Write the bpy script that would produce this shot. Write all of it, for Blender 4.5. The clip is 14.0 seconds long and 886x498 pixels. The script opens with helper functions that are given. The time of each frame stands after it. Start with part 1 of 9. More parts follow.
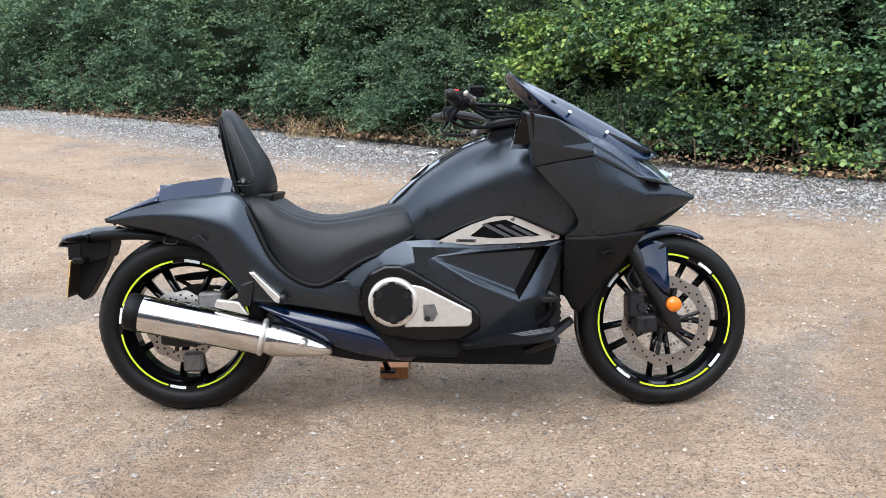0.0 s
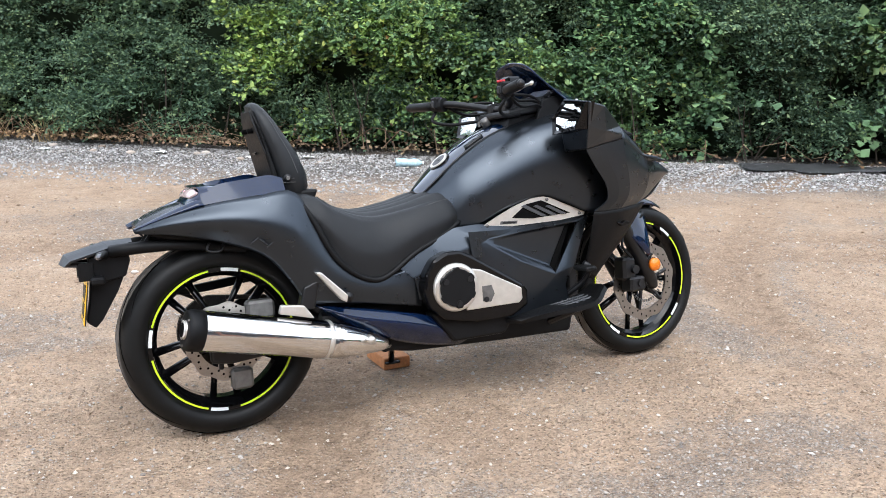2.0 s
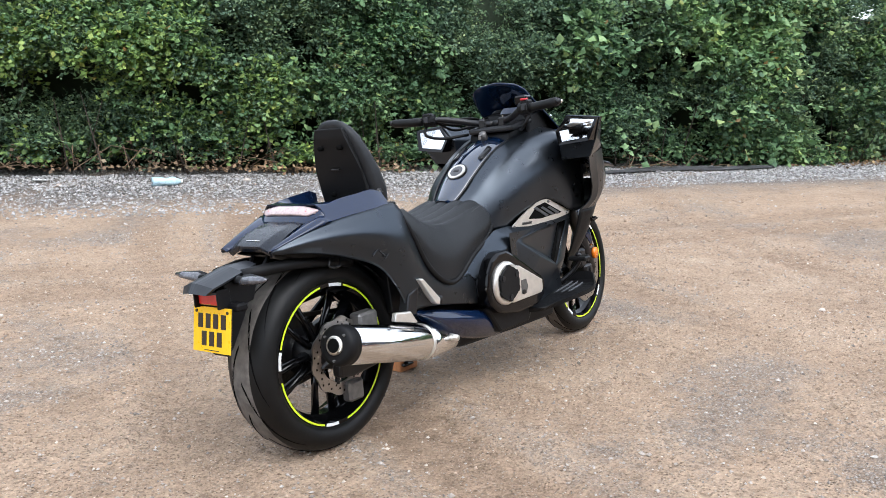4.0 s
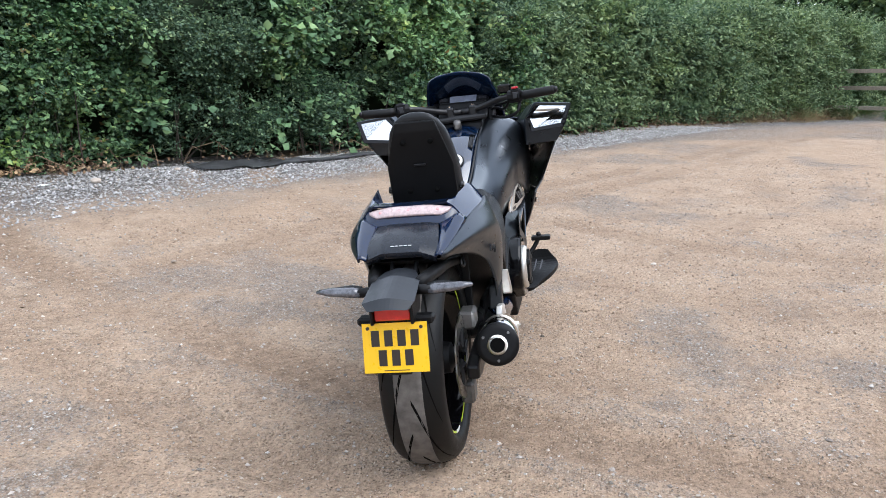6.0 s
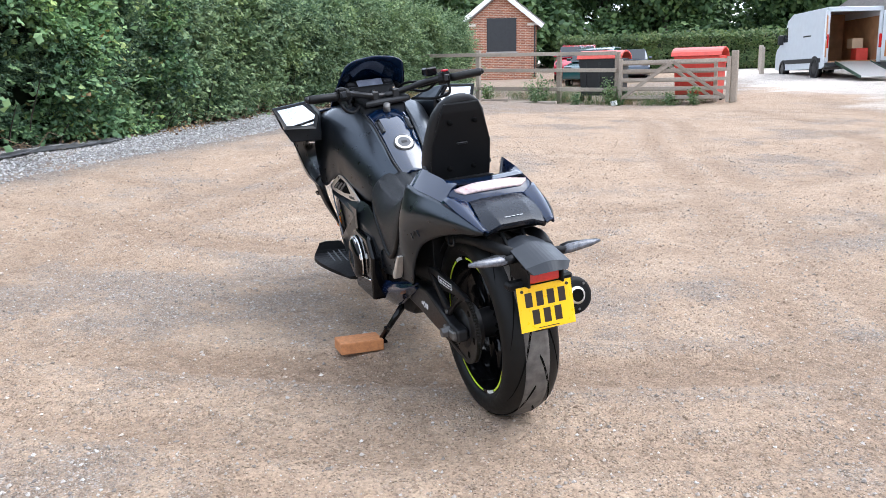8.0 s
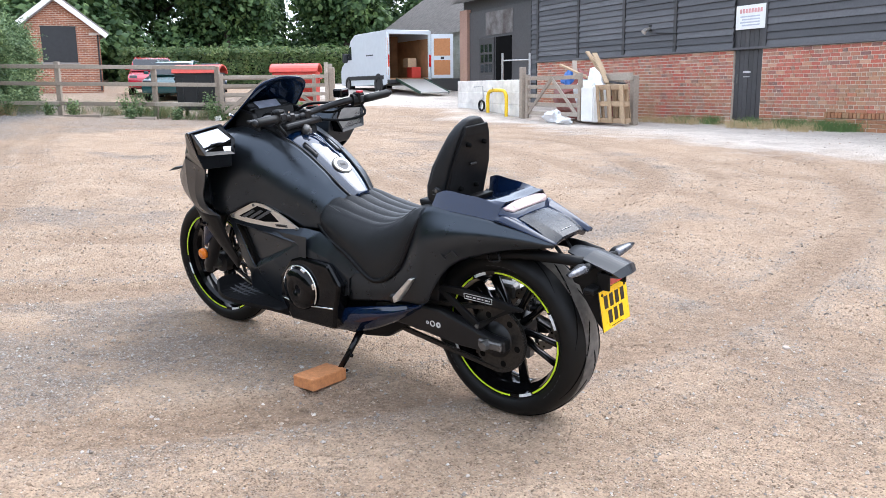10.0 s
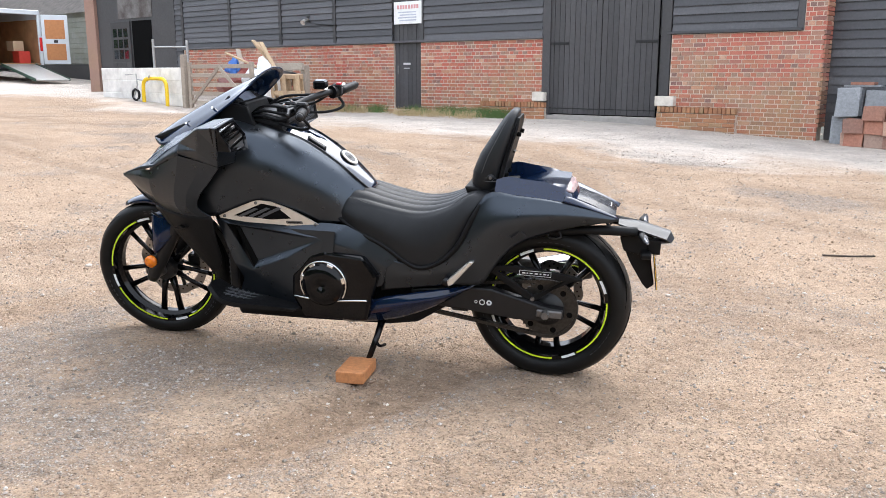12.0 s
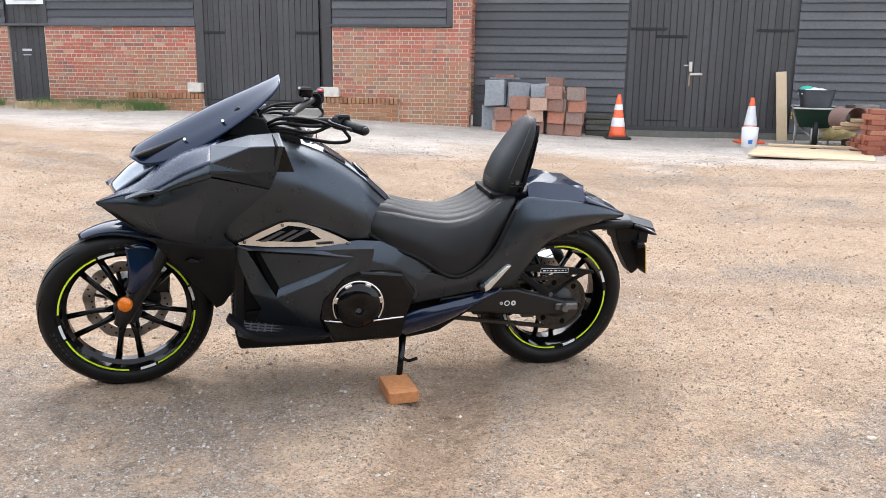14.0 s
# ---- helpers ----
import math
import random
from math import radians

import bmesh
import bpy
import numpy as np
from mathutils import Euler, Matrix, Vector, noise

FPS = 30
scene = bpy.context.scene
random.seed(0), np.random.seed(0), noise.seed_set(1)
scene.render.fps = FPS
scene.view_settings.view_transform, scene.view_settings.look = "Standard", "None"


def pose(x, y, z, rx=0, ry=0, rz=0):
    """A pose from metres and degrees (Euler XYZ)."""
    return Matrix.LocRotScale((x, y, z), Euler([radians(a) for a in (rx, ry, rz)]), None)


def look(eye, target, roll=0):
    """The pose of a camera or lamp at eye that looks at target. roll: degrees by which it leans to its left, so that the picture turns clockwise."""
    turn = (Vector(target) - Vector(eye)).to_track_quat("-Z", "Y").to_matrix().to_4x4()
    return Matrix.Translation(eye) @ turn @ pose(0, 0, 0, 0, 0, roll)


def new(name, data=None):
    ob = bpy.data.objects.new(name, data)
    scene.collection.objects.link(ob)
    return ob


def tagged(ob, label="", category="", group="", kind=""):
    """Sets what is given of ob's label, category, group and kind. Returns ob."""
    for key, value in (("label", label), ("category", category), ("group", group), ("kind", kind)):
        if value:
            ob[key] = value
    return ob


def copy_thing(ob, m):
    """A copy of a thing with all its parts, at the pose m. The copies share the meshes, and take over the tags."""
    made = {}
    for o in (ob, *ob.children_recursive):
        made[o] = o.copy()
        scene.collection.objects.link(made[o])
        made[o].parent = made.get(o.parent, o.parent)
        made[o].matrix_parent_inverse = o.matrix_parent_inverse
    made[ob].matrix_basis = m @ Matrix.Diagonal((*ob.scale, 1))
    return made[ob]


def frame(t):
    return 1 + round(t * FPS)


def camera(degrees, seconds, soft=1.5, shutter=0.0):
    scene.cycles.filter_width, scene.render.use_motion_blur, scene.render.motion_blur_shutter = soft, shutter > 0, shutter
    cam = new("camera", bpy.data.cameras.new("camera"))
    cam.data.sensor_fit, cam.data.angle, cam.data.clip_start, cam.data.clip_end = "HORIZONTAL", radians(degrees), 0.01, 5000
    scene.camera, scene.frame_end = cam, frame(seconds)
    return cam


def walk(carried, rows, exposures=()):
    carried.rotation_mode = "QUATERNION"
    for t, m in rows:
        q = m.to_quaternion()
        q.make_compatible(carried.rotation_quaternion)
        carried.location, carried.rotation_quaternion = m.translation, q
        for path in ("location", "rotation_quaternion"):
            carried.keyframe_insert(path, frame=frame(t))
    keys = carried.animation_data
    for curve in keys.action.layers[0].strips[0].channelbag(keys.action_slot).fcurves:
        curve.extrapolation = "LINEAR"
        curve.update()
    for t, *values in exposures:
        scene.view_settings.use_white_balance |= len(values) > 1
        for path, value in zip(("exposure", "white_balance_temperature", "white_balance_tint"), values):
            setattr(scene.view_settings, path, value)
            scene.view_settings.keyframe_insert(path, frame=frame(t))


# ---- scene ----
cam = camera(56.1, 14.0, soft=0.7)
PATH = [
    (0, (0.209, 0.246, 1.085), (0.125, 2.205, 0.691), 1.2),
    (0.5, (-0.148, 0.205, 1.07), (-0.017, 2.163, 0.683), 1.7),
    (1, (-0.473, 0.259, 1.049), (-0.154, 2.194, 0.657), 1.6),
    (1.5, (-0.79, 0.325, 1.038), (-0.249, 2.213, 0.66), 1.4),
    (2, (-1.132, 0.392, 1.045), (-0.344, 2.189, 0.657), 1.1),
    (2.5, (-1.468, 0.521, 1.043), (-0.492, 2.223, 0.655), 0.9),
    (3, (-1.84, 0.644, 1.025), (-0.663, 2.221, 0.668), 0.6),
    (3.2, (-1.976, 0.688, 1.027), (-0.73, 2.213, 0.677), 0.5),
    (5.3, (-2.938, 1.927, 1.027), (-1.104, 2.655, 0.704), 1.8),
    (5.5, (-2.993, 2.058, 1.03), (-1.126, 2.697, 0.706), 1.4),
    (6, (-3.062, 2.428, 1.019), (-1.136, 2.832, 0.662), 0.2),
    (6.5, (-3.159, 2.79, 1.014), (-1.203, 2.957, 0.635), -0.3),
    (7, (-3.213, 3.15, 1.018), (-1.253, 3.053, 0.633), -1.1),
    (7.5, (-3.199, 3.523, 1.012), (-1.265, 3.198, 0.624), -1.0),
    (8, (-3.158, 3.874, 1.017), (-1.288, 3.287, 0.621), -1.0),
    (8.5, (-3.011, 4.224, 1.013), (-1.241, 3.387, 0.606), -0.7),
    (9, (-2.857, 4.555, 1.022), (-1.215, 3.485, 0.626), 0.2),
    (9.2, (-2.788, 4.674, 1.035), (-1.206, 3.515, 0.644), 0.3),
    (11.3, (-1.648, 5.791, 1.093), (-0.809, 4.020, 0.695), -1.2),
    (11.5, (-1.525, 5.876, 1.097), (-0.771, 4.068, 0.696), -0.7),
    (12, (-1.187, 6.001, 1.095), (-0.665, 4.114, 0.684), 0.0),
    (12.5, (-0.802, 6.051, 1.120), (-0.489, 4.121, 0.701), 0.4),
    (13, (-0.416, 6.090, 1.137), (-0.360, 4.136, 0.717), 0.7),
    (13.5, (-0.008, 6.046, 1.154), (-0.196, 4.101, 0.724), 0.7),
    (14, (0.390, 6.035, 1.166), (-0.051, 4.134, 0.730), 0.7),
]
walk(cam, [(t, look(eye, target, roll)) for t, eye, target, roll in PATH],
     exposures=[(0.0, 1.66, 5950, 7), (3.0, 1.68, 6050, 8), (5.5, 1.46, 5880, 8), (7.0, 1.66, 5850, 8), (9.0, 1.80, 5750, 9), (11.5, 1.80, 6110, 9), (14.0, 1.82, 6260, 9)])

# ---- light ----
world = bpy.data.worlds.new("sky")
scene.world = world
world.use_nodes = True
wn = world.node_tree
sky = wn.nodes.new("ShaderNodeTexSky")
sky.sky_type, sky.sun_disc = "NISHITA", False
sky.sun_elevation, sky.sun_rotation = radians(56), radians(195)
sky.air_density, sky.dust_density, sky.ozone_density = 1.0, 2.6, 1.0
bg = wn.nodes["Background"]
bg.inputs["Strength"].default_value = 0.16
veil = wn.nodes.new("ShaderNodeHueSaturation")  # thin cloud takes the blue out of the sky
veil.inputs["Saturation"].default_value = 0.62
wn.links.new(sky.outputs[0], veil.inputs["Color"])
cloud = wn.nodes.new("ShaderNodeMix")  # an even layer of high white cloud over most of the sky
cloud.data_type = "RGBA"
cloud.inputs[0].default_value = 0.52
cloud.inputs[7].default_value = (5.0, 5.0, 5.1, 1)
wn.links.new(veil.outputs[0], cloud.inputs[6])
wn.links.new(cloud.outputs[2], bg.inputs[0])
sun = new("sun", bpy.data.lights.new("sun", "SUN"))
sun.data.energy, sun.data.angle, sun.data.color = 0.55, radians(50), (1.0, 0.97, 0.93)
sun.matrix_world = look((-2.2, -7.4, 11.5), (0, 0, 0))

# ---- materials ----
def nodes_of(name):
    m = bpy.data.materials.new(name)
    m.use_nodes = True
    return m, m.node_tree, m.node_tree.nodes["Principled BSDF"]


def ramp(nt, src, stops):
    r = nt.nodes.new("ShaderNodeValToRGB")
    while len(r.color_ramp.elements) < len(stops):
        r.color_ramp.elements.new(0.5)
    for e, (p, c) in zip(r.color_ramp.elements, stops):
        e.position, e.color = p, (*c, 1)
    nt.links.new(src, r.inputs[0])
    return r.outputs[0]


def noise_of(nt, scale, detail=4.0, rough=0.6, vec=None, dist=0.0):
    n = nt.nodes.new("ShaderNodeTexNoise")
    n.inputs["Scale"].default_value, n.inputs["Detail"].default_value = scale, detail
    n.inputs["Roughness"].default_value, n.inputs["Distortion"].default_value = rough, dist
    if vec is not None:
        nt.links.new(vec, n.inputs["Vector"])
    return n.outputs["Fac"]


def coords(nt, kind="Object"):
    return nt.nodes.new("ShaderNodeTexCoord").outputs[kind]


def mixed(nt, fac, a, b, mode="MIX"):
    m = nt.nodes.new("ShaderNodeMix")
    m.data_type, m.blend_type = "RGBA", mode
    for sock, v in ((m.inputs[0], fac), (m.inputs[6], a), (m.inputs[7], b)):
        if isinstance(v, (int, float)):
            sock.default_value = v
        elif isinstance(v, tuple):
            sock.default_value = (*v, 1)
        else:
            nt.links.new(v, sock)
    return m.outputs[2]


def bumped(nt, bsdf, height, strength=0.3, dist=0.01):
    b = nt.nodes.new("ShaderNodeBump")
    b.inputs["Strength"].default_value, b.inputs["Distance"].default_value = strength, dist
    nt.links.new(height, b.inputs["Height"])
    nt.links.new(b.outputs[0], bsdf.inputs["Normal"])


def plain(name, col, rough=0.5, metal=0.0, var=0.12, scale=14.0, bump=0.0, bscale=400.0, coat=0.0, spec=0.5):
    """A surface with a little uneven colour and gloss at two scales."""
    m, nt, b = nodes_of(name)
    v = coords(nt)
    f = noise_of(nt, scale, 5, 0.65, v)
    lo, hi = tuple(c * (1 - var) for c in col), tuple(min(1, c * (1 + var)) for c in col)
    nt.links.new(ramp(nt, f, [(0.3, lo), (0.7, hi)]), b.inputs["Base Color"])
    g = noise_of(nt, scale * 4, 3, 0.6, v)
    nt.links.new(ramp(nt, g, [(0.3, (max(0, rough - 0.05),) * 3), (0.7, (min(1, rough + 0.05),) * 3)]), b.inputs["Roughness"])
    b.inputs["Metallic"].default_value = metal
    b.inputs["Coat Weight"].default_value = coat
    b.inputs["Coat Roughness"].default_value = 0.03
    b.inputs["Specular IOR Level"].default_value = spec
    if bump:
        bumped(nt, b, noise_of(nt, bscale, 3, 0.6, v), bump, 0.001)
    return m

# ---- mesh helpers ----
def obj(name, bm, mat=None, parent=None, label="", smooth=False):
    me = bpy.data.meshes.new(name)
    bm.normal_update()
    bm.to_mesh(me)
    bm.free()
    if mat is not None:
        me.materials.append(mat)
    if smooth:
        me.shade_smooth()
    ob = new(name, me)
    if parent is not None:
        ob.parent = parent
    if label:
        ob["label"] = label
    return ob


def part(name, bm, material, parent, label="", smooth=False):
    return obj(name, bm, material, parent, label, smooth)


def add_box(bm, lo, hi, m=None, bev=0.0):
    """A box from corner lo to corner hi, with bevelled edges."""
    r = bmesh.ops.create_cube(bm, size=1.0)
    vs = r["verts"]
    for v in vs:
        v.co = Vector([lo[i] + (v.co[i] + 0.5) * (hi[i] - lo[i]) for i in range(3)])
    if bev:
        es = list({e for v in vs for e in v.link_edges})
        rb = bmesh.ops.bevel(bm, geom=es, offset=bev, segments=1, profile=0.5, affect="EDGES")
        vs = list({v for f in rb["faces"] for v in f.verts} | {v for v in vs if v.is_valid})
    if m is not None:
        bmesh.ops.transform(bm, matrix=m, verts=vs)
    return vs


def box(lo, hi, bev=0.0, m=None):
    bm = bmesh.new()
    add_box(bm, lo, hi, m, bev)
    return bm


def add_tube(bm, pts, radius, n=10, caps=True, flat=1.0):
    """A round bar along points; radius is one number or one a point."""
    pts = [Vector(p) for p in pts]
    rs = radius if isinstance(radius, (list, tuple)) else [radius] * len(pts)
    rings, up = [], None
    for i, p in enumerate(pts):
        d = (pts[min(i + 1, len(pts) - 1)] - pts[max(i - 1, 0)]).normalized()
        if up is None:
            up = d.orthogonal().normalized()
        side = d.cross(up).normalized()
        up = side.cross(d).normalized()
        rings.append([bm.verts.new(p + (up * math.cos(a) + side * math.sin(a) * flat) * rs[i]) for a in (2 * math.pi * k / n for k in range(n))])
    for a, b in zip(rings, rings[1:]):
        for k in range(n):
            bm.faces.new((a[k], a[(k + 1) % n], b[(k + 1) % n], b[k]))
    if caps:
        bm.faces.new(rings[0][::-1])
        bm.faces.new(rings[-1])


def tube(pts, radius, n=10, caps=True):
    bm = bmesh.new()
    add_tube(bm, pts, radius, n, caps)
    return bm


def curve_pts(pts, n):
    """n points on a smooth curve through pts."""
    P = [Vector(p) for p in pts]
    if len(P) == 2:
        return [P[0].lerp(P[1], i / (n - 1)) for i in range(n)]
    L = [0.0]
    for a, b in zip(P, P[1:]):
        L.append(L[-1] + max((b - a).length, 1e-6))
    out = []
    for i in range(n):
        s = L[-1] * i / (n - 1)
        k = min(max(j for j in range(len(L) - 1) if L[j] <= s + 1e-9), len(P) - 2)
        u = (s - L[k]) / (L[k + 1] - L[k])
        d1 = P[k + 1] - P[k]
        t0 = (P[k + 1] - P[k - 1]) * ((L[k + 1] - L[k]) / (L[k + 1] - L[k - 1])) if k > 0 else d1
        t1 = (P[k + 2] - P[k]) * ((L[k + 1] - L[k]) / (L[k + 2] - L[k])) if k + 2 < len(P) else d1
        h = u * u * (3 - 2 * u)
        out.append(P[k] * (1 - h) + P[k + 1] * h + t0 * (u * (1 - u) ** 2) - t1 * (u * u * (1 - u)))
    return out


def loft(curves, n=20, k=4, thick=0.006, straight=False, closed=False):
    """A curved sheet through a row of curves, given thickness on its inner side."""
    cs = [curve_pts(c, n) for c in curves]
    cols = []
    m = (len(cs) - 1) * k + 1
    for i in range(n):
        col = [c[i] for c in cs]
        if straight:
            cols.append([col[j].lerp(col[j + 1], q / k) for j in range(len(col) - 1) for q in range(k)] + [col[-1]])
        else:
            L = curve_pts(col, m) if len(col) > 2 else [col[0].lerp(col[1], q / (m - 1)) for q in range(m)]
            cols.append(L)
    bm = bmesh.new()
    vs = [[bm.verts.new(p) for p in c] for c in cols]
    for i in range(n - 1):
        for j in range(m - 1):
            bm.faces.new((vs[i][j], vs[i + 1][j], vs[i + 1][j + 1], vs[i][j + 1]))
    bmesh.ops.remove_doubles(bm, verts=bm.verts, dist=1e-5)
    bmesh.ops.recalc_face_normals(bm, faces=bm.faces)
    if thick:
        bmesh.ops.solidify(bm, geom=bm.faces[:], thickness=thick)
        bmesh.ops.recalc_face_normals(bm, faces=bm.faces)
    return bm


def mirror_y(bm):
    for v in bm.verts:
        v.co.y = -v.co.y
    bmesh.ops.reverse_faces(bm, faces=bm.faces)
    return bm


def lathe(profile, n=48, axis="y"):
    """Turn a closed profile of (radius, across) round the y axis."""
    bm = bmesh.new()
    rings = []
    for k in range(n):
        a = 2 * math.pi * k / n
        rings.append([bm.verts.new((r * math.cos(a), y, r * math.sin(a))) for r, y in profile])
    m = len(profile)
    for k in range(n):
        A, B = rings[k], rings[(k + 1) % n]
        for j in range(m):
            q = (A[j], A[(j + 1) % m], B[(j + 1) % m], B[j])
            bm.faces.new(q)
    bmesh.ops.remove_doubles(bm, verts=bm.verts, dist=1e-6)
    bmesh.ops.recalc_face_normals(bm, faces=bm.faces)
    return bm


def prism(outline, y0, y1, bev=0.0):
    """A plate of outline (x, z) from y0 to y1."""
    bm = bmesh.new()
    f = bm.faces.new([bm.verts.new((x, y0, z)) for x, z in outline])
    r = bmesh.ops.extrude_face_region(bm, geom=[f])
    for v in r["geom"]:
        if isinstance(v, bmesh.types.BMVert):
            v.co.y = y1
    bmesh.ops.recalc_face_normals(bm, faces=bm.faces)
    if bev:
        bmesh.ops.bevel(bm, geom=[e for e in bm.edges], offset=bev, segments=2, profile=0.5, affect="EDGES")
    return bm


def empty_thing(name, m, label, category, group=""):
    ob = new(name)
    ob.matrix_world = m
    return tagged(ob, label, category, group)


def smooth01(a, b, x):
    u = min(1, max(0, (x - a) / (b - a)))
    return u * u * (3 - 2 * u)


# ---- ground ----
def ground_z(x, y):
    """Nearly level round the bike, rising a little to the hedge, the barn and the drive."""
    near = -0.067 + 0.030 * x + 0.019 * y
    near = max(-0.3, min(0.3, near))
    w = 1 - math.exp(-(x * x + (y - 3) ** 2) / 60.0)
    s = 0.75 * x - 0.66 * y
    far = 0.36 + 0.006 * max(-20, min(20, y)) + 0.05 * max(0, min(40, s - 17.5))
    far -= 0.05 * max(0, min(6, -x)) * smooth01(0, -6, y)
    sw = 0.9128 * (x - -3.280) + -0.4083 * (y - -7.920)
    nw = 0.4083 * (x - -3.280) + 0.9128 * (y - -7.920)
    far += 0.26 * smooth01(11.0, 15.5, sw) * smooth01(7.5, 4.0, nw) * smooth01(22, 17.5, sw)
    hu, hv = 0.8480 * (x - 3.26) - 0.5299 * (y - 8.09), 0.5299 * (x - 3.26) + 0.8480 * (y - 8.09)
    far += 0.16 * smooth01(6, 12, hu) * smooth01(-6, -1, hv) * smooth01(30, 22, hu)
    return near * (1 - w) + far * w

# ---- outdoor materials ----
def both_random(nt):
    """One random number for a piece, whether it is an object of its own or an island of a joined mesh."""
    a = nt.nodes.new("ShaderNodeObjectInfo").outputs["Random"]
    b = nt.nodes.new("ShaderNodeNewGeometry").outputs["Random Per Island"]
    s = nt.nodes.new("ShaderNodeMath")
    s.operation = "ADD"
    nt.links.new(a, s.inputs[0])
    nt.links.new(b, s.inputs[1])
    f = nt.nodes.new("ShaderNodeMath")
    f.operation = "FRACT"
    nt.links.new(s.outputs[0], f.inputs[0])
    return f.outputs[0]


def pieces(name, stops, rough=0.85, grain=30.0, dirt=(0.5, 0.5, 0.5), bump=0.4, metal=0.0, lichen=None):
    """A material whose colour varies from piece to piece, with stains and grain."""
    m, nt, b = nodes_of(name)
    v = nt.nodes.new("ShaderNodeNewGeometry").outputs["Position"]
    c = ramp(nt, both_random(nt), stops)
    n1 = noise_of(nt, 1.7, 4, 0.6, v)
    c = mixed(nt, ramp(nt, n1, [(0.35, (0.0,) * 3), (0.75, (0.45,) * 3)]), c, dirt)
    if lichen:  # yellow-brown growth in ragged patches, thicker near the ground
        xyz = nt.nodes.new("ShaderNodeSeparateXYZ")
        nt.links.new(v, xyz.inputs[0])
        low = nt.nodes.new("ShaderNodeMapRange")
        low.inputs[1].default_value, low.inputs[2].default_value, low.inputs[3].default_value, low.inputs[4].default_value = 0.2, 2.2, 0.13, -0.20
        nt.links.new(xyz.outputs[2], low.inputs[0])
        add = nt.nodes.new("ShaderNodeMath")
        nt.links.new(low.outputs[0], add.inputs[0])
        nt.links.new(noise_of(nt, 0.8, 6, 0.65, v, 0.4), add.inputs[1])
        c = mixed(nt, ramp(nt, add.outputs[0], [(0.46, (0.0,) * 3), (0.68, (0.55,) * 3)]), c, lichen)
    n2 = noise_of(nt, grain, 5, 0.7, v)
    c = mixed(nt, 1.0, c, ramp(nt, n2, [(0.25, (0.68,) * 3), (0.8, (1.22,) * 3)]), "MULTIPLY")
    nt.links.new(c, b.inputs["Base Color"])
    b.inputs["Roughness"].default_value, b.inputs["Metallic"].default_value = rough, metal
    bumped(nt, b, n2, bump, 0.004)
    return m


brick_mat = pieces("old_red_brick", [(0.0, (0.17, 0.105, 0.095)), (0.14, (0.40, 0.110, 0.075)), (0.45, (0.47, 0.120, 0.078)), (0.68, (0.41, 0.165, 0.098)), (0.84, (0.29, 0.185, 0.145)), (0.95, (0.52, 0.26, 0.16)), (1.0, (0.60, 0.38, 0.27))], 0.9, 60.0, (0.46, 0.28, 0.20), lichen=(0.34, 0.225, 0.105))
mortar = plain("lime_mortar", (0.57, 0.48, 0.40), 0.95, 0.0, 0.25, 12.0, 0.4, 120)
board_mat = pieces("black_weatherboard", [(0.0, (0.046, 0.045, 0.049)), (0.5, (0.074, 0.073, 0.079)), (1.0, (0.112, 0.110, 0.117))], 0.5, 22.0, (0.050, 0.050, 0.055), 0.25)
plank_mat = pieces("black_door_planks", [(0.0, (0.040, 0.039, 0.041)), (1.0, (0.066, 0.064, 0.067))], 0.5, 18.0, (0.045, 0.04, 0.04), 0.2)
wood_grey = pieces("weathered_wood", [(0.0, (0.26, 0.21, 0.165)), (0.5, (0.37, 0.31, 0.25)), (1.0, (0.46, 0.40, 0.33))], 0.85, 25.0, (0.26, 0.22, 0.18), 0.5)
wood_fresh = pieces("pallet_wood", [(0.0, (0.36, 0.24, 0.14)), (1.0, (0.52, 0.38, 0.24))], 0.8, 30.0, (0.35, 0.27, 0.19), 0.4)
wood_block = pieces("orange_pine", [(0.0, (0.50, 0.20, 0.075)), (1.0, (0.56, 0.24, 0.09))], 0.7, 55.0, (0.40, 0.17, 0.08), 0.3)
ply_mat = plain("plywood_sheet", (0.56, 0.43, 0.28), 0.75, 0.0, 0.15, 3.0)
tile_red = pieces("clay_roof_tile", [(0.0, (0.20, 0.12, 0.10)), (0.3, (0.34, 0.17, 0.12)), (0.6, (0.46, 0.18, 0.11)), (0.8, (0.27, 0.21, 0.185)), (1.0, (0.52, 0.33, 0.24))], 0.85, 30.0, (0.22, 0.16, 0.13))
tile_grey = pieces("grey_concrete_tile", [(0.0, (0.24, 0.25, 0.26)), (1.0, (0.38, 0.39, 0.41))], 0.8, 25.0, (0.22, 0.22, 0.22))
stone_dark = pieces("mossy_dark_stone", [(0.0, (0.07, 0.068, 0.058)), (1.0, (0.17, 0.165, 0.145))], 0.95, 30.0, (0.07, 0.075, 0.05), 0.8)
white_paint = plain("white_paint", (0.76, 0.76, 0.74), 0.6, 0.0, 0.08, 4.0)
pale_stone = plain("pale_stone_block", (0.62, 0.57, 0.50), 0.85, 0.0, 0.18, 9.0, 0.3, 90)
cone_orange = plain("cone_orange", (0.80, 0.13, 0.045), 0.5, 0.0, 0.1)
cone_white = plain("cone_white", (0.78, 0.78, 0.78), 0.45, 0.0, 0.1)
yellow_paint = plain("yellow_paint", (0.75, 0.50, 0.01), 0.45, 0.0, 0.1)
galv = plain("galvanised_steel", (0.42, 0.42, 0.41), 0.45, 0.8, 0.15, 18.0)
red_paint = plain("red_bin_plastic", (0.52, 0.045, 0.028), 0.5, 0.0, 0.12, 6.0)
red_lid = plain("faded_red_lid", (0.62, 0.085, 0.06), 0.45, 0.0, 0.12, 6.0)
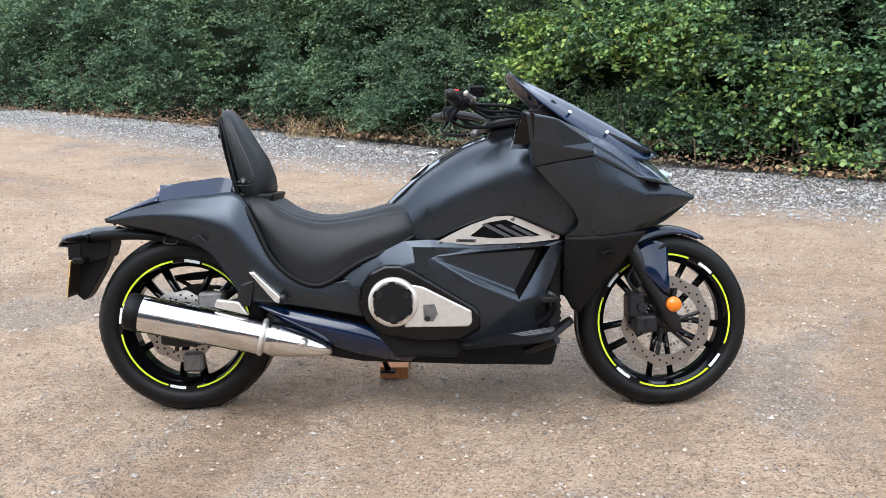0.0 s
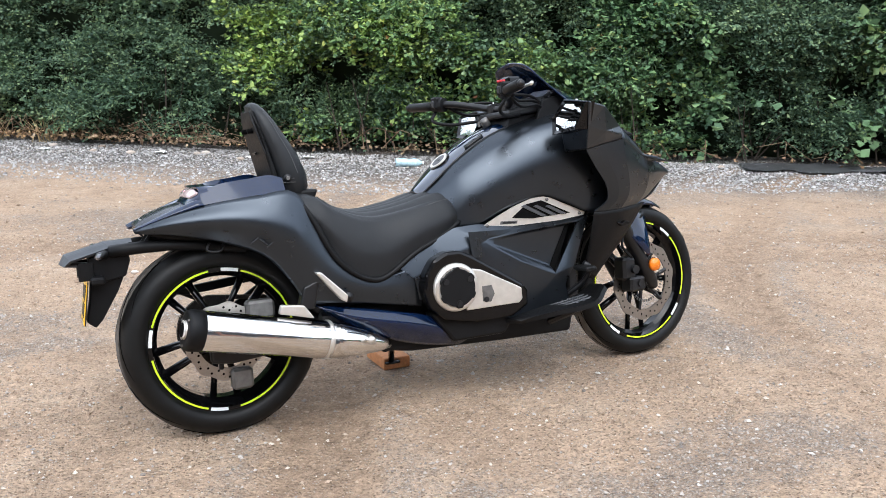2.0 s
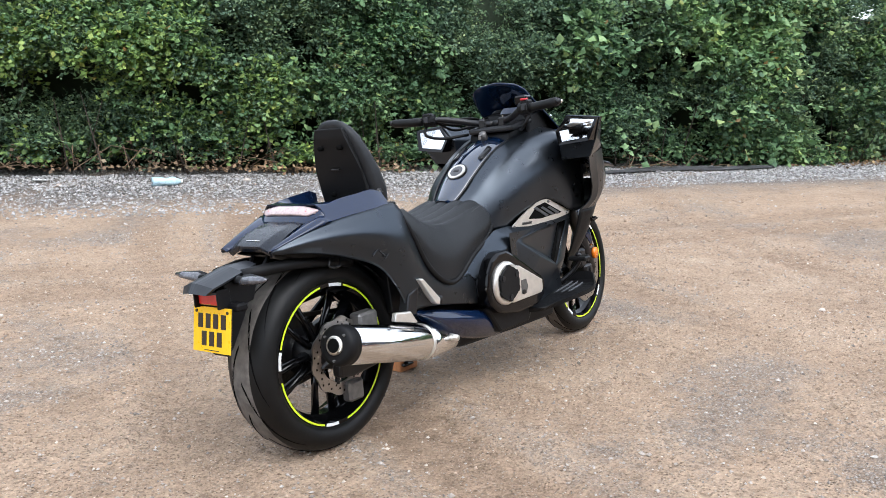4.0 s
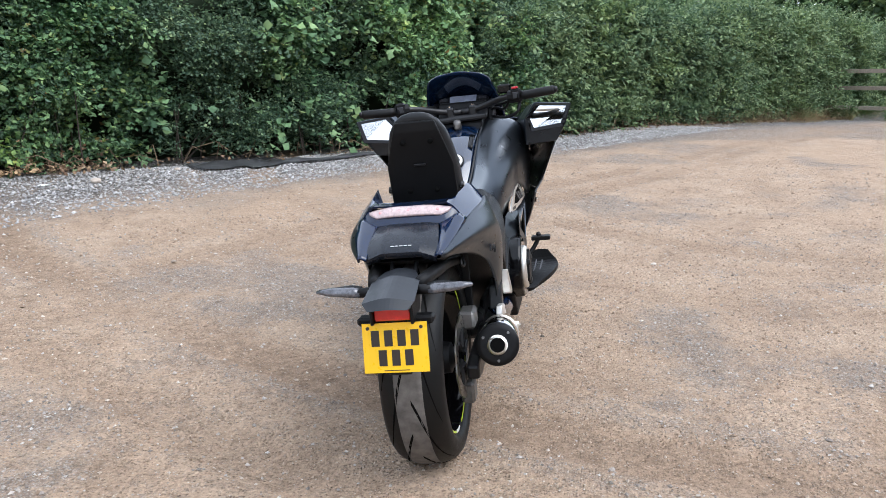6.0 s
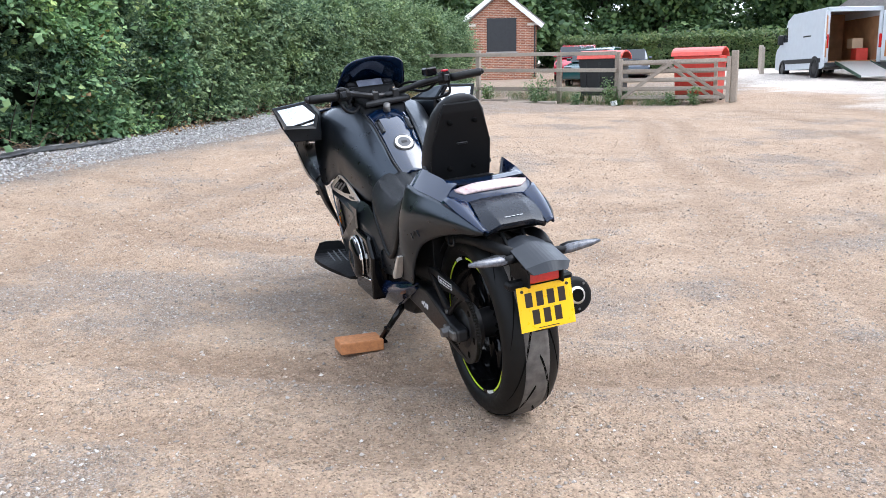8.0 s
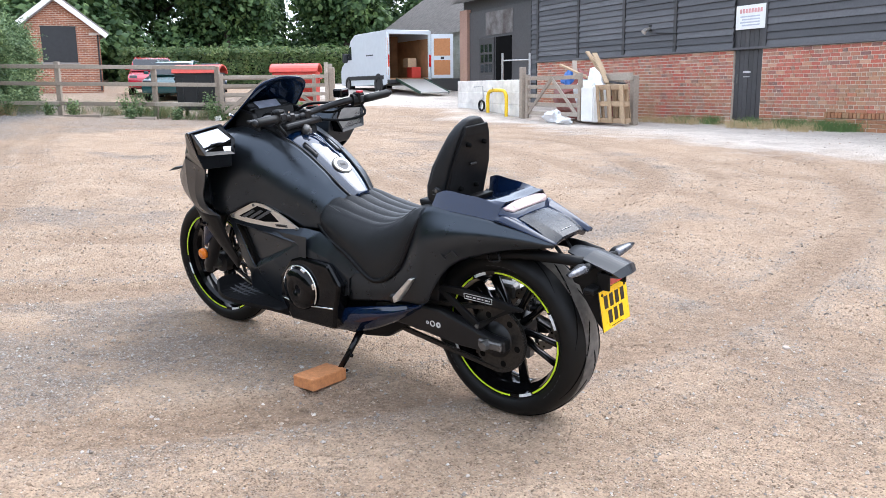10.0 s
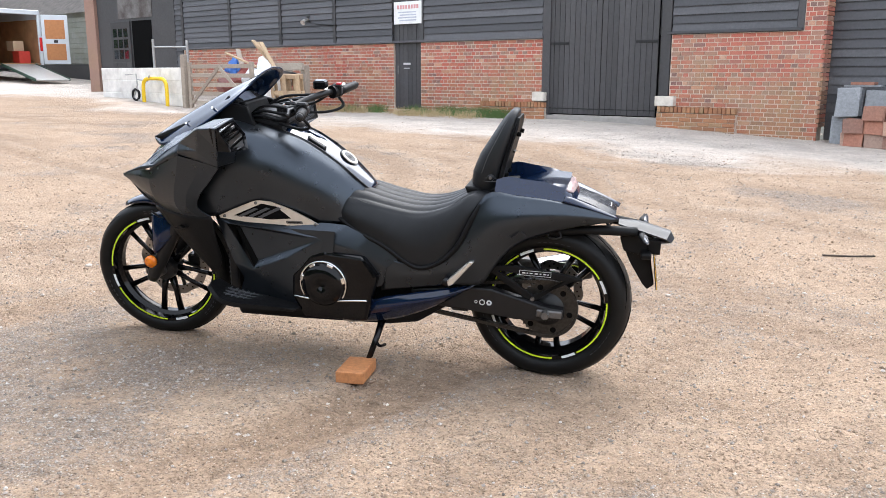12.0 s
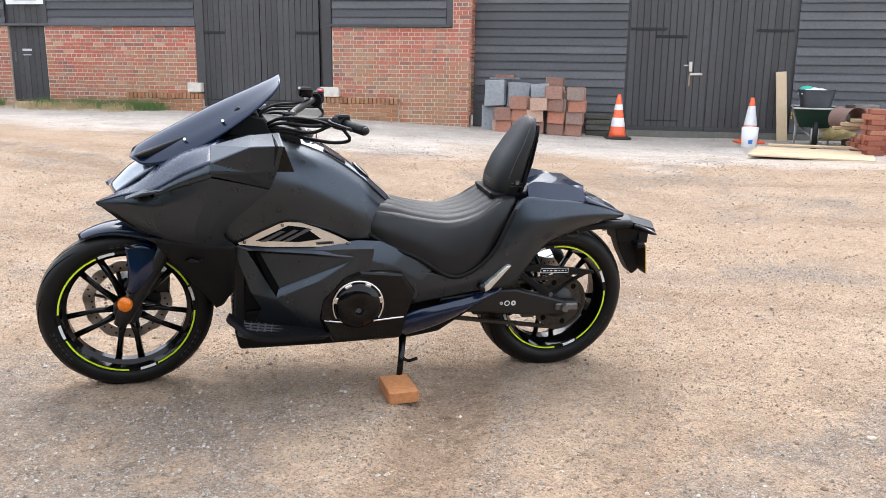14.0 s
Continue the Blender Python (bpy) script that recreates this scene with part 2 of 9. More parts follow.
dark_plastic = plain("dark_plastic", (0.018, 0.019, 0.021), 0.5, 0.0, 0.2, 8.0)
green_plastic = plain("barrow_green", (0.02, 0.055, 0.035), 0.45, 0.0, 0.2, 8.0)
teal_bag = plain("teal_bag", (0.05, 0.42, 0.30), 0.5)
blue_sheet = plain("blue_tarpaulin", (0.05, 0.16, 0.50), 0.5, 0.0, 0.2)
sheet_white = plain("white_polythene", (0.72, 0.73, 0.75), 0.4, 0.0, 0.1, 6.0)
membrane = plain("black_ground_sheet", (0.105, 0.107, 0.110), 0.50, 0.0, 0.3, 5.0, 0.2, 60)
car_red = plain("red_car_paint", (0.42, 0.012, 0.03), 0.2, 0.0, 0.05, 4.0, coat=1.0)
car_teal = plain("teal_car_paint", (0.012, 0.06, 0.065), 0.2, 0.0, 0.05, 4.0, coat=1.0)
car_blue = plain("navy_car_paint", (0.015, 0.03, 0.06), 0.2, 0.0, 0.05, 4.0, coat=1.0)
van_silver = plain("silver_van_paint", (0.56, 0.59, 0.62), 0.42, 0.0, 0.05, 4.0, coat=0.15)
glass_dark = plain("dark_window_glass", (0.012, 0.014, 0.016), 0.06, 0.0, 0.1, 3.0, coat=1.0)
ply_inner = plain("plywood_lining", (0.32, 0.17, 0.08), 0.7, 0.0, 0.25, 3.0)
slate_mat = plain("grey_roof_tiles", (0.20, 0.18, 0.165), 0.85, 0.0, 0.3, 5.0, 0.5, 25)
bark = plain("bark", (0.055, 0.042, 0.032), 0.9, 0.0, 0.3, 10.0, 0.5, 60)
dry_grass = plain("dry_grass", (0.42, 0.32, 0.17), 0.9, 0.0, 0.3, 6.0)
sill_grey = plain("sill_grey", (0.3, 0.28, 0.26), 0.8)


def leaf_material(name, stops, trans=0.32):
    m, nt, b = nodes_of(name)
    isl = nt.nodes.new("ShaderNodeNewGeometry")
    c = ramp(nt, isl.outputs["Random Per Island"], stops)
    n = noise_of(nt, 0.9, 4, 0.65, isl.outputs["Position"])
    c = mixed(nt, 1.0, c, ramp(nt, n, [(0.30, (0.58, 0.68, 0.66)), (0.50, (1.0, 1.0, 1.0)), (0.68, (1.28, 1.24, 1.00))]), "MULTIPLY")
    nt.links.new(c, b.inputs["Base Color"])
    b.inputs["Roughness"].default_value = 0.58
    b.inputs["Specular IOR Level"].default_value = 0.28
    t = nt.nodes.new("ShaderNodeBsdfTranslucent")
    nt.links.new(c, t.inputs["Color"])
    mx = nt.nodes.new("ShaderNodeMixShader")
    mx.inputs[0].default_value = trans
    nt.links.new(b.outputs[0], mx.inputs[1])
    nt.links.new(t.outputs[0], mx.inputs[2])
    nt.links.new(mx.outputs[0], nt.nodes["Material Output"].inputs["Surface"])
    return m


leaf_dark = leaf_material("hedge_leaves", [(0.0, (0.050, 0.090, 0.060)), (0.5, (0.102, 0.168, 0.102)), (0.85, (0.178, 0.264, 0.145)), (1.0, (0.27, 0.35, 0.17))])
leaf_broad = leaf_material("bramble_leaves", [(0.0, (0.070, 0.132, 0.070)), (0.5, (0.150, 0.262, 0.120)), (0.9, (0.25, 0.38, 0.165)), (0.98, (0.34, 0.42, 0.13)), (1.0, (0.25, 0.12, 0.06))])
leaf_lime = leaf_material("fresh_bramble_leaves", [(0.0, (0.11, 0.19, 0.06)), (0.5, (0.21, 0.32, 0.10)), (0.9, (0.32, 0.43, 0.13)), (1.0, (0.42, 0.47, 0.13))])
leaf_vine = leaf_material("broad_vine_leaves", [(0.0, (0.10, 0.18, 0.10)), (0.5, (0.20, 0.33, 0.16)), (0.9, (0.32, 0.46, 0.22)), (1.0, (0.42, 0.50, 0.20))])
leaf_pale = leaf_material("willow_leaves", [(0.0, (0.075, 0.122, 0.058)), (0.5, (0.150, 0.220, 0.105)), (1.0, (0.255, 0.325, 0.160))])
leaf_far = leaf_material("wood_leaves", [(0.0, (0.034, 0.068, 0.030)), (0.5, (0.076, 0.135, 0.052)), (1.0, (0.145, 0.215, 0.080))])
leaf_field = leaf_material("field_hedge_leaves", [(0.0, (0.06, 0.10, 0.035)), (0.5, (0.10, 0.15, 0.05)), (1.0, (0.17, 0.20, 0.08))])
leaf_dead = leaf_material("dead_leaves", [(0.0, (0.09, 0.055, 0.035)), (0.5, (0.20, 0.125, 0.075)), (0.9, (0.30, 0.20, 0.12)), (1.0, (0.40, 0.31, 0.20))], 0.1)
# near-black colour for the shade deep between the leaves
hedge_shade_core = plain("hedge_shade", (0.018, 0.030, 0.013), 0.95, 0.0, 0.4, 3.0)


TURN = (7.2, 0.3)  # a vehicle has swung round this point
LANES = ((6.12, 0.16, 1.0), (8.08, 0.17, 1.0), (6.75, 0.12, 0.5), (8.75, 0.13, 0.5), (4.9, 0.14, 0.5), (10.3, 0.15, 0.45))


def lanes_at(x, y):
    """How far a point lies in a wheel mark (0 to 1) and on the crumbs thrown up beside it."""
    d = math.hypot(x - TURN[0], y - TURN[1]) + 0.35 * noise.noise(Vector((x * 0.35, y * 0.35, 8)))
    # straight runs along the yard, beside the bike and before the barn
    q = 0.45 * x + 0.893 * y + 0.30 * noise.noise(Vector((x * 0.3, y * 0.3, 2)))
    inn, rim = 0.0, 0.0
    for off, wide, much in [(d - r, w, m) for r, w, m in LANES] + [(q - c, 0.16, 0.7) for c in (0.55, 1.02, -1.4, -3.1, 4.55, 4.95)]:
        g = abs(off) / wide
        if g < 3:
            inn = max(inn, much * smooth01(1.15, 0.6, g))
            rim = max(rim, much * smooth01(0.8, 1.25, g) * smooth01(2.3, 1.4, g))
    worn = 0.25 + 0.75 * smooth01(-0.30, 0.10, noise.noise(Vector((x * 0.5, y * 0.5, 21))))
    return inn * worn, rim * worn


def gravel_at(x, y):
    """How thick loose gravel lies: heaped by the hedge, in ragged patches on the dirt, thrown up beside wheel marks."""
    hd = -0.5299 * x - 0.8480 * y + 8.588
    wx, wy = 0.5 * noise.noise(Vector((x * 0.6, y * 0.6, 31))), 0.5 * noise.noise(Vector((x * 0.6, y * 0.6, 47)))
    n = 0.62 * noise.noise(Vector(((x + wx) * 0.62, (y + wy) * 0.85, 5))) + 0.40 * noise.noise(Vector((x * 1.9, y * 2.1, 9))) + 0.26 * noise.noise(Vector((x * 5.2, y * 5.2, 3)))
    patch = 0.06 + 0.80 * smooth01(-0.06, 0.46, n)
    under = 0.55 * math.exp(-((x + 0.1) ** 2 / 1.3 + (y - 3.30) ** 2 / 0.45)) * smooth01(-0.35, 0.25, n)
    strip = smooth01(2.5, 1.25, hd + 0.9 * n) if hd < 4 else 0.0
    fs, fn = 0.758 * (x - 14.25) + 0.652 * (y + 9.10), 0.758 * (y + 9.10) - 0.652 * (x - 14.25)
    spread = 0.95 * smooth01(-0.8, 1.4, 4.0 * (fs - 1.0) + 1.2 - fn + 2.0 * n) * smooth01(0.4, 1.6, fs) if fn < 16 else 0.0
    inn, rim = lanes_at(x, y)
    return min(1.0, max(patch, under, strip, spread, 0.55 * rim) * (1 - 0.75 * inn)), inn


def ground_material():
    m, nt, b = nodes_of("dirt_and_gravel")
    v = nt.nodes.new("ShaderNodeNewGeometry").outputs["Position"]
    flat = nt.nodes.new("ShaderNodeVectorMath")
    flat.operation = "MULTIPLY"
    flat.inputs[1].default_value = (1, 1, 0)
    nt.links.new(v, flat.inputs[0])
    v = flat.outputs[0]

    def layer(name):
        at = nt.nodes.new("ShaderNodeAttribute")
        at.attribute_name = name
        return at.outputs["Fac"]

    def along(nx, ny, off):
        d = nt.nodes.new("ShaderNodeVectorMath")
        d.operation = "DOT_PRODUCT"
        d.inputs[1].default_value = (nx, ny, 0)
        nt.links.new(v, d.inputs[0])
        a = nt.nodes.new("ShaderNodeMath")
        a.operation = "ADD"
        a.inputs[1].default_value = off
        nt.links.new(d.outputs["Value"], a.inputs[0])
        return a.outputs[0]

    def remap(src, a, b_, lo=0.0, hi=1.0):
        r = nt.nodes.new("ShaderNodeMapRange")
        r.inputs[1].default_value, r.inputs[2].default_value, r.inputs[3].default_value, r.inputs[4].default_value = a, b_, lo, hi
        nt.links.new(src, r.inputs[0])
        return r.outputs[0]

    def math2(op, a, b_):
        n = nt.nodes.new("ShaderNodeMath")
        n.operation = op
        n.use_clamp = True
        for sock, val in ((n.inputs[0], a), (n.inputs[1], b_)):
            if isinstance(val, (int, float)):
                sock.default_value = val
            else:
                nt.links.new(val, sock)
        return n.outputs[0]

    def stones(scale, stops):
        vo = nt.nodes.new("ShaderNodeTexVoronoi")
        vo.inputs["Scale"].default_value, vo.inputs["Randomness"].default_value = scale, 1.0
        nt.links.new(v, vo.inputs["Vector"])
        sep = nt.nodes.new("ShaderNodeSeparateColor")
        nt.links.new(vo.outputs["Color"], sep.inputs[0])
        edge = remap(vo.outputs["Distance"], 0.22, 0.55, 1.0, 0.0)
        return ramp(nt, sep.outputs[0], stops), edge, sep.outputs[1], sep.outputs[2]

    big = noise_of(nt, 0.45, 5, 0.6, v, 0.6)
    mid = noise_of(nt, 2.2, 6, 0.62, v, 0.5)
    clod = noise_of(nt, 16.0, 6, 0.72, v, 0.4)
    fine = noise_of(nt, 75.0, 5, 0.75, v)
    dirt = ramp(nt, mid, [(0.30, (0.275, 0.196, 0.136)), (0.48, (0.390, 0.283, 0.198)), (0.72, (0.470, 0.360, 0.262))])
    dirt = mixed(nt, ramp(nt, big, [(0.36, (0.0,) * 3), (0.66, (0.7,) * 3)]), dirt, (0.425, 0.305, 0.210))
    # damp, pressed wheel marks
    dirt = mixed(nt, math2("MULTIPLY", layer("lane"), 0.55), dirt, ramp(nt, clod, [(0.3, (0.235, 0.160, 0.105)), (0.7, (0.330, 0.232, 0.158))]))

    grey = [(0.0, (0.14, 0.125, 0.115)), (0.3, (0.29, 0.265, 0.245)), (0.65, (0.40, 0.37, 0.345)), (0.9, (0.52, 0.49, 0.46)), (1.0, (0.72, 0.70, 0.66))]
    tan = [(0.0, (0.13, 0.09, 0.065)), (0.3, (0.27, 0.195, 0.14)), (0.7, (0.42, 0.325, 0.245)), (0.92, (0.53, 0.44, 0.36)), (1.0, (0.68, 0.63, 0.56))]
    g_col, g_edge, g_r, g_b = stones(88.0, grey)
    s_col, s_edge, s_r, s_b = stones(150.0, grey)
    d_col, d_edge, d_r, d_b = stones(125.0, tan)
    _, h_edge, h_r, _ = stones(46.0, grey)
    # grit pressed into the dirt, here thick and there thin
    dens = noise_of(nt, 4.5, 5, 0.7, v, 0.5)
    some = math2("MULTIPLY", math2("MULTIPLY", remap(math2("ADD", math2("MULTIPLY", d_r, 0.55), math2("MULTIPLY", dens, 0.9)), 0.63, 0.71), d_edge), 0.95)
    c = mixed(nt, some, dirt, d_col)
    # loose gravel: fine grit with dark gaps and some larger stones
    loose = mixed(nt, s_edge, (0.285, 0.218, 0.166), s_col)
    loose = mixed(nt, math2("MULTIPLY", remap(g_r, 0.45, 0.55), g_edge), loose, g_col)
    hedge_d = along(-0.5299, -0.8480, 8.588)
    heap = mixed(nt, h_edge, (0.125, 0.118, 0.112), ramp(nt, h_r, [(0.0, (0.16, 0.15, 0.145)), (0.4, (0.35, 0.335, 0.32)), (0.8, (0.50, 0.485, 0.465)), (1.0, (0.72, 0.70, 0.68))]))
    loose = mixed(nt, remap(hedge_d, 2.2, 1.2), loose, heap)
    ragged = noise_of(nt, 22.0, 5, 0.75, v, 0.5)
    thin = remap(math2("ADD", layer("gravel"), remap(ragged, 0.3, 0.7, -0.42, 0.42)), 0.22, 0.95, 0.0, 0.80)
    thick = math2("MULTIPLY", remap(hedge_d, 3.0, 1.8), math2("MULTIPLY", layer("gravel"), 0.95))
    cover = math2("MAXIMUM", thin, thick)
    c = mixed(nt, cover, c, loose)
    c = mixed(nt, math2("MULTIPLY", layer("lane"), 0.36), c, ramp(nt, clod, [(0.3, (0.190, 0.130, 0.088)), (0.7, (0.285, 0.200, 0.138))]))
    # pale dusty apron along the barn and the drive, coloured lighter for sunlit ground
    barn_d = along(0.4083, 0.9128, 8.569)
    dusty = math2("MULTIPLY", remap(math2("ADD", remap(barn_d, 0.0, 10.0), remap(big, 0.3, 0.7, -0.1, 0.1)), 0.30, 0.44, 1.0, 0.0), 0.82)
    c = mixed(nt, dusty, c, ramp(nt, mid, [(0.3, (0.53, 0.475, 0.42)), (0.7, (0.70, 0.645, 0.585))]))
    c = mixed(nt, 1.0, c, ramp(nt, clod, [(0.28, (0.66, 0.64, 0.62)), (0.46, (1.0,) * 3), (0.74, (1.20, 1.19, 1.17))]), "MULTIPLY")
    c = mixed(nt, 1.0, c, ramp(nt, fine, [(0.28, (0.62,) * 3), (0.74, (1.36,) * 3)]), "MULTIPLY")
    nt.links.new(c, b.inputs["Base Color"])
    b.inputs["Roughness"].default_value = 0.93
    b.inputs["Specular IOR Level"].default_value = 0.2
    h = math2("ADD", math2("MULTIPLY", math2("MULTIPLY", s_edge, cover), 0.35), math2("ADD", math2("MULTIPLY", fine, 0.30), math2("ADD", math2("MULTIPLY", some, 0.30), math2("MULTIPLY", clod, 0.75))))
    bumped(nt, b, h, 1.0, 0.028)
    return m


# ---- ground ----
def rough_ground(x, y):
    z = ground_z(x, y)
    if x * x + (y - 3) ** 2 < 900:
        z += 0.010 * noise.noise(Vector((x * 0.9, y * 0.9, 0))) + 0.004 * noise.noise(Vector((x * 4, y * 4, 3)))
        inn, rim = lanes_at(x, y)
        z += 0.009 * rim - 0.016 * inn
    return z


def raw_mesh(name, verts, faces, mat, parent=None, smooth=False):
    me = bpy.data.meshes.new(name)
    me.from_pydata(verts, [], faces)
    me.materials.append(mat)
    if smooth:
        me.shade_smooth()
    ob = new(name, me)
    if parent is not None:
        ob.parent = parent
    return ob


half_span = [0.075 * k for k in range(121)]  # fine round the bike, coarser towards the horizon
while half_span[-1] < 420:
    half_span.append(half_span[-1] + max(0.075, 0.085 * (half_span[-1] - 8.2)))
span = [-q for q in half_span[:0:-1]] + half_span
N = len(span)
gverts = [(x, y + 2.2, rough_ground(x, y + 2.2)) for x in span for y in span]
gfaces = [(i * N + j, (i + 1) * N + j, (i + 1) * N + j + 1, i * N + j + 1) for i in range(N - 1) for j in range(N - 1)]
ground = raw_mesh("ground", gverts, gfaces, ground_material(), smooth=True)
layers = [gravel_at(x, y) if abs(x) < 25 and abs(y) < 25 else (0.3, 0.0) for x, y, z in gverts]
for k, name in enumerate(("gravel", "lane")):
    ground.data.attributes.new(name, "FLOAT", "POINT").data.foreach_set("value", [q[k] for q in layers])
tagged(ground, "brown dirt yard with patches of grey gravel and wheel marks", "ground", kind="structure")

# loose stones: grit in the gravel patches, single pebbles on the dirt
octa = np.array([(1, 0, 0), (-1, 0, 0), (0, 1, 0), (0, -1, 0), (0, 0, 1), (0, 0, -1)], float)
octf = [(0, 2, 4), (2, 1, 4), (1, 3, 4), (3, 0, 4), (2, 0, 5), (1, 2, 5), (3, 1, 5), (0, 3, 5)]


def scatter(name, spots, mat, label, seed):
    """Small angular stones at (x, y, radius), each turned and squashed in its own way."""
    r = np.random.default_rng(seed)
    P = np.array(spots)
    n = len(P)
    q, s = r.random((n, 8)), P[:, 2]
    gz = np.array([rough_ground(a, b) for a, b in P[:, :2]])
    ca, sa = np.cos(q[:, 1] * 6.283), np.sin(q[:, 1] * 6.283)
    jit = 1 + r.uniform(-0.28, 0.28, (n, 6))
    px = octa[None, :, 0] * (s * (0.8 + 0.6 * q[:, 2]))[:, None] * jit + 0.7 * s[:, None] * (q[:, 5:6] - 0.5) * (np.arange(6) > 3)[None, :]
    py = octa[None, :, 1] * (s * (0.7 + 0.5 * q[:, 3]))[:, None] * jit + 0.7 * s[:, None] * (q[:, 6:7] - 0.5) * (np.arange(6) > 3)[None, :]
    pz = octa[None, :, 2] * (s * (0.65 + 0.4 * q[:, 4]))[:, None] + (gz + s * 0.28)[:, None]
    V = np.stack([P[:, :1] + px * ca[:, None] - py * sa[:, None], P[:, 1:2] + px * sa[:, None] + py * ca[:, None], pz], axis=2).reshape(-1, 3)
    F = (np.array(octf)[None] + 6 * np.arange(n)[:, None, None]).reshape(-1, 3)
    return tagged(raw_mesh(name, V.tolist(), F.tolist(), mat), label, "gravel", kind="stuff")


rng = np.random.default_rng(7)
gravel_mat = pieces("loose_stones", [(0.0, (0.15, 0.13, 0.115)), (0.25, (0.29, 0.255, 0.225)), (0.6, (0.40, 0.355, 0.31)), (0.9, (0.49, 0.445, 0.40)), (1.0, (0.62, 0.59, 0.55))], 0.9, 80.0, (0.42, 0.34, 0.27), 0.3)
crumb_mat = pieces("dirt_crumbs", [(0.0, (0.23, 0.16, 0.115)), (0.4, (0.34, 0.245, 0.172)), (0.8, (0.46, 0.35, 0.26)), (1.0, (0.68, 0.62, 0.54))], 0.95, 80.0, (0.40, 0.29, 0.20), 0.3)
grit, crumbs = [], []
for lo, hi, count, r0, r1 in ((0.0, 3.4, 90000, 0.0018, 0.0075), (3.0, 8.0, 70000, 0.003, 0.0105), (7.0, 16.0, 26000, 0.004, 0.011)):
    a = rng.uniform(0, 2 * math.pi, count)
    r = np.sqrt(rng.uniform(lo * lo, hi * hi, count))
    for x, y, u, p in zip(r * np.cos(a), 3 + r * np.sin(a), rng.random(count), rng.random(count)):
        if -0.5299 * x - 0.8480 * y + 8.588 < 0.05:
            continue
        g = gravel_at(x, y)[0]
        if p < 0.05 + 0.95 * g ** 1.2:
            grit.append((x, y, r0 + (r1 - r0) * u ** 2.4))
        elif p < 0.42:
            crumbs.append((x, y, r0 + (r1 * 1.15 - r0) * u ** 3.2))
for _ in range(2600):  # scattered pebbles
    x, y = rng.uniform(-5, 6), rng.uniform(-3, 8)
    if -0.5299 * x - 0.8480 * y + 8.588 > 0.3:
        (grit if rng.random() < 0.5 else crumbs).append((x, y, rng.uniform(0.005, 0.0105)))
scatter("gravel", grit, gravel_mat, "loose grey stones lying in patches on the dirt", 3)
scatter("dirt_crumbs", crumbs, crumb_mat, "brown crumbs of dirt and small stones", 4)

# thick clean gravel in a strip before the hedge
n_g = 36000
gu, gd = rng.uniform(-13, 12, n_g), rng.random(n_g) ** 1.5
gd = gd * (2.3 - 0.7 * np.clip((gu + 1.0) / 4.0, 0, 1)) + 0.05
gx, gy = 3.26 + gu * 0.8480 - gd * 0.5299, 8.09 - gu * 0.5299 - gd * 0.8480
grey_stone = pieces("clean_grey_gravel", [(0.0, (0.20, 0.19, 0.185)), (0.35, (0.31, 0.298, 0.29)), (0.7, (0.41, 0.398, 0.385)), (0.96, (0.50, 0.485, 0.47)), (1.0, (0.70, 0.68, 0.66))], 0.9, 80.0, (0.42, 0.40, 0.37), 0.3)
scatter("gravel", np.stack([gx, gy, 0.006 + 0.012 * rng.random(n_g) ** 2], axis=1), grey_stone, "thick pale grey gravel along the hedge", 5)

# ---- the motorcycle ----
matt_grey = plain("matt_gunmetal_paint", (0.051, 0.059, 0.070), 0.31, 0.90, 0.06, 6.0, 0.03, 900)
gloss_navy = plain("gloss_navy_paint", (0.003, 0.010, 0.034), 0.10, 0.0, 0.05, 5.0, coat=0.3, spec=0.4)
tank_navy = plain("deep_clearcoat_navy", (0.003, 0.010, 0.030), 0.06, 0.0, 0.05, 5.0, coat=1.0, spec=0.8)
gloss_black = plain("gloss_black_plastic", (0.003, 0.003, 0.0035), 0.10, 0.0, 0.1, 9.0, coat=0.1, spec=0.22)
black_plastic = plain("black_plastic", (0.005, 0.005, 0.0055), 0.52, 0.0, 0.15, 20.0, 0.05, 1200, spec=0.18)
dull_black = plain("dull_black_metal", (0.006, 0.006, 0.007), 0.42, 0.0, 0.2, 25.0, 0.04, 700, spec=0.4)
grey_plastic = plain("grey_plastic", (0.013, 0.015, 0.019), 0.38, 0.0, 0.1, 12.0)
rubber = plain("tyre_rubber", (0.005, 0.005, 0.005), 0.50, 0.0, 0.3, 18.0, 0.12, 500, spec=0.22)
tread_rubber = plain("worn_tread_rubber", (0.105, 0.094, 0.084), 0.85, 0.0, 0.4, 30.0, 0.2, 300)
groove_black = plain("groove_black", (0.004, 0.004, 0.004), 0.9, spec=0.05)
vinyl = plain("seat_vinyl", (0.010, 0.011, 0.0125), 0.46, 0.0, 0.12, 30.0, 0.25, 1600, spec=0.30)
stitch = plain("grey_thread", (0.06, 0.06, 0.06), 0.7)
chrome = plain("polished_steel", (0.72, 0.72, 0.71), 0.10, 1.0, 0.05, 8.0)
satin_silver = plain("satin_aluminium", (0.68, 0.65, 0.60), 0.36, 0.75, 0.08, 40.0, 0.05, 900)
grey_metal = plain("cast_grey_metal", (0.16, 0.155, 0.15), 0.5, 0.8, 0.25, 40.0, 0.1, 500)
disc_steel = plain("brake_disc_steel", (0.36, 0.335, 0.31), 0.32, 1.0, 0.12, 30.0)
lime = plain("lime_rim_tape", (0.62, 0.80, 0.02), 0.35, 0.0, 0.06)
white_tape = plain("white_rim_tape", (0.75, 0.77, 0.78), 0.35, 0.0, 0.06)
white_print = plain("white_print", (0.6, 0.6, 0.6), 0.5)
amber = plain("amber_reflector", (0.80, 0.20, 0.008), 0.25, 0.0, 0.15, 90.0, coat=0.2)
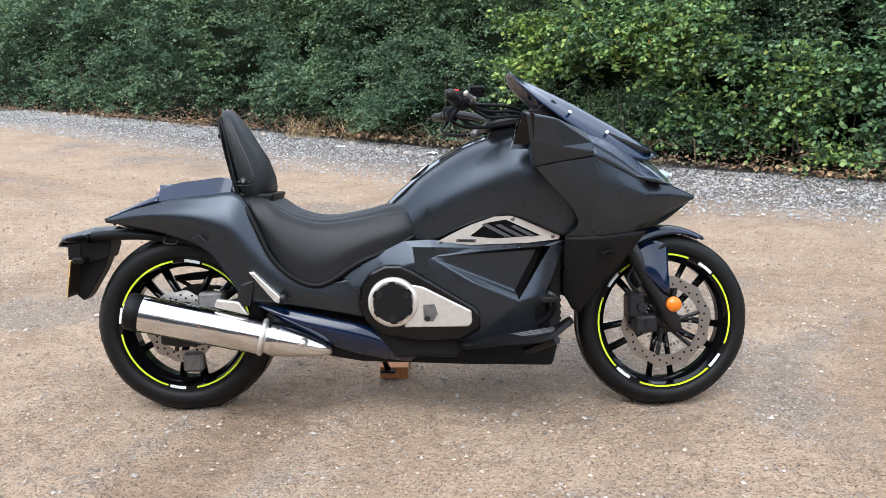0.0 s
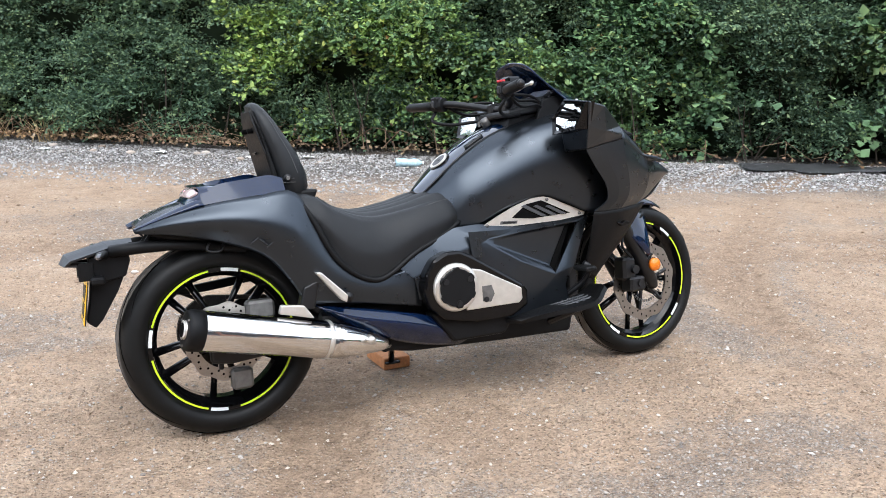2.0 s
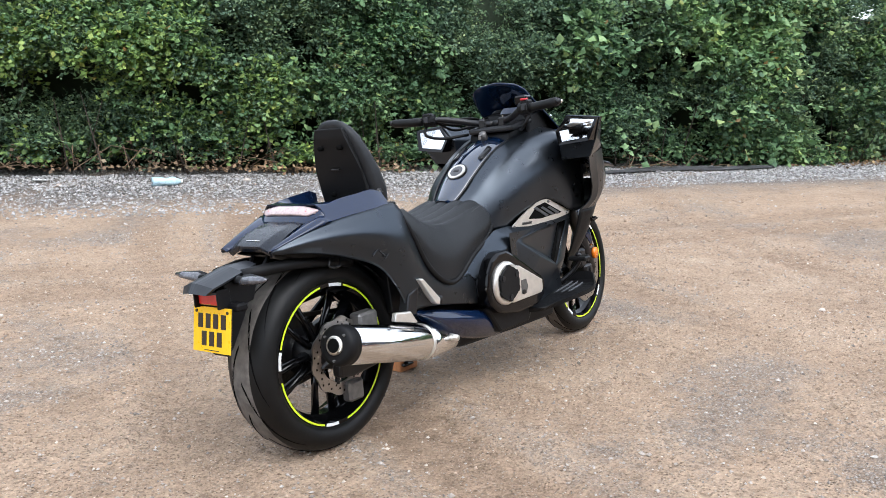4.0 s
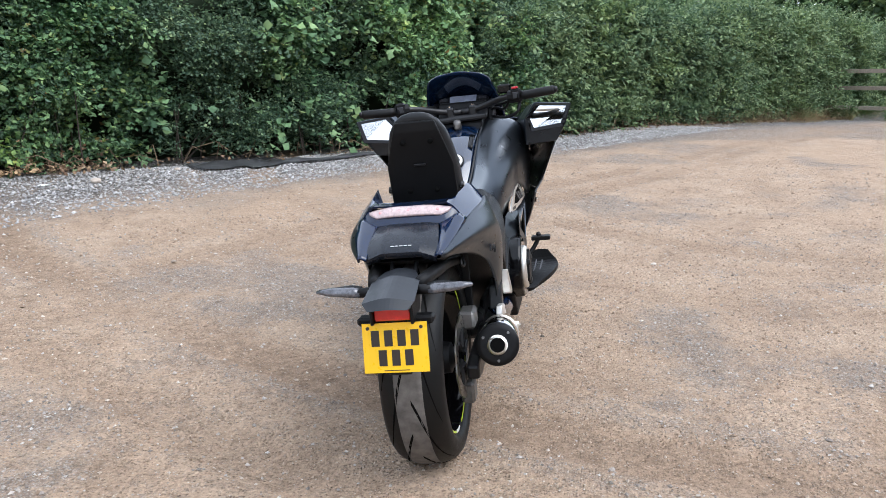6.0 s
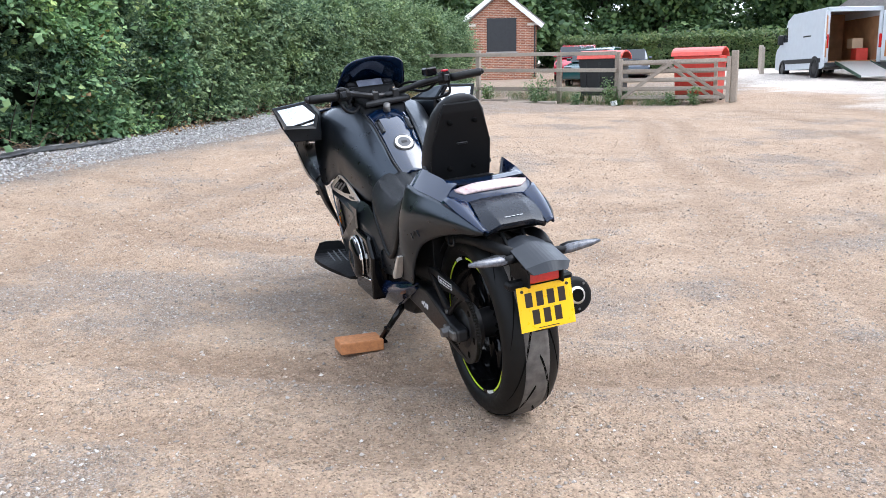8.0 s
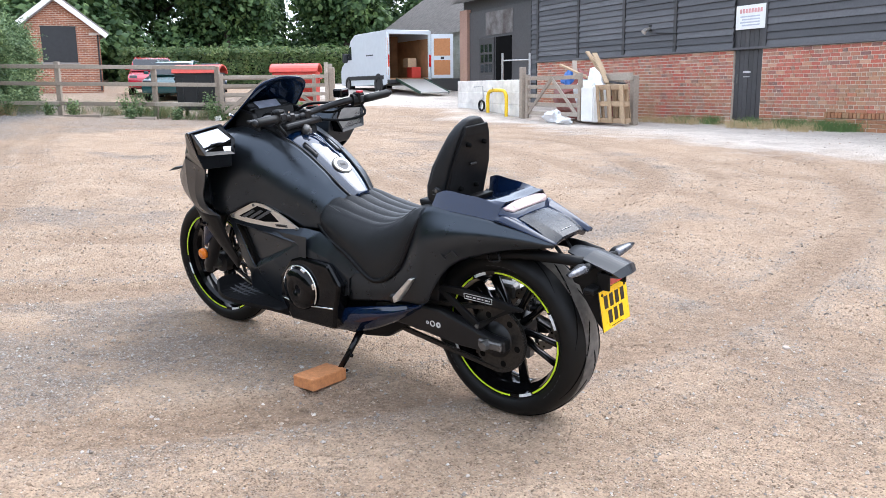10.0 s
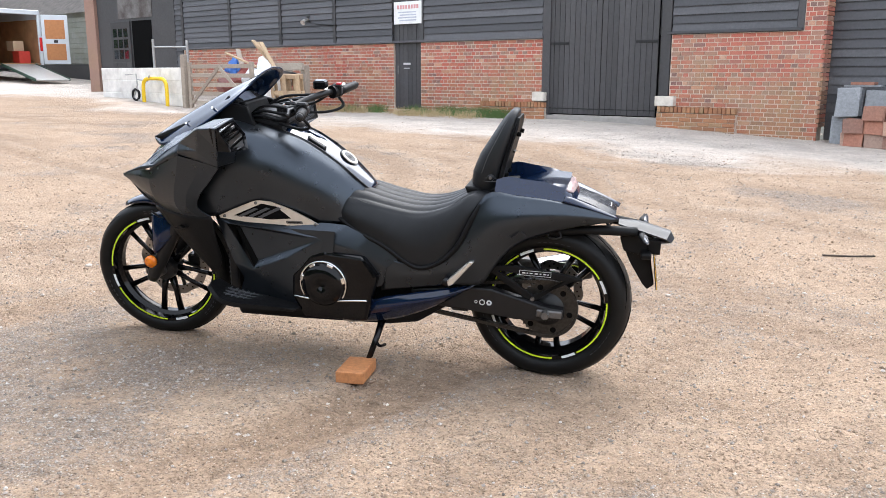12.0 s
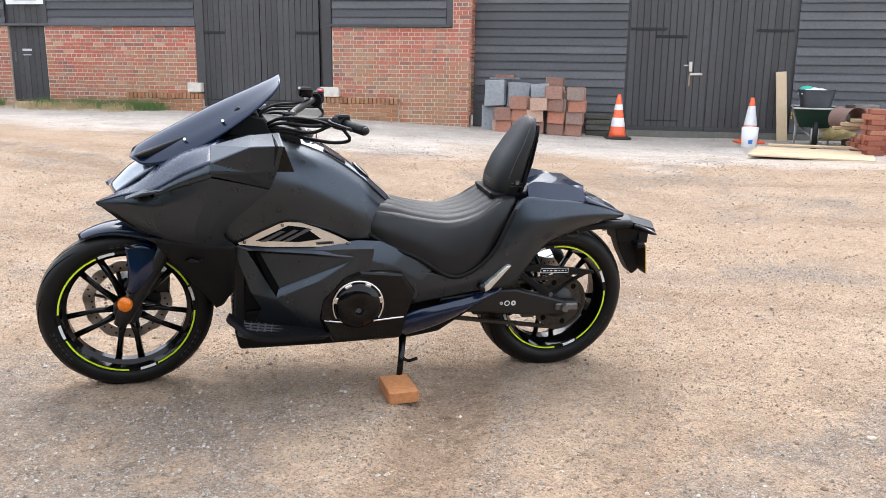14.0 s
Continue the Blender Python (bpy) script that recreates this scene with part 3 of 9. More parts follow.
red_lens = plain("red_reflector", (0.55, 0.012, 0.012), 0.2, 0.0, 0.15, 60.0, coat=0.8)
red_plastic = plain("red_switch", (0.5, 0.02, 0.03), 0.4)
plate_yellow = plain("plate_yellow", (0.88, 0.52, 0.003), 0.3, 0.0, 0.04)
plate_black = plain("plate_black", (0.02, 0.012, 0.008), 0.4)
lens_clear = plain("pale_lens", (0.46, 0.35, 0.34), 0.12, 0.0, 0.30, 90.0, coat=0.4)
lamp_clear = plain("clear_lamp_lens", (0.10, 0.10, 0.11), 0.16, 0.3, 0.5, 110.0, coat=0.3)
mirror_glass = plain("mirror_glass", (0.9, 0.9, 0.9), 0.02, 1.0, 0.0)
head_glass = plain("headlamp_glass", (0.12, 0.15, 0.19), 0.05, 0.2, 0.3, 25.0, coat=1.0)
screen_smoke = plain("smoked_screen", (0.004, 0.013, 0.038), 0.08, 0.0, 0.05, 6.0, spec=0.36)
dash_glass = plain("instrument_screen", (0.30, 0.32, 0.40), 0.08, 0.0, 0.2, 30.0, coat=1.0)
chain_metal = plain("oily_chain", (0.045, 0.041, 0.037), 0.42, 0.7, 0.4, 80.0)

BIKE = pose(0.05, 2.959, -0.003) @ pose(0, 0, 0, 0, 0, 2.6) @ pose(0, 0, 0, 0, -2.2, 0) @ pose(0, 0, 0, -5.5, 0, 0)
bike = empty_thing("motorcycle", BIKE, "matt dark grey motorcycle with navy panels leaning on its side stand", "motorcycle")


def both(name, make, mat, parent=None, label="", smooth=True):
    """A part on the left and its twin on the right."""
    a = part(name, make(), mat, parent or bike, label, smooth)
    b = part(name, mirror_y(make()), mat, parent or bike, label, smooth)
    return a, b


def sharp(ob, angle=32):
    ob.data.set_sharp_from_angle(angle=radians(angle))
    return ob


def cols(*cs):
    return [list(c) for c in cs]


# wheels
def wheel(name, x, zc, steer, R, half, rim_r, tape, label):
    hub = part(name, lathe([(0.012, -half * 0.9), (0.045, -half * 0.75), (0.05, -half * 0.2), (0.05, half * 0.2), (0.045, half * 0.75), (0.012, half * 0.9)], 24), dull_black, bike, label, True)
    hub.matrix_basis = pose(x, 0, zc) if steer is None else steer @ pose(x, 0, zc)
    sharp(hub)
    prof = [(R, 0)]
    for u in (0.35, 0.62, 0.82, 0.94, 1.0):
        prof.append((R - (R - rim_r) * 0.62 * (1 - math.sqrt(max(0, 1 - u ** 2.3))), half * u))
    prof += [(rim_r + (R - rim_r) * 0.15, half * 0.93), (rim_r + 0.002, half * 0.80), (rim_r + 0.002, 0)]
    prof = [(r, -y) for r, y in prof[1:-1][::-1]] + prof
    part("tyre", lathe(prof, 72), rubber, hub, "black road tyre", True)
    # worn running band of the tread
    band = [(R + 0.0006, 0)] + [(R + 0.0006 - (R - rim_r) * 0.62 * (1 - math.sqrt(max(0, 1 - u ** 2.3))), half * u) for u in (0.12, 0.28, 0.42)]
    band = [(r, -y) for r, y in band[1:][::-1]] + band
    part("tread", lathe(band + [(r - 0.002, y) for r, y in band[::-1]], 72), tread_rubber, hub, "worn dusty tread band", True)
    # grooves of the tread, curved from the middle to the shoulders
    g = bmesh.new()
    n = 9
    for k in range(n):
        for s in (-1, 1):
            a0 = 2 * math.pi * (k + (0.5 if s > 0 else 0)) / n
            prev = None
            for q in range(9):
                u = 0.05 + 0.80 * q / 8
                a = a0 + 0.95 * (q / 8) ** 1.25 - 0.3
                r = R + 0.0014 - (R - rim_r) * 0.62 * (1 - math.sqrt(max(0, 1 - u ** 2.3)))
                wdt = 0.0105 * math.sin(math.pi * min(1, 0.12 + 0.88 * q / 8) ** 0.8) + 0.0012
                da = wdt / R
                pair = [g.verts.new((r * math.cos(a + d), s * half * u, r * math.sin(a + d))) for d in (-da, da)]
                if prev:
                    g.faces.new((prev[0], prev[1], pair[1], pair[0]))
                prev = pair
    bmesh.ops.recalc_face_normals(g, faces=g.faces)
    bmesh.ops.solidify(g, geom=g.faces[:], thickness=0.0015)
    part("tread_groove", g, groove_black, hub)
    # rim barrel
    lip = half * 0.80
    pr = [(rim_r + 0.004, -lip), (rim_r - 0.010, -lip), (rim_r - 0.016, -lip * 0.55), (rim_r - 0.030, -lip * 0.3), (rim_r - 0.030, lip * 0.3), (rim_r - 0.016, lip * 0.55), (rim_r - 0.010, lip), (rim_r + 0.004, lip), (rim_r + 0.002, 0)]
    sharp(part("rim", lathe(pr, 64), gloss_black, hub, "black alloy rim", True))
    # five pairs of slim spokes
    for k in range(10):
        a = 2 * math.pi * (k // 2) / 5 + (0.30 if k % 2 else -0.30) - math.pi / 2
        d, c = Vector((math.cos(a), 0, math.sin(a))), 2 * math.pi * (k // 2) / 5 + (0.19 if k % 2 else -0.19) - math.pi / 2
        e = Vector((math.cos(c), 0, math.sin(c)))
        sp = bmesh.new()
        add_tube(sp, [d * 0.035, d.lerp(e, 0.5) * 0.11, e * (rim_r - 0.022)], [0.018, 0.012, 0.014], 8, True, 0.72)
        for v in sp.verts:
            v.co.y *= half * 0.55 / 0.014 * 0.45
        part("spoke", sp, gloss_black, hub, smooth=True)
    # coloured tape round the rim: long lime arcs, each led by a short white one
    for s in (-1, 1):
        for k in range(4):
            p0 = tape[0 if s < 0 else 1] - 90 * k
            for a0, a1, mat, nm in ((p0 - 8, p0 - 72, lime, "rim_tape"), (p0 + 8, p0 - 6, white_tape, "white_tape")):
                t = bmesh.new()
                prev = None
                for q in range(13):
                    a = radians(a0 + (a1 - a0) * q / 12)
                    w = 0.0029 if mat is lime else 0.0048
                    ends = (rim_r - 0.0050 - w, rim_r - 0.0050 + w)
                    row = [t.verts.new((r * math.cos(a), s * (lip + y), r * math.sin(a))) for y in (0.0, 0.0012) for r in ends]
                    if prev:
                        for i, j in ((0, 1), (1, 3), (3, 2), (2, 0)):
                            t.faces.new((prev[i], prev[j], row[j], row[i]))
                    prev = row
                bmesh.ops.recalc_face_normals(t, faces=t.faces)
                part(nm, t, mat, hub)
    # moulded marks on the tyre wall
    for s in (-1, 1):
        for a0 in (200, 320, 80):
            mk = bmesh.new()
            for q in range(6):
                a = radians(a0 + q * 5)
                rr = rim_r + (R - rim_r) * 0.36
                add_box(mk, (-0.006, 0, -0.006), (0.006, 0.0012, 0.006), pose(rr * math.cos(a), s * (half * 0.968), rr * math.sin(a), 0, -math.degrees(a), 0))
            tagged(part("tyre_mark", mk, grey_plastic, hub), kind="stuff")
    return hub


def disc(parent, R, inner, y, waves=10):
    bm = bmesh.new()
    n = 120
    rings = []
    for yy in (y - 0.0025, y + 0.0025):
        rings.append([[bm.verts.new((r * math.cos(2 * math.pi * k / n), yy, r * math.sin(2 * math.pi * k / n))) for k in range(n)]
                      for r in (inner, R)])
        for k in range(n):
            w = 0.0035 * math.sin(waves * 2 * math.pi * k / n)
            v = rings[-1][1][k]
            v.co.x *= (R + w) / R
            v.co.z *= (R + w) / R
    for k in range(n):
        q = (k + 1) % n
        bm.faces.new((rings[0][0][k], rings[0][1][k], rings[0][1][q], rings[0][0][q]))
        bm.faces.new((rings[1][0][k], rings[1][0][q], rings[1][1][q], rings[1][1][k]))
        bm.faces.new((rings[0][0][k], rings[0][0][q], rings[1][0][q], rings[1][0][k]))
        bm.faces.new((rings[0][1][k], rings[1][1][k], rings[1][1][q], rings[0][1][q]))
    bmesh.ops.recalc_face_normals(bm, faces=bm.faces)
    d = part("brake_disc", bm, disc_steel, parent, "drilled steel brake disc")
    # near-black discs laid on both faces put the drilled holes' shade into colour
    h = bmesh.new()
    for k in range(36):
        a = 2 * math.pi * k / 36
        r = inner + (R - inner) * (0.25 + 0.5 * ((k * 2) % 5) / 4)
        rr = bmesh.ops.create_circle(h, cap_ends=True, radius=0.0038, segments=8, matrix=pose(r * math.cos(a), y - 0.0032, r * math.sin(a), 90, 0, 0))
        rr = bmesh.ops.create_circle(h, cap_ends=True, radius=0.0038, segments=8, matrix=pose(r * math.cos(a), y + 0.0032, r * math.sin(a), 90, 0, 0))
    part("drill_hole_shade", h, groove_black, parent)
    for k in range(6):
        c = bmesh.new()
        a = 2 * math.pi * k / 6
        add_tube(c, [(0.03 * math.cos(a), y, 0.03 * math.sin(a)), ((inner + 0.004) * math.cos(a + 0.25), y, (inner + 0.004) * math.sin(a + 0.25))], 0.008, 6)
        part("carrier_spoke", c, dull_black, parent)
    return d


STEER = pose(0.70, 0, 0.45, 0, -28, 0) @ pose(0, 0, 0, 0, 0, 4.5) @ pose(0, 0, 0, 0, 28, 0) @ pose(-0.70, 0, -0.45)
rear = wheel("rear_wheel", -0.803, 0.300, None, 0.303, 0.090, 0.2205, (80, 65), "black rear wheel with wide tyre and lime rim tape")
front = wheel("front_wheel", 0.800, 0.281, STEER, 0.293, 0.059, 0.229, (50, 73), "black front wheel with lime rim tape")
disc(front, 0.150, 0.112, -0.068)
disc(rear, 0.118, 0.082, -0.100)
ab = bmesh.new()
for k in range(40):
    a = 2 * math.pi * k / 40
    add_box(ab, (-0.0025, -0.002, -0.005), (0.0025, 0.002, 0.005), pose(0.078 * math.cos(a), -0.078, 0.078 * math.sin(a), 0, 90 - math.degrees(a), 0))
part("sensor_ring", ab, grey_metal, front)
for s in (-1, 1):
    part("axle", tube([(0, s * 0.04, 0), (0, s * 0.098, 0)], [0.022, 0.016], 16), grey_metal, front)


def steered(ob):
    ob.matrix_basis = STEER @ ob.matrix_basis
    return ob


# fork, brake and front mudguard
for s in (-1, 1):
    fk = bmesh.new()
    add_tube(fk, [(0.828, s * 0.088, 0.255), (0.812, s * 0.090, 0.285), (0.76, s * 0.094, 0.375), (0.70, s * 0.096, 0.48), (0.52, s * 0.096, 0.80)], [0.020, 0.028, 0.027, 0.026, 0.024], 16)
    leg = steered(part("fork_leg", fk, dull_black, bike, "black front fork leg", True))
    steered(part("reflector", tube([(0.806, s * 0.118, 0.346), (0.806, s * 0.132, 0.346)], [0.025, 0.024], 24), amber, bike, "round amber reflector", True))
    steered(part("reflector_base", tube([(0.806, s * 0.085, 0.346), (0.806, s * 0.119, 0.346)], [0.015, 0.027], 24), dull_black, bike))
cal = bmesh.new()
add_box(cal, (0.655, -0.125, 0.300), (0.715, -0.060, 0.385), None, 0.01)
add_box(cal, (0.675, -0.135, 0.255), (0.750, -0.075, 0.310), None, 0.008)
add_tube(cal, [(0.70, -0.120, 0.34), (0.70, -0.140, 0.34)], 0.016, 12)
add_tube(cal, [(0.72, -0.120, 0.285), (0.72, -0.142, 0.285)], 0.013, 12)
steered(sharp(part("front_caliper", cal, dull_black, bike, "black brake caliper", True)))
steered(part("brake_hose", tube(curve_pts([(0.69, -0.13, 0.385), (0.655, -0.12, 0.43), (0.68, -0.10, 0.48), (0.66, -0.08, 0.56)], 12), 0.005, 6), black_plastic, bike, smooth=True))


def guard():
    cs = []
    for k in range(11):
        a = radians(122 - 60 * k / 10)
        r = 0.314 + 0.006 * math.sin(math.pi * k / 10)
        w = 0.080 * (1 - 0.62 * (k / 10) ** 2)
        c = Vector((0.800 + r * math.cos(a), 0, 0.281 + r * math.sin(a)))
        i = Vector((-math.cos(a), 0, -math.sin(a)))
        drop = 0.012 + 0.04 * (1 - k / 10)
        cs.append([c + i * drop + Vector((0, -w, 0)), c + i * 0.008 + Vector((0, -w * 0.88, 0)), c + Vector((0, -w * 0.4, 0)), c + Vector((0, w * 0.4, 0)), c + i * 0.008 + Vector((0, w * 0.88, 0)), c + i * drop + Vector((0, w, 0))])
    return loft(cs, 21, 2, 0.004)


steered(part("front_mudguard", guard(), gloss_navy, bike, "glossy navy front mudguard", True))
for s in (-1, 1):
    def leg_guard():
        bm = loft(cols([(0.665, 0.108, 0.512), (0.708, 0.122, 0.455), (0.770, 0.124, 0.390), (0.782, 0.112, 0.378)],
                       [(0.735, 0.098, 0.553), (0.755, 0.126, 0.465), (0.785, 0.128, 0.395), (0.790, 0.114, 0.378)],
                       [(0.800, 0.088, 0.540), (0.793, 0.112, 0.465), (0.797, 0.116, 0.400), (0.800, 0.106, 0.380)]), 14, 5, 0.004)
        return bm if s > 0 else mirror_y(bm)
    steered(part("fork_guard", leg_guard(), gloss_navy, bike, "glossy navy fork guard", True))
for s in (-1, 1):
    wm = bmesh.new()
    add_tube(wm, curve_pts([(0.67, s * 0.075, 0.545), (0.73, s * 0.10, 0.52), (0.80, s * 0.085, 0.545)], 8), 0.010, 6, True, 0.5)
    steered(part("mudguard_stay", wm, black_plastic, bike, smooth=True))

# inner frame and engine, dark behind the panels
inner = prism([(-0.56, 0.38), (-0.58, 0.62), (-0.30, 0.55), (-0.10, 0.66), (0.20, 0.84), (0.45, 0.86), (0.60, 0.72), (0.52, 0.56), (0.42, 0.45), (0.40, 0.20), (-0.20, 0.19), (-0.40, 0.25)], -0.11, 0.11, 0.004)
part("inner_frame", inner, dull_black, bike, "dark engine and frame behind the panels")
part("headstock", box((0.44, -0.07, 0.60), (0.62, 0.07, 0.84), 0.02), dull_black, bike)
rad = bmesh.new()
add_box(rad, (0.40, -0.15, 0.26), (0.44, 0.15, 0.56), None, 0.006)
radiator = part("radiator", rad, dull_black, bike, "black radiator with fine fins")
for k in range(14):
    part("fin", box((0.438, -0.145, 0.27 + k * 0.02), (0.444, 0.145, 0.278 + k * 0.02)), dull_black, radiator)

# belly pan and the navy sweeps along it
bel = prism([(-0.50, 0.32), (-0.317, 0.196), (-0.208, 0.176), (0.142, 0.160), (0.419, 0.153), (0.437, 0.226), (0.42, 0.30), (0.10, 0.33), (-0.40, 0.36)], -0.125, 0.125, 0.012)
part("belly_pan", bel, black_plastic, bike, "black belly pan")
both("sill_panel", lambda: loft(cols([(-0.545, 0.165, 0.388), (-0.45, 0.175, 0.368), (-0.30, 0.185, 0.335), (-0.16, 0.185, 0.297), (-0.02, 0.17, 0.214)],
                                     [(-0.53, 0.175, 0.375), (-0.43, 0.195, 0.335), (-0.28, 0.200, 0.292), (-0.16, 0.195, 0.255), (-0.03, 0.175, 0.200)],
                                     [(-0.52, 0.150, 0.360), (-0.42, 0.165, 0.300), (-0.28, 0.160, 0.232), (-0.17, 0.155, 0.200), (-0.05, 0.150, 0.180)]), 24, 5, 0.004), gloss_navy, label="glossy navy sill panel")

# tail side panels
both("tail_panel", lambda: loft(cols(
    [(-1.035, 0.112, 0.657), (-1.033, 0.114, 0.653), (-1.030, 0.113, 0.648)],
    [(-0.93, 0.140, 0.694), (-0.93, 0.158, 0.668), (-0.925, 0.142, 0.635)],
    [(-0.80, 0.162, 0.722), (-0.80, 0.195, 0.670), (-0.790, 0.165, 0.600)],
    [(-0.69, 0.178, 0.733), (-0.69, 0.215, 0.655), (-0.683, 0.185, 0.551)],
    [(-0.585, 0.182, 0.738), (-0.60, 0.222, 0.620), (-0.611, 0.195, 0.462)],
    [(-0.530, 0.188, 0.655), (-0.545, 0.214, 0.540), (-0.570, 0.190, 0.400)],
    [(-0.470, 0.195, 0.532), (-0.480, 0.205, 0.465), (-0.490, 0.188, 0.388)],
    [(-0.396, 0.194, 0.462), (-0.40, 0.198, 0.425), (-0.40, 0.185, 0.375)],
    [(-0.320, 0.188, 0.450), (-0.32, 0.193, 0.410), (-0.32, 0.183, 0.360)],
    [(-0.19, 0.188, 0.470), (-0.19, 0.192, 0.400), (-0.19, 0.183, 0.335)]), 16, 4, 0.005), matt_grey, label="matt grey tail side panel")
# moulded model mark: plain slanting strokes
for s in (-1, 1):
    mk = bmesh.new()
    for x, w, a in ((-0.713, 0.034, -35), (-0.690, 0.030, 40), (-0.668, 0.034, -38), (-0.640, 0.030, 42), (-0.620, 0.030, -40), (-0.596, 0.026, 0)):
        z = 0.606 - 0.31 * (x + 0.713)
        y = 0.2005 if x < -0.70 else 0.208
        add_box(mk, (-w / 2, -0.002, -0.0016), (w / 2, 0.003, 0.0016), pose(x, s * y, z, s * 8, a, 0))
    part("moulded_mark", mk, grey_plastic, bike)

# navy rear cowl with its two horns
lid_grey = plain("satin_black_lid", (0.007, 0.009, 0.014), 0.26, 0.0, 0.1, 14.0, spec=0.35)
cowl_black = plain("cowl_black", (0.003, 0.008, 0.022), 0.13, 0.0, 0.1, 12.0, spec=0.28)
cw = []
for x, ze, ye, zh, yh, zc in ((-0.605, 0.735, 0.180, 0.778, 0.146, 0.705), (-0.640, 0.737, 0.180, 0.789, 0.138, 0.722), (-0.70, 0.733, 0.176, 0.783, 0.132, 0.742), (-0.78, 0.725, 0.164, 0.774, 0.124, 0.764), (-0.845, 0.716, 0.154, 0.756, 0.122, 0.764)):
    cw.append([(x, -ye, ze), (x, -yh, zh), (x - 0.006, -yh * 0.87, zc + 0.004), (x - 0.008, 0, zc), (x - 0.006, yh * 0.87, zc + 0.004), (x, yh, zh), (x, ye, ze)])
rails = [list(c) for c in zip(*cw)]
for rail in (rails[:3], rails[4:]):
    sharp(part("rear_cowl", loft(rail, 20, 4, 0.005, True), gloss_navy, bike, "glossy navy rear cowl horn", True), 22)
sharp(part("cowl_centre", loft(rails[2:5], 20, 4, 0.005, True), cowl_black, bike, "black sunk top of the rear cowl", True), 22)
part("pillion_base", prism([(-0.64, 0.70), (-0.50, 0.69), (-0.48, 0.735), (-0.56, 0.735), (-0.66, 0.745)], -0.10, 0.10, 0.008), black_plastic, bike)
part("light_surround", loft(cols([(-0.838, -0.152, 0.712), (-0.843, -0.124, 0.752), (-0.845, -0.06, 0.761), (-0.846, 0, 0.762), (-0.845, 0.06, 0.761), (-0.843, 0.124, 0.752), (-0.838, 0.152, 0.712)],
                                 [(-0.866, -0.132, 0.712), (-0.868, -0.112, 0.731), (-0.873, -0.06, 0.738), (-0.875, 0, 0.739), (-0.873, 0.06, 0.738), (-0.868, 0.112, 0.731), (-0.866, 0.132, 0.712)],
                                 [(-0.882, -0.110, 0.700), (-0.886, -0.095, 0.712), (-0.890, -0.05, 0.717), (-0.890, 0, 0.717), (-0.890, 0.05, 0.717), (-0.886, 0.095, 0.712), (-0.882, 0.110, 0.700)]), 30, 4, 0.006), gloss_navy, bike, "glossy navy panel round the tail light", True)
tail_light = part("tail_light", loft(cols([(-0.850, -0.118, 0.753), (-0.853, -0.06, 0.763), (-0.854, 0, 0.764), (-0.853, 0.06, 0.763), (-0.850, 0.118, 0.753)],
                                          [(-0.862, -0.112, 0.746), (-0.867, -0.06, 0.754), (-0.869, 0, 0.755), (-0.867, 0.06, 0.754), (-0.862, 0.112, 0.746)],
                                          [(-0.873, -0.092, 0.737), (-0.879, -0.05, 0.741), (-0.881, 0, 0.742), (-0.879, 0.05, 0.741), (-0.873, 0.092, 0.737)]), 24, 3, 0.010), lens_clear, bike, "flat pale pink tail light", True)
bulb_pink = plain("bulb_pink", (0.62, 0.30, 0.29), 0.2, coat=1.0)
for k in range(7):
    tl = bmesh.new()
    bmesh.ops.create_icosphere(tl, subdivisions=2, radius=0.0065, matrix=pose(-0.8655 + 0.0012 * abs(k - 3), (k - 3) * 0.027, 0.7520 - 0.0012 * abs(k - 3)))
    part("tail_bulb", tl, bulb_pink, tail_light, "", True)
both("tail_strip", lambda: loft(cols([(-0.842, 0.158, 0.718), (-0.93, 0.142, 0.696), (-1.036, 0.113, 0.659)],
                                     [(-0.850, 0.140, 0.735), (-0.93, 0.122, 0.706), (-1.036, 0.104, 0.662)],
                                     [(-0.872, 0.088, 0.722), (-0.94, 0.092, 0.694), (-1.030, 0.090, 0.652)]), 12, 4, 0.005), gloss_navy, label="glossy navy tail edge")
sharp(part("tail_lid", loft(list(zip(*cols([(-0.885, -0.084, 0.716), (-0.888, -0.05, 0.721), (-0.888, 0.05, 0.721), (-0.885, 0.084, 0.716)],
                           [(-0.96, -0.094, 0.690), (-0.96, -0.058, 0.701), (-0.96, 0.058, 0.701), (-0.96, 0.094, 0.690)],
                           [(-1.020, -0.096, 0.650), (-1.024, -0.05, 0.668), (-1.024, 0.05, 0.668), (-1.020, 0.096, 0.650)],
                           [(-1.010, -0.092, 0.636), (-1.018, -0.05, 0.652), (-1.018, 0.05, 0.652), (-1.010, 0.092, 0.636)]))), 20, 4, 0.005, True), lid_grey, bike, "satin black tail lid", True), 14)
bd = bmesh.new()
for k in range(5):
    add_box(bd, (-0.003, -0.0045, -0.001), (0.003, 0.0045, 0.001), pose(-1.003, 0.024 - k * 0.012, 0.6815, 0, 28, 0))
part("maker_badge", bd, white_print, bike)

# under-tail, plate carrier and rear signals
part("under_tail", prism([(-0.55, 0.60), (-0.80, 0.585), (-0.95, 0.625), (-1.00, 0.640), (-0.80, 0.68), (-0.55, 0.70)], -0.10, 0.10, 0.008), black_plastic, bike)
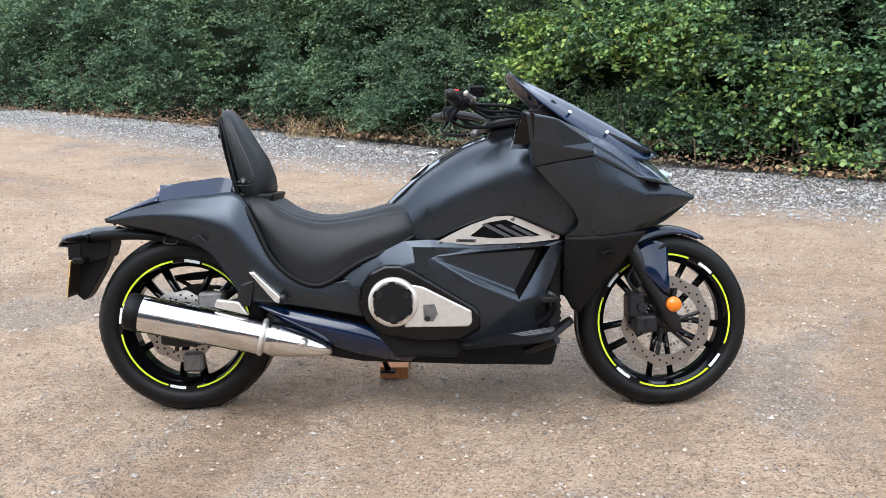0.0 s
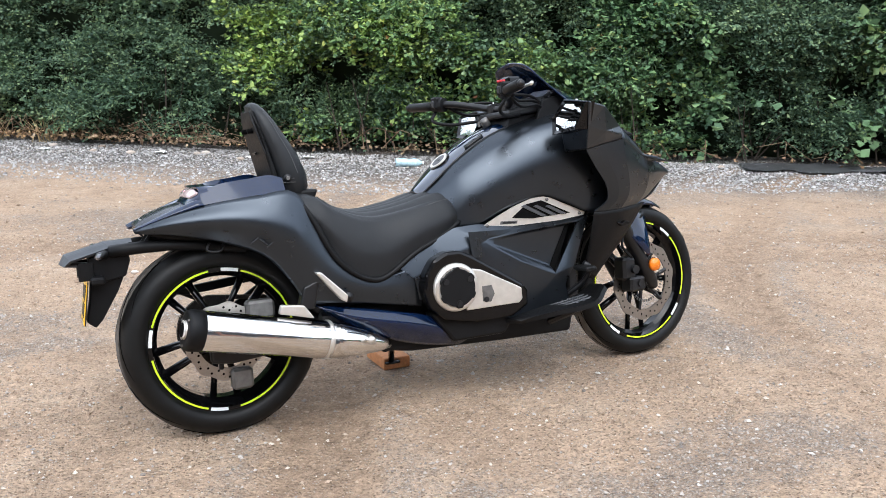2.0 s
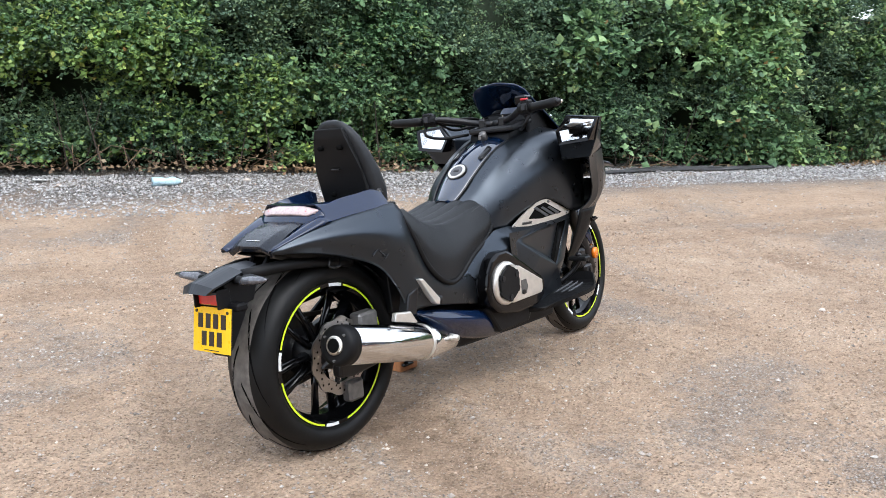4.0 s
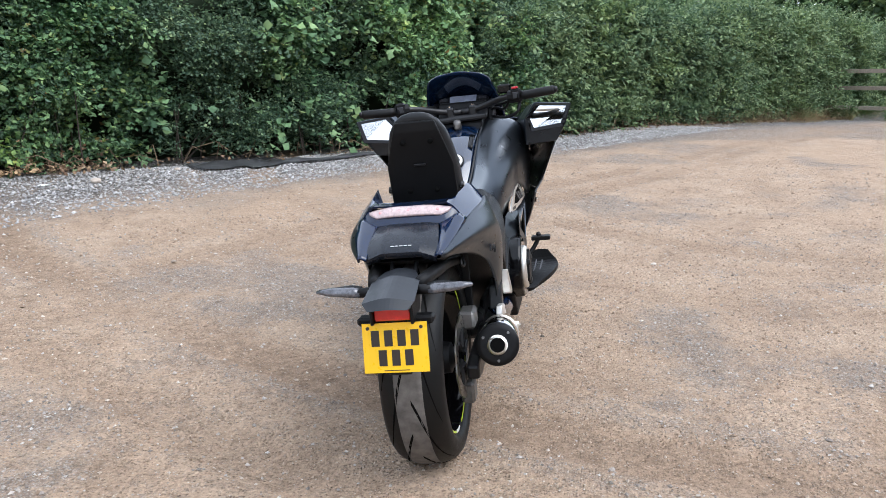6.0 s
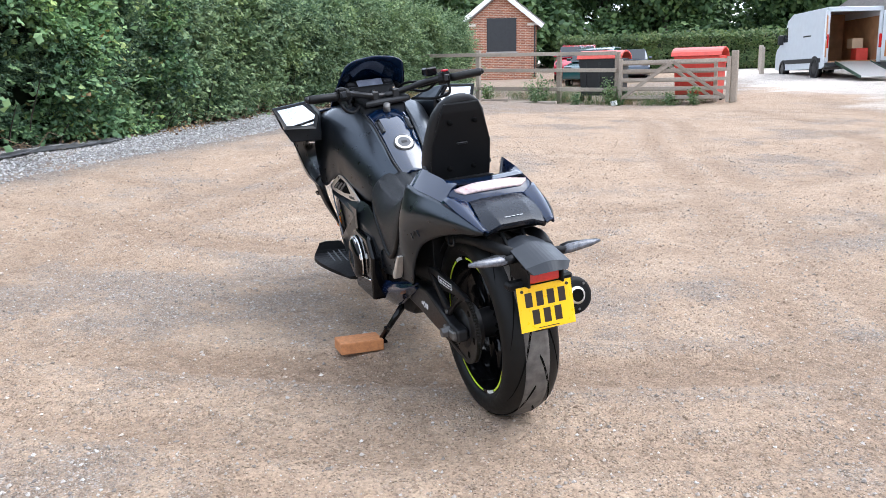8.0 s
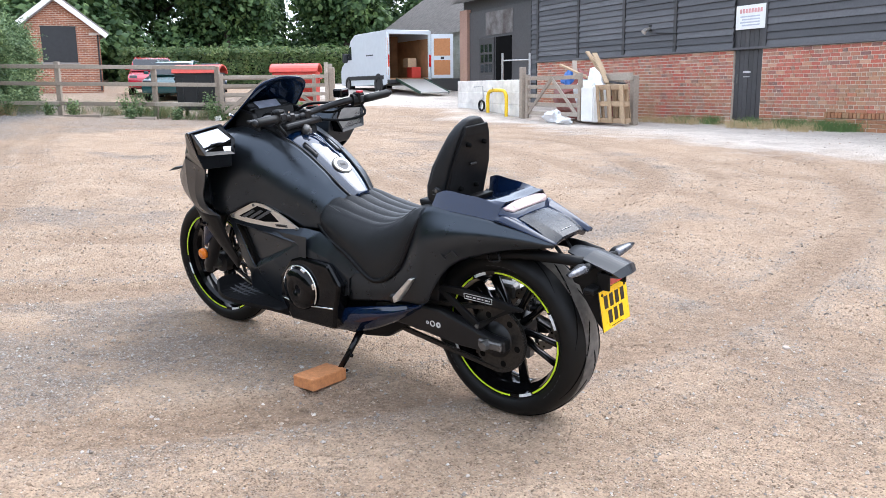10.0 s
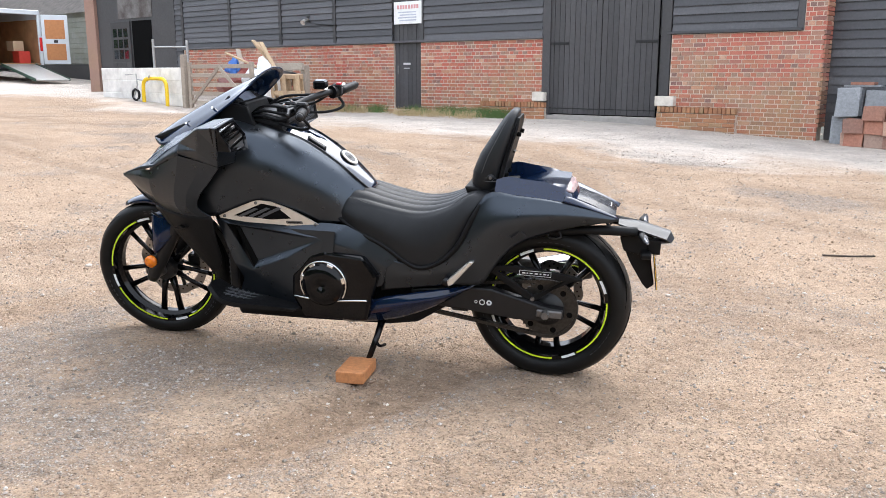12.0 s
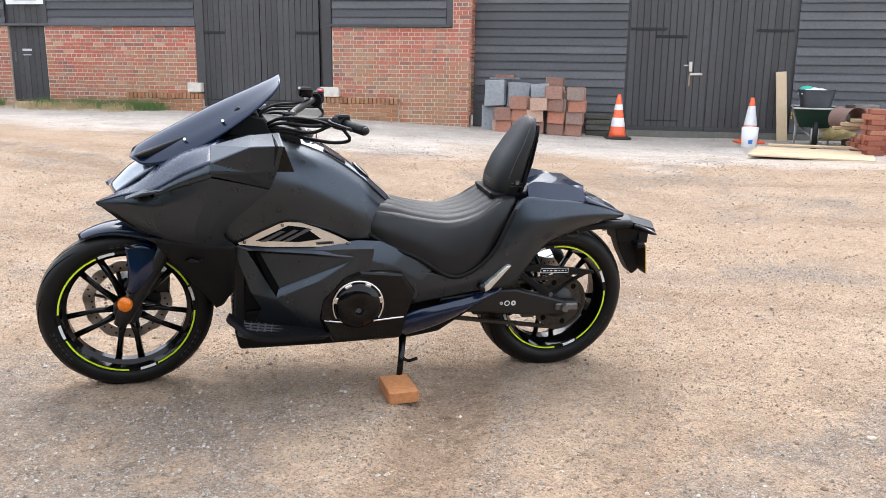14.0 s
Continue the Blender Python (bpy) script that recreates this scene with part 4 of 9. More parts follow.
for s in (-1, 1):
    part("carrier_arm", tube(curve_pts([(-0.72, s * 0.10, 0.575), (-0.86, s * 0.095, 0.598), (-0.98, s * 0.085, 0.607), (-1.10, s * 0.055, 0.600)], 10), [0.016] * 6 + [0.018] * 4, 8), black_plastic, bike, smooth=True)
    part("tie_hook", tube(curve_pts([(-0.83, s * 0.125, 0.605), (-0.84, s * 0.130, 0.582), (-0.80, s * 0.132, 0.578), (-0.79, s * 0.125, 0.600)], 12), 0.004, 6), dull_black, bike, smooth=True)
    part("frame_stay", tube([(-0.97, s * 0.035, 0.65), (-1.01, s * 0.03, 0.60)], 0.006, 6), black_plastic, bike)
part("plate_carrier", loft(cols([(-1.035, -0.040, 0.622), (-1.035, 0, 0.630), (-1.035, 0.040, 0.622)],
                                [(-1.10, -0.062, 0.612), (-1.11, 0, 0.628), (-1.10, 0.062, 0.612)],
                                [(-1.205, -0.066, 0.585), (-1.22, 0, 0.600), (-1.205, 0.066, 0.585)],
                                [(-1.222, -0.050, 0.568), (-1.235, 0, 0.574), (-1.222, 0.050, 0.568)],
                                [(-1.150, -0.055, 0.560), (-1.150, 0, 0.560), (-1.150, 0.055, 0.560)]), 13, 4, 0.006, True), grey_plastic, bike, "grey plate carrier nose")
part("carrier_block", prism([(-1.05, 0.61), (-1.160, 0.585), (-1.150, 0.535), (-1.152, 0.505), (-1.06, 0.525), (-1.045, 0.57)], -0.048, 0.048, 0.005), black_plastic, bike)
part("plate_backing", prism([(-1.156, 0.525), (-1.080, 0.540), (-1.062, 0.530), (-1.085, 0.480), (-1.135, 0.40), (-1.155, 0.380), (-1.178, 0.40), (-1.164, 0.46)], -0.030, 0.030, 0.004), black_plastic, bike)
part("plate_wing", box((-1.158, -0.098, 0.512), (-1.120, 0.098, 0.534), 0.006), black_plastic, bike)
part("rear_reflector", box((-1.178, -0.046, 0.530), (-1.160, 0.046, 0.568), 0.003), red_lens, bike, "red rear reflector")
for s in (-1, 1):
    part("reflector_cheek", box((-1.188, s * 0.051 - 0.004, 0.522), (-1.145, s * 0.051 + 0.004, 0.575), 0.002), black_plastic, bike)
PL = pose(-1.176, 0, 0.461, 0, 9, 0)
plate = part("number_plate", box((-0.0012, -0.083, -0.0625), (0.0025, 0.083, 0.0625), 0.0012, None), plate_black, bike, "yellow number plate with two rows of dark bars")
part("plate_face", box((-0.0025, -0.0828, -0.0623), (-0.0012, 0.0828, 0.0623), 0.0), plate_yellow, plate, "reflective yellow plate face")
plate.matrix_basis = PL
for row, n, x0, w in ((0, 4, 0.0, 0.029), (1, 3, 0.0, 0.032)):
    for k in range(n):
        y = ((n - 1) / 2 - k) * 0.0335
        z = 0.024 if row == 0 else -0.025
        b = part("plate_bar", box((-0.0038, y - 0.0105, z - 0.020), (-0.0020, y + 0.0105, z + 0.020), 0.0003), plate_black, plate)
part("plate_line", box((-0.0036, -0.032, -0.0575), (-0.0020, 0.032, -0.0555)), plate_black, plate)
for s in (-1, 1):
    part("plate_screw", tube([(-0.0022, s * 0.068, 0.050), (-0.0052, s * 0.068, 0.050)], 0.0045, 10), plate_black, plate)
    sg = bmesh.new()
    add_tube(sg, [(-1.115, s * 0.045, 0.592), (-1.128, s * 0.095, 0.592)], [0.014, 0.012], 10)
    part("signal_stem", sg, black_plastic, bike, smooth=True)
    sg = bmesh.new()
    add_tube(sg, [(-1.128, s * 0.088, 0.593), (-1.130, s * 0.105, 0.595), (-1.134, s * 0.170, 0.600), (-1.136, s * 0.200, 0.602)], [0.012, 0.015, 0.011, 0.004], 12, True, 0.75)
    sgo = part("rear_signal", sg, lamp_clear, bike, "clear rear turn signal", True)
    sg = bmesh.new()
    add_tube(sg, [(-1.122, s * 0.086, 0.594), (-1.122, s * 0.112, 0.597), (-1.128, s * 0.196, 0.603)], [0.015, 0.017, 0.004], 12, True, 0.7)
    part("signal_shell", sg, black_plastic, sgo, smooth=True)

# seat
def seat_mesh():
    cs = []
    for x, top, sh, bot, hw in ((-0.575, 0.727, 0.724, 0.712, 0.120), (-0.545, 0.730, 0.716, 0.665, 0.160), (-0.50, 0.716, 0.700, 0.585, 0.180), (-0.42, 0.672, 0.645, 0.478, 0.196), (-0.325, 0.652, 0.614, 0.450, 0.196),
                                (-0.20, 0.668, 0.630, 0.518, 0.188), (-0.10, 0.694, 0.652, 0.558, 0.174), (-0.045, 0.696, 0.660, 0.586, 0.160), (-0.015, 0.665, 0.645, 0.612, 0.140)):
        m = (sh + bot) / 2
        half = [(x, hw, bot), (x, hw * 1.01, m), (x, hw * 0.86, sh), (x, hw * 0.66, (sh + 2 * top) / 3), (x, hw * 0.35, top - 0.002), (x, 0, top)]
        cs.append([(a, -b, c) for a, b, c in half] + half[:-1][::-1])
    bm = loft(cs, 141, 6, 0.0)
    for v in bm.verts:
        y = abs(v.co.y)
        if y < 0.151 and -0.54 < v.co.x < -0.03:
            ends = smooth01(-0.54, -0.50, v.co.x) * smooth01(-0.03, -0.07, v.co.x)
            v.co.z += ends * 0.0075 * (abs(math.cos(math.pi * y / 0.0504)) ** 0.7 - 0.72)
    bmesh.ops.solidify(bm, geom=bm.faces[:], thickness=0.006)
    return bm


seat = part("seat", seat_mesh(), vinyl, bike, "black pleated vinyl seat", True)
for s in (-1, 1):
    part("seam", tube(curve_pts([(-0.50, s * 0.135, 0.713), (-0.42, s * 0.146, 0.659), (-0.325, s * 0.144, 0.631), (-0.20, s * 0.150, 0.640), (-0.10, s * 0.140, 0.664), (-0.05, s * 0.128, 0.670)], 40), 0.0014, 5), stitch, seat)
    part("seat_edge", tube(curve_pts([(-0.575, s * 0.172, 0.722), (-0.535, s * 0.190, 0.650), (-0.475, s * 0.2, 0.530), (-0.40, s * 0.2, 0.462), (-0.325, s * 0.197, 0.444), (-0.20, s * 0.188, 0.514), (-0.10, s * 0.172, 0.553), (-0.02, s * 0.150, 0.595)], 40), 0.009, 8), black_plastic, bike, smooth=True)


# backrest
def back_mesh(grow=0.0):
    bm = bmesh.new()
    rings = []
    n = 48
    for z, xr, xf, hw in ((0.706, -0.585, -0.530, 0.078), (0.714, -0.600, -0.510, 0.098), (0.745, -0.608, -0.498, 0.109), (0.785, -0.615, -0.502, 0.113), (0.85, -0.629, -0.526, 0.109), (0.91, -0.643, -0.563, 0.099), (0.955, -0.653, -0.590, 0.086), (0.985, -0.659, -0.611, 0.067), (1.004, -0.660, -0.628, 0.042), (1.011, -0.652, -0.638, 0.015)):
        cx, rx = (xr + xf) / 2, (xf - xr) / 2
        ring = []
        for k in range(n):
            a = 2 * math.pi * k / n
            c, s = math.cos(a), math.sin(a)
            px = cx + (rx + grow) * math.copysign(abs(c) ** (1.0 if c > 0 else 0.6), c)
            py = (hw + grow) * math.copysign(abs(s) ** 0.6, s)
            ring.append(bm.verts.new((px, py, z)))
        rings.append(ring)
    for a, b in zip(rings, rings[1:]):
        for k in range(n):
            bm.faces.new((a[k], a[(k + 1) % n], b[(k + 1) % n], b[k]))
    bm.faces.new(rings[0][::-1])
    bm.faces.new(rings[-1])
    return bm


bk = back_mesh()
bmesh.ops.subdivide_edges(bk, edges=[e for e in bk.edges], cuts=1, use_grid_fill=True, smooth=0.4)
backrest = part("backrest", bk, vinyl, bike, "black vinyl backrest on a steel mount", True)
for s in (-1, 1):
    for w in (0.036, 0.072):
        part("pleat", tube(curve_pts([(-0.503 - 0.3 * w * w / 0.07, s * w * 1.1, 0.782), (-0.528 - 0.3 * w * w / 0.07, s * w, 0.85), (-0.565 - 0.3 * w * w / 0.07, s * w * 0.9, 0.91), (-0.593 - 0.2 * w * w / 0.07, s * w * 0.75, 0.955), (-0.615, s * w * 0.55, 0.985)], 14), 0.0022, 6), dull_black, backrest, smooth=True)
    part("seam", tube(curve_pts([(-0.545, s * 0.110, 0.79), (-0.565, s * 0.106, 0.85), (-0.593, s * 0.096, 0.91), (-0.613, s * 0.083, 0.955), (-0.630, s * 0.064, 0.985)], 16), 0.0013, 5), stitch, backrest)
    part("side_button", tube([(-0.578, s * 0.104, 0.776), (-0.578, s * 0.118, 0.776)], [0.014, 0.011], 16), dull_black, backrest, smooth=True)
    part("button_ring", tube([(-0.578, s * 0.112, 0.776), (-0.578, s * 0.1185, 0.776)], [0.007, 0.006], 12), grey_metal, backrest)
for z in (0.762, 0.774):
    part("seam", tube(curve_pts([(-0.600, -0.109, z), (-0.562, -0.113, z), (-0.522, -0.084, z), (-0.502, -0.035, z), (-0.502, 0.035, z), (-0.522, 0.084, z), (-0.562, 0.113, z), (-0.600, 0.109, z)], 40), 0.0013, 5), stitch, backrest)
shell = prism([(-0.595, 0.72), (-0.612, 0.785), (-0.628, 0.85), (-0.644, 0.91), (-0.655, 0.955), (-0.657, 0.985), (-0.645, 0.985), (-0.63, 0.93), (-0.60, 0.80), (-0.582, 0.72)], -0.088, 0.088, 0.004)
for v in shell.verts:
    v.co.x -= 0.010
for v in shell.verts:
    v.co.y *= 1.16 - 0.55 * max(0, (v.co.z - 0.86)) / 0.14
part("back_shell", shell, black_plastic, backrest, "ribbed black plastic back", False)
for y in (-0.042, 0.042):
    for z, x in ((0.775, -0.623), (0.925, -0.663)):
        part("shell_boss", tube([(x + 0.01, y, z), (x - 0.008, y, z - 0.002)], [0.009, 0.007], 12), groove_black, backrest, smooth=True)
part("shell_mark", box((-0.004, -0.018, -0.003), (0.004, 0.018, 0.003), 0.001, pose(-0.6455, 0, 0.855, 0, -15, 0)), dull_black, backrest)
part("backrest_mount", prism([(-0.60, 0.70), (-0.52, 0.70), (-0.54, 0.745), (-0.60, 0.76)], -0.05, 0.05, 0.004), dull_black, bike)

# tank: navy strip in the middle, matt grey flanks
strip = []
for x, z, hw in ((-0.115, 0.680, 0.045), (-0.06, 0.728, 0.062), (0.0, 0.779, 0.070), (0.10, 0.846, 0.077), (0.20, 0.889, 0.084), (0.30, 0.915, 0.088)):
    strip.append([(x, -hw, z), (x - 0.006, -hw * 0.5, z + 0.012), (x - 0.008, 0, z + 0.015), (x - 0.006, hw * 0.5, z + 0.012), (x, hw, z)])
part("tank_strip", loft(strip, 17, 5, 0.005), tank_navy, bike, "glossy navy tank centre strip", True)
both("strip_edge", lambda: tube(curve_pts([(-0.11, 0.05, 0.684), (-0.06, 0.066, 0.731), (0.0, 0.074, 0.782), (0.10, 0.081, 0.849), (0.20, 0.088, 0.892), (0.30, 0.093, 0.918)], 24), 0.004, 6), dull_black)
both("strip_vent", lambda: loft(cols([(0.06, 0.050, 0.840), (0.13, 0.052, 0.880)], [(0.055, 0.068, 0.832), (0.125, 0.071, 0.872)]), 6, 2, 0.006), gloss_black)
filler_grey = plain("brushed_filler_cap", (0.07, 0.07, 0.075), 0.5, 0.0, 0.1, 60.0)
CAP = pose(-0.010, 0, 0.790, 0, -40, 0)
for r0, r1, h0, h1, mat, nm in ((0.042, 0.041, -0.01, 0.004, gloss_black, "filler_ring"), (0.037, 0.0355, 0.0, 0.0075, satin_silver, "filler_rim"), (0.0265, 0.0255, 0.004, 0.0085, filler_grey, "filler_cap")):
    o = part(nm, tube([(0, 0, h0), (0, 0, h1)], [r0, r1], 32), mat, bike, "round silver filler cap" if nm == "filler_cap" else "")
    o.matrix_basis = CAP
    sharp(o)
o = part("filler_slot", box((-0.006, -0.012, 0.0085), (0.006, 0.012, 0.0105), 0.001), dull_black, bike)
o.matrix_basis = CAP
both("tank_panel", lambda: loft(cols(
    [(-0.112, 0.052, 0.681), (-0.10, 0.095, 0.655), (-0.07, 0.130, 0.610), (-0.045, 0.150, 0.575)],
    [(-0.055, 0.070, 0.731), (-0.05, 0.115, 0.700), (-0.03, 0.152, 0.640), (-0.005, 0.165, 0.578)],
    [(0.0, 0.077, 0.782), (0.0, 0.130, 0.748), (0.015, 0.170, 0.670), (0.04, 0.170, 0.574)],
    [(0.12, 0.086, 0.860), (0.12, 0.150, 0.820), (0.13, 0.196, 0.735), (0.155, 0.196, 0.632)],
    [(0.22, 0.094, 0.899), (0.22, 0.168, 0.862), (0.235, 0.215, 0.775), (0.265, 0.210, 0.656)],
    [(0.30, 0.100, 0.922), (0.305, 0.190, 0.886), (0.325, 0.238, 0.790), (0.345, 0.226, 0.630)],
    [(0.38, 0.120, 0.936), (0.39, 0.215, 0.892), (0.405, 0.250, 0.790), (0.435, 0.236, 0.590)],
    [(0.48, 0.130, 0.925), (0.49, 0.215, 0.885), (0.50, 0.250, 0.780), (0.52, 0.240, 0.590)]), 24, 5, 0.005), matt_grey, label="matt grey tank flank")

slat_grey = plain("vent_slat_grey", (0.055, 0.057, 0.062), 0.4)
# silver vent plate
TRI = [(0.034, 0.569), (0.100, 0.603), (0.157, 0.629), (0.225, 0.652), (0.274, 0.655), (0.300, 0.648), (0.431, 0.590), (0.425, 0.580), (0.327, 0.569), (0.093, 0.563)]
for s in (-1, 1):
    def tri_plate(outline, lift, th):
        bm = prism(outline, 0, th, 0.0)
        for v in bm.verts:
            v.co.y = s * (0.168 + 0.075 * (v.co.x - 0.03) + lift + v.co.y)
        bmesh.ops.recalc_face_normals(bm, faces=bm.faces)
        return bm
    vp = part("vent_plate", tri_plate(TRI, 0.018, 0.006), satin_silver, bike, "satin silver vent plate")
    part("vent_opening", tri_plate([(0.150, 0.592), (0.205, 0.634), (0.262, 0.643), (0.372, 0.592), (0.225, 0.584)], 0.0240, 0.0015), groove_black, vp)
    for k in range(3):
        x0 = 0.185 + 0.045 * k
        part("vent_slat", tri_plate([(x0, 0.628 - 0.003 * k), (x0 + 0.014, 0.633 - 0.004 * k), (x0 + 0.095 - 0.006 * k, 0.590), (x0 + 0.075 - 0.006 * k, 0.589)], 0.0250, 0.004), slat_grey, vp)
    part("badge_plate", tri_plate([(0.105, 0.574), (0.108, 0.584), (0.170, 0.582), (0.167, 0.572)], 0.0240, 0.0018), grey_metal, vp)
    part("badge_bar", tri_plate([(0.113, 0.576), (0.114, 0.581), (0.162, 0.579), (0.161, 0.574)], 0.0255, 0.0012), dull_black, vp)
    for x, z in ((0.284, 0.644), (0.058, 0.573), (0.408, 0.588)):
        y = 0.168 + 0.075 * (x - 0.03)
        part("vent_bolt", tube([(x, s * (y + 0.022), z), (x, s * (y + 0.0285), z)], [0.0065, 0.005], 12), grey_metal, vp, smooth=True)

# lower flank round the engine
FL = dict(T0=(-0.265, 0.182, 0.472), T1=(-0.15, 0.184, 0.535), T2=(-0.06, 0.184, 0.578), T3=(0.02, 0.186, 0.582), T4=(0.18, 0.196, 0.566), T5=(0.32, 0.206, 0.570), T6=(0.45, 0.214, 0.578),
          C0=(-0.215, 0.197, 0.430), C1=(-0.10, 0.209, 0.492), V=(0.030, 0.226, 0.527), S4=(0.18, 0.228, 0.546), S5=(0.30, 0.229, 0.555), P=(0.377, 0.229, 0.560), N=(0.362, 0.203, 0.550), O=(0.292, 0.203, 0.415),
          M=(0.162, 0.238, 0.448), Q=(0.303, 0.226, 0.386), D0=(-0.20, 0.192, 0.36), D1=(0.0, 0.208, 0.30), D2=(0.16, 0.208, 0.247), D3=(0.375, 0.198, 0.272), F1=(0.385, 0.212, 0.406), F2=(0.349, 0.207, 0.344))
FACES = ("T0 T1 C1 C0", "T1 T2 V C1", "T2 T3 V", "T3 T4 S4 V", "T4 T5 S5 S4", "T5 T6 P S5", "V S4 S5 P N", "V N O", "V O Q M", "P T6 F1 Q", "C0 C1 D1 D0", "C1 V M D1", "M Q D2 D1", "Q F1 F2", "Q F2 D3 D2")


def flank():
    """The folded panel below the vent: a shelf on top, a sunk triangle, a ridge and the lower skirt."""
    bm = bmesh.new()
    vs = {k: bm.verts.new(p) for k, p in FL.items()}
    for f in FACES:
        bm.faces.new([vs[k] for k in f.split()])
    bmesh.ops.recalc_face_normals(bm, faces=bm.faces)
    bmesh.ops.bevel(bm, geom=[e for e in bm.edges if len(e.link_faces) == 2], offset=0.006, segments=3, profile=0.5, affect="EDGES", clamp_overlap=True)
    bmesh.ops.solidify(bm, geom=bm.faces[:], thickness=0.004)
    bmesh.ops.recalc_face_normals(bm, faces=bm.faces)
    return bm


for ob in both("side_panel", flank, matt_grey, label="matt grey folded flank panel"):
    sharp(ob, 28)
both("flank_slot", lambda: prism([(0.362, 0.556), (0.377, 0.556), (0.308, 0.395), (0.297, 0.385), (0.288, 0.415)], 0.170, 0.206, 0.001), groove_black, label="black air slot", smooth=False)

# engine covers
RING = [(-0.205, 0.395), (-0.195, 0.445), (-0.165, 0.488), (-0.120, 0.509), (-0.070, 0.509), (-0.03, 0.490), (0.019, 0.460), (0.163, 0.372), (0.178, 0.350), (0.178, 0.300), (0.120, 0.268), (-0.02, 0.266), (-0.13, 0.288), (-0.185, 0.335)]
part("engine_surround", prism(RING, -0.16, -0.240, 0.010), gloss_black, bike, "glossy black engine surround")
part("engine_base", prism([(-0.17, 0.31), (0.175, 0.31), (0.105, 0.205), (-0.09, 0.205)], -0.14, -0.205, 0.010), black_plastic, bike, "black underside of the engine")
part("silver_casting", prism([(-0.06, 0.312), (0.140, 0.312), (0.152, 0.325), (0.150, 0.362), (0.0, 0.440), (-0.05, 0.45)], -0.20, -0.2465, 0.004), satin_silver, bike, "satin silver engine casting")
part("casting_recess", prism([(0.0, 0.335), (0.03, 0.330), (0.045, 0.355), (0.035, 0.385), (0.0, 0.385)], -0.2445, -0.2480, 0.001), grey_metal, bike)
part("casting_bolt", tube([(0.012, -0.245, 0.340), (0.012, -0.252, 0.340)], 0.009, 12), dull_black, bike)


def cover(cx, cz, s, r):
    c = lathe([(r, 0.0), (r * 0.985, 0.012), (r * 0.93, 0.020), (r * 0.70, 0.022), (r * 0.70, 0.016), (r * 0.70, 0.0)], 48)
    ring = part("cover_ring", c, satin_silver, bike, "bright engine cover ring", True)
    cap = bmesh.new()
    pts = []
    for k in range(72):
        a = 2 * math.pi * k / 72
        notch = 0.83 if (k % 12) in (4, 5, 6, 7) else 0.755
        pts.append((r * notch * math.cos(a), r * notch * math.sin(a)))
    capm = prism(pts, 0.018, 0.030, 0.0015)
    lid = part("cover_lid", capm, black_plastic, ring, "black notched engine lid")
    for a in (150, 30, 270):
        part("cover_bolt", tube([(r * 0.62 * math.cos(radians(a)), 0.029, r * 0.62 * math.sin(radians(a))), (r * 0.62 * math.cos(radians(a)), 0.0335, r * 0.62 * math.sin(radians(a)))], 0.010, 12), dull_black, ring)
    ring.matrix_basis = pose(cx, s * 0.234, cz) @ (pose(0, 0, 0) if s > 0 else pose(0, 0, 0, 0, 0, 180))
    return ring


cover(-0.094, 0.393, -1, 0.080)
part("engine_surround", prism([(0.01, 0.484), (-0.138, 0.473), (-0.191, 0.399), (-0.164, 0.306), (-0.146, 0.221), (0.10, 0.215), (0.149, 0.299), (0.143, 0.386), (0.074, 0.464)], 0.16, 0.230, 0.012), gloss_black, bike, "glossy black engine surround")
lc = lathe([(0.086, 0.0), (0.084, 0.016), (0.074, 0.030), (0.050, 0.038), (0.001, 0.040), (0.001, 0.0)], 40)
o = part("engine_lid", lc, gloss_black, bike, "domed black engine lid", True)
o.matrix_basis = pose(0.018, 0.222, 0.358)
part("lid_trim", tube([(0.018 + 0.0885 * math.cos(radians(q)), 0.236, 0.358 + 0.0885 * math.sin(radians(q))) for q in range(-32, 215, 6)], 0.0042, 8), chrome, bike, "bright crescent trim round the lid", True)
for q in (15, 62, 112, 165):
    a = radians(q)
    part("trim_tab", box((-0.014, -0.004, -0.012), (0.004, 0.006, 0.012), 0.002, pose(0.018 + 0.083 * math.cos(a), 0.240, 0.358 + 0.083 * math.sin(a), 0, -q, 0)), chrome, bike)
part("trim_bar", tube(curve_pts([(0.135, 0.232, 0.300), (0.02, 0.238, 0.295), (-0.15, 0.232, 0.307)], 12), 0.004, 6), chrome, bike, smooth=True)

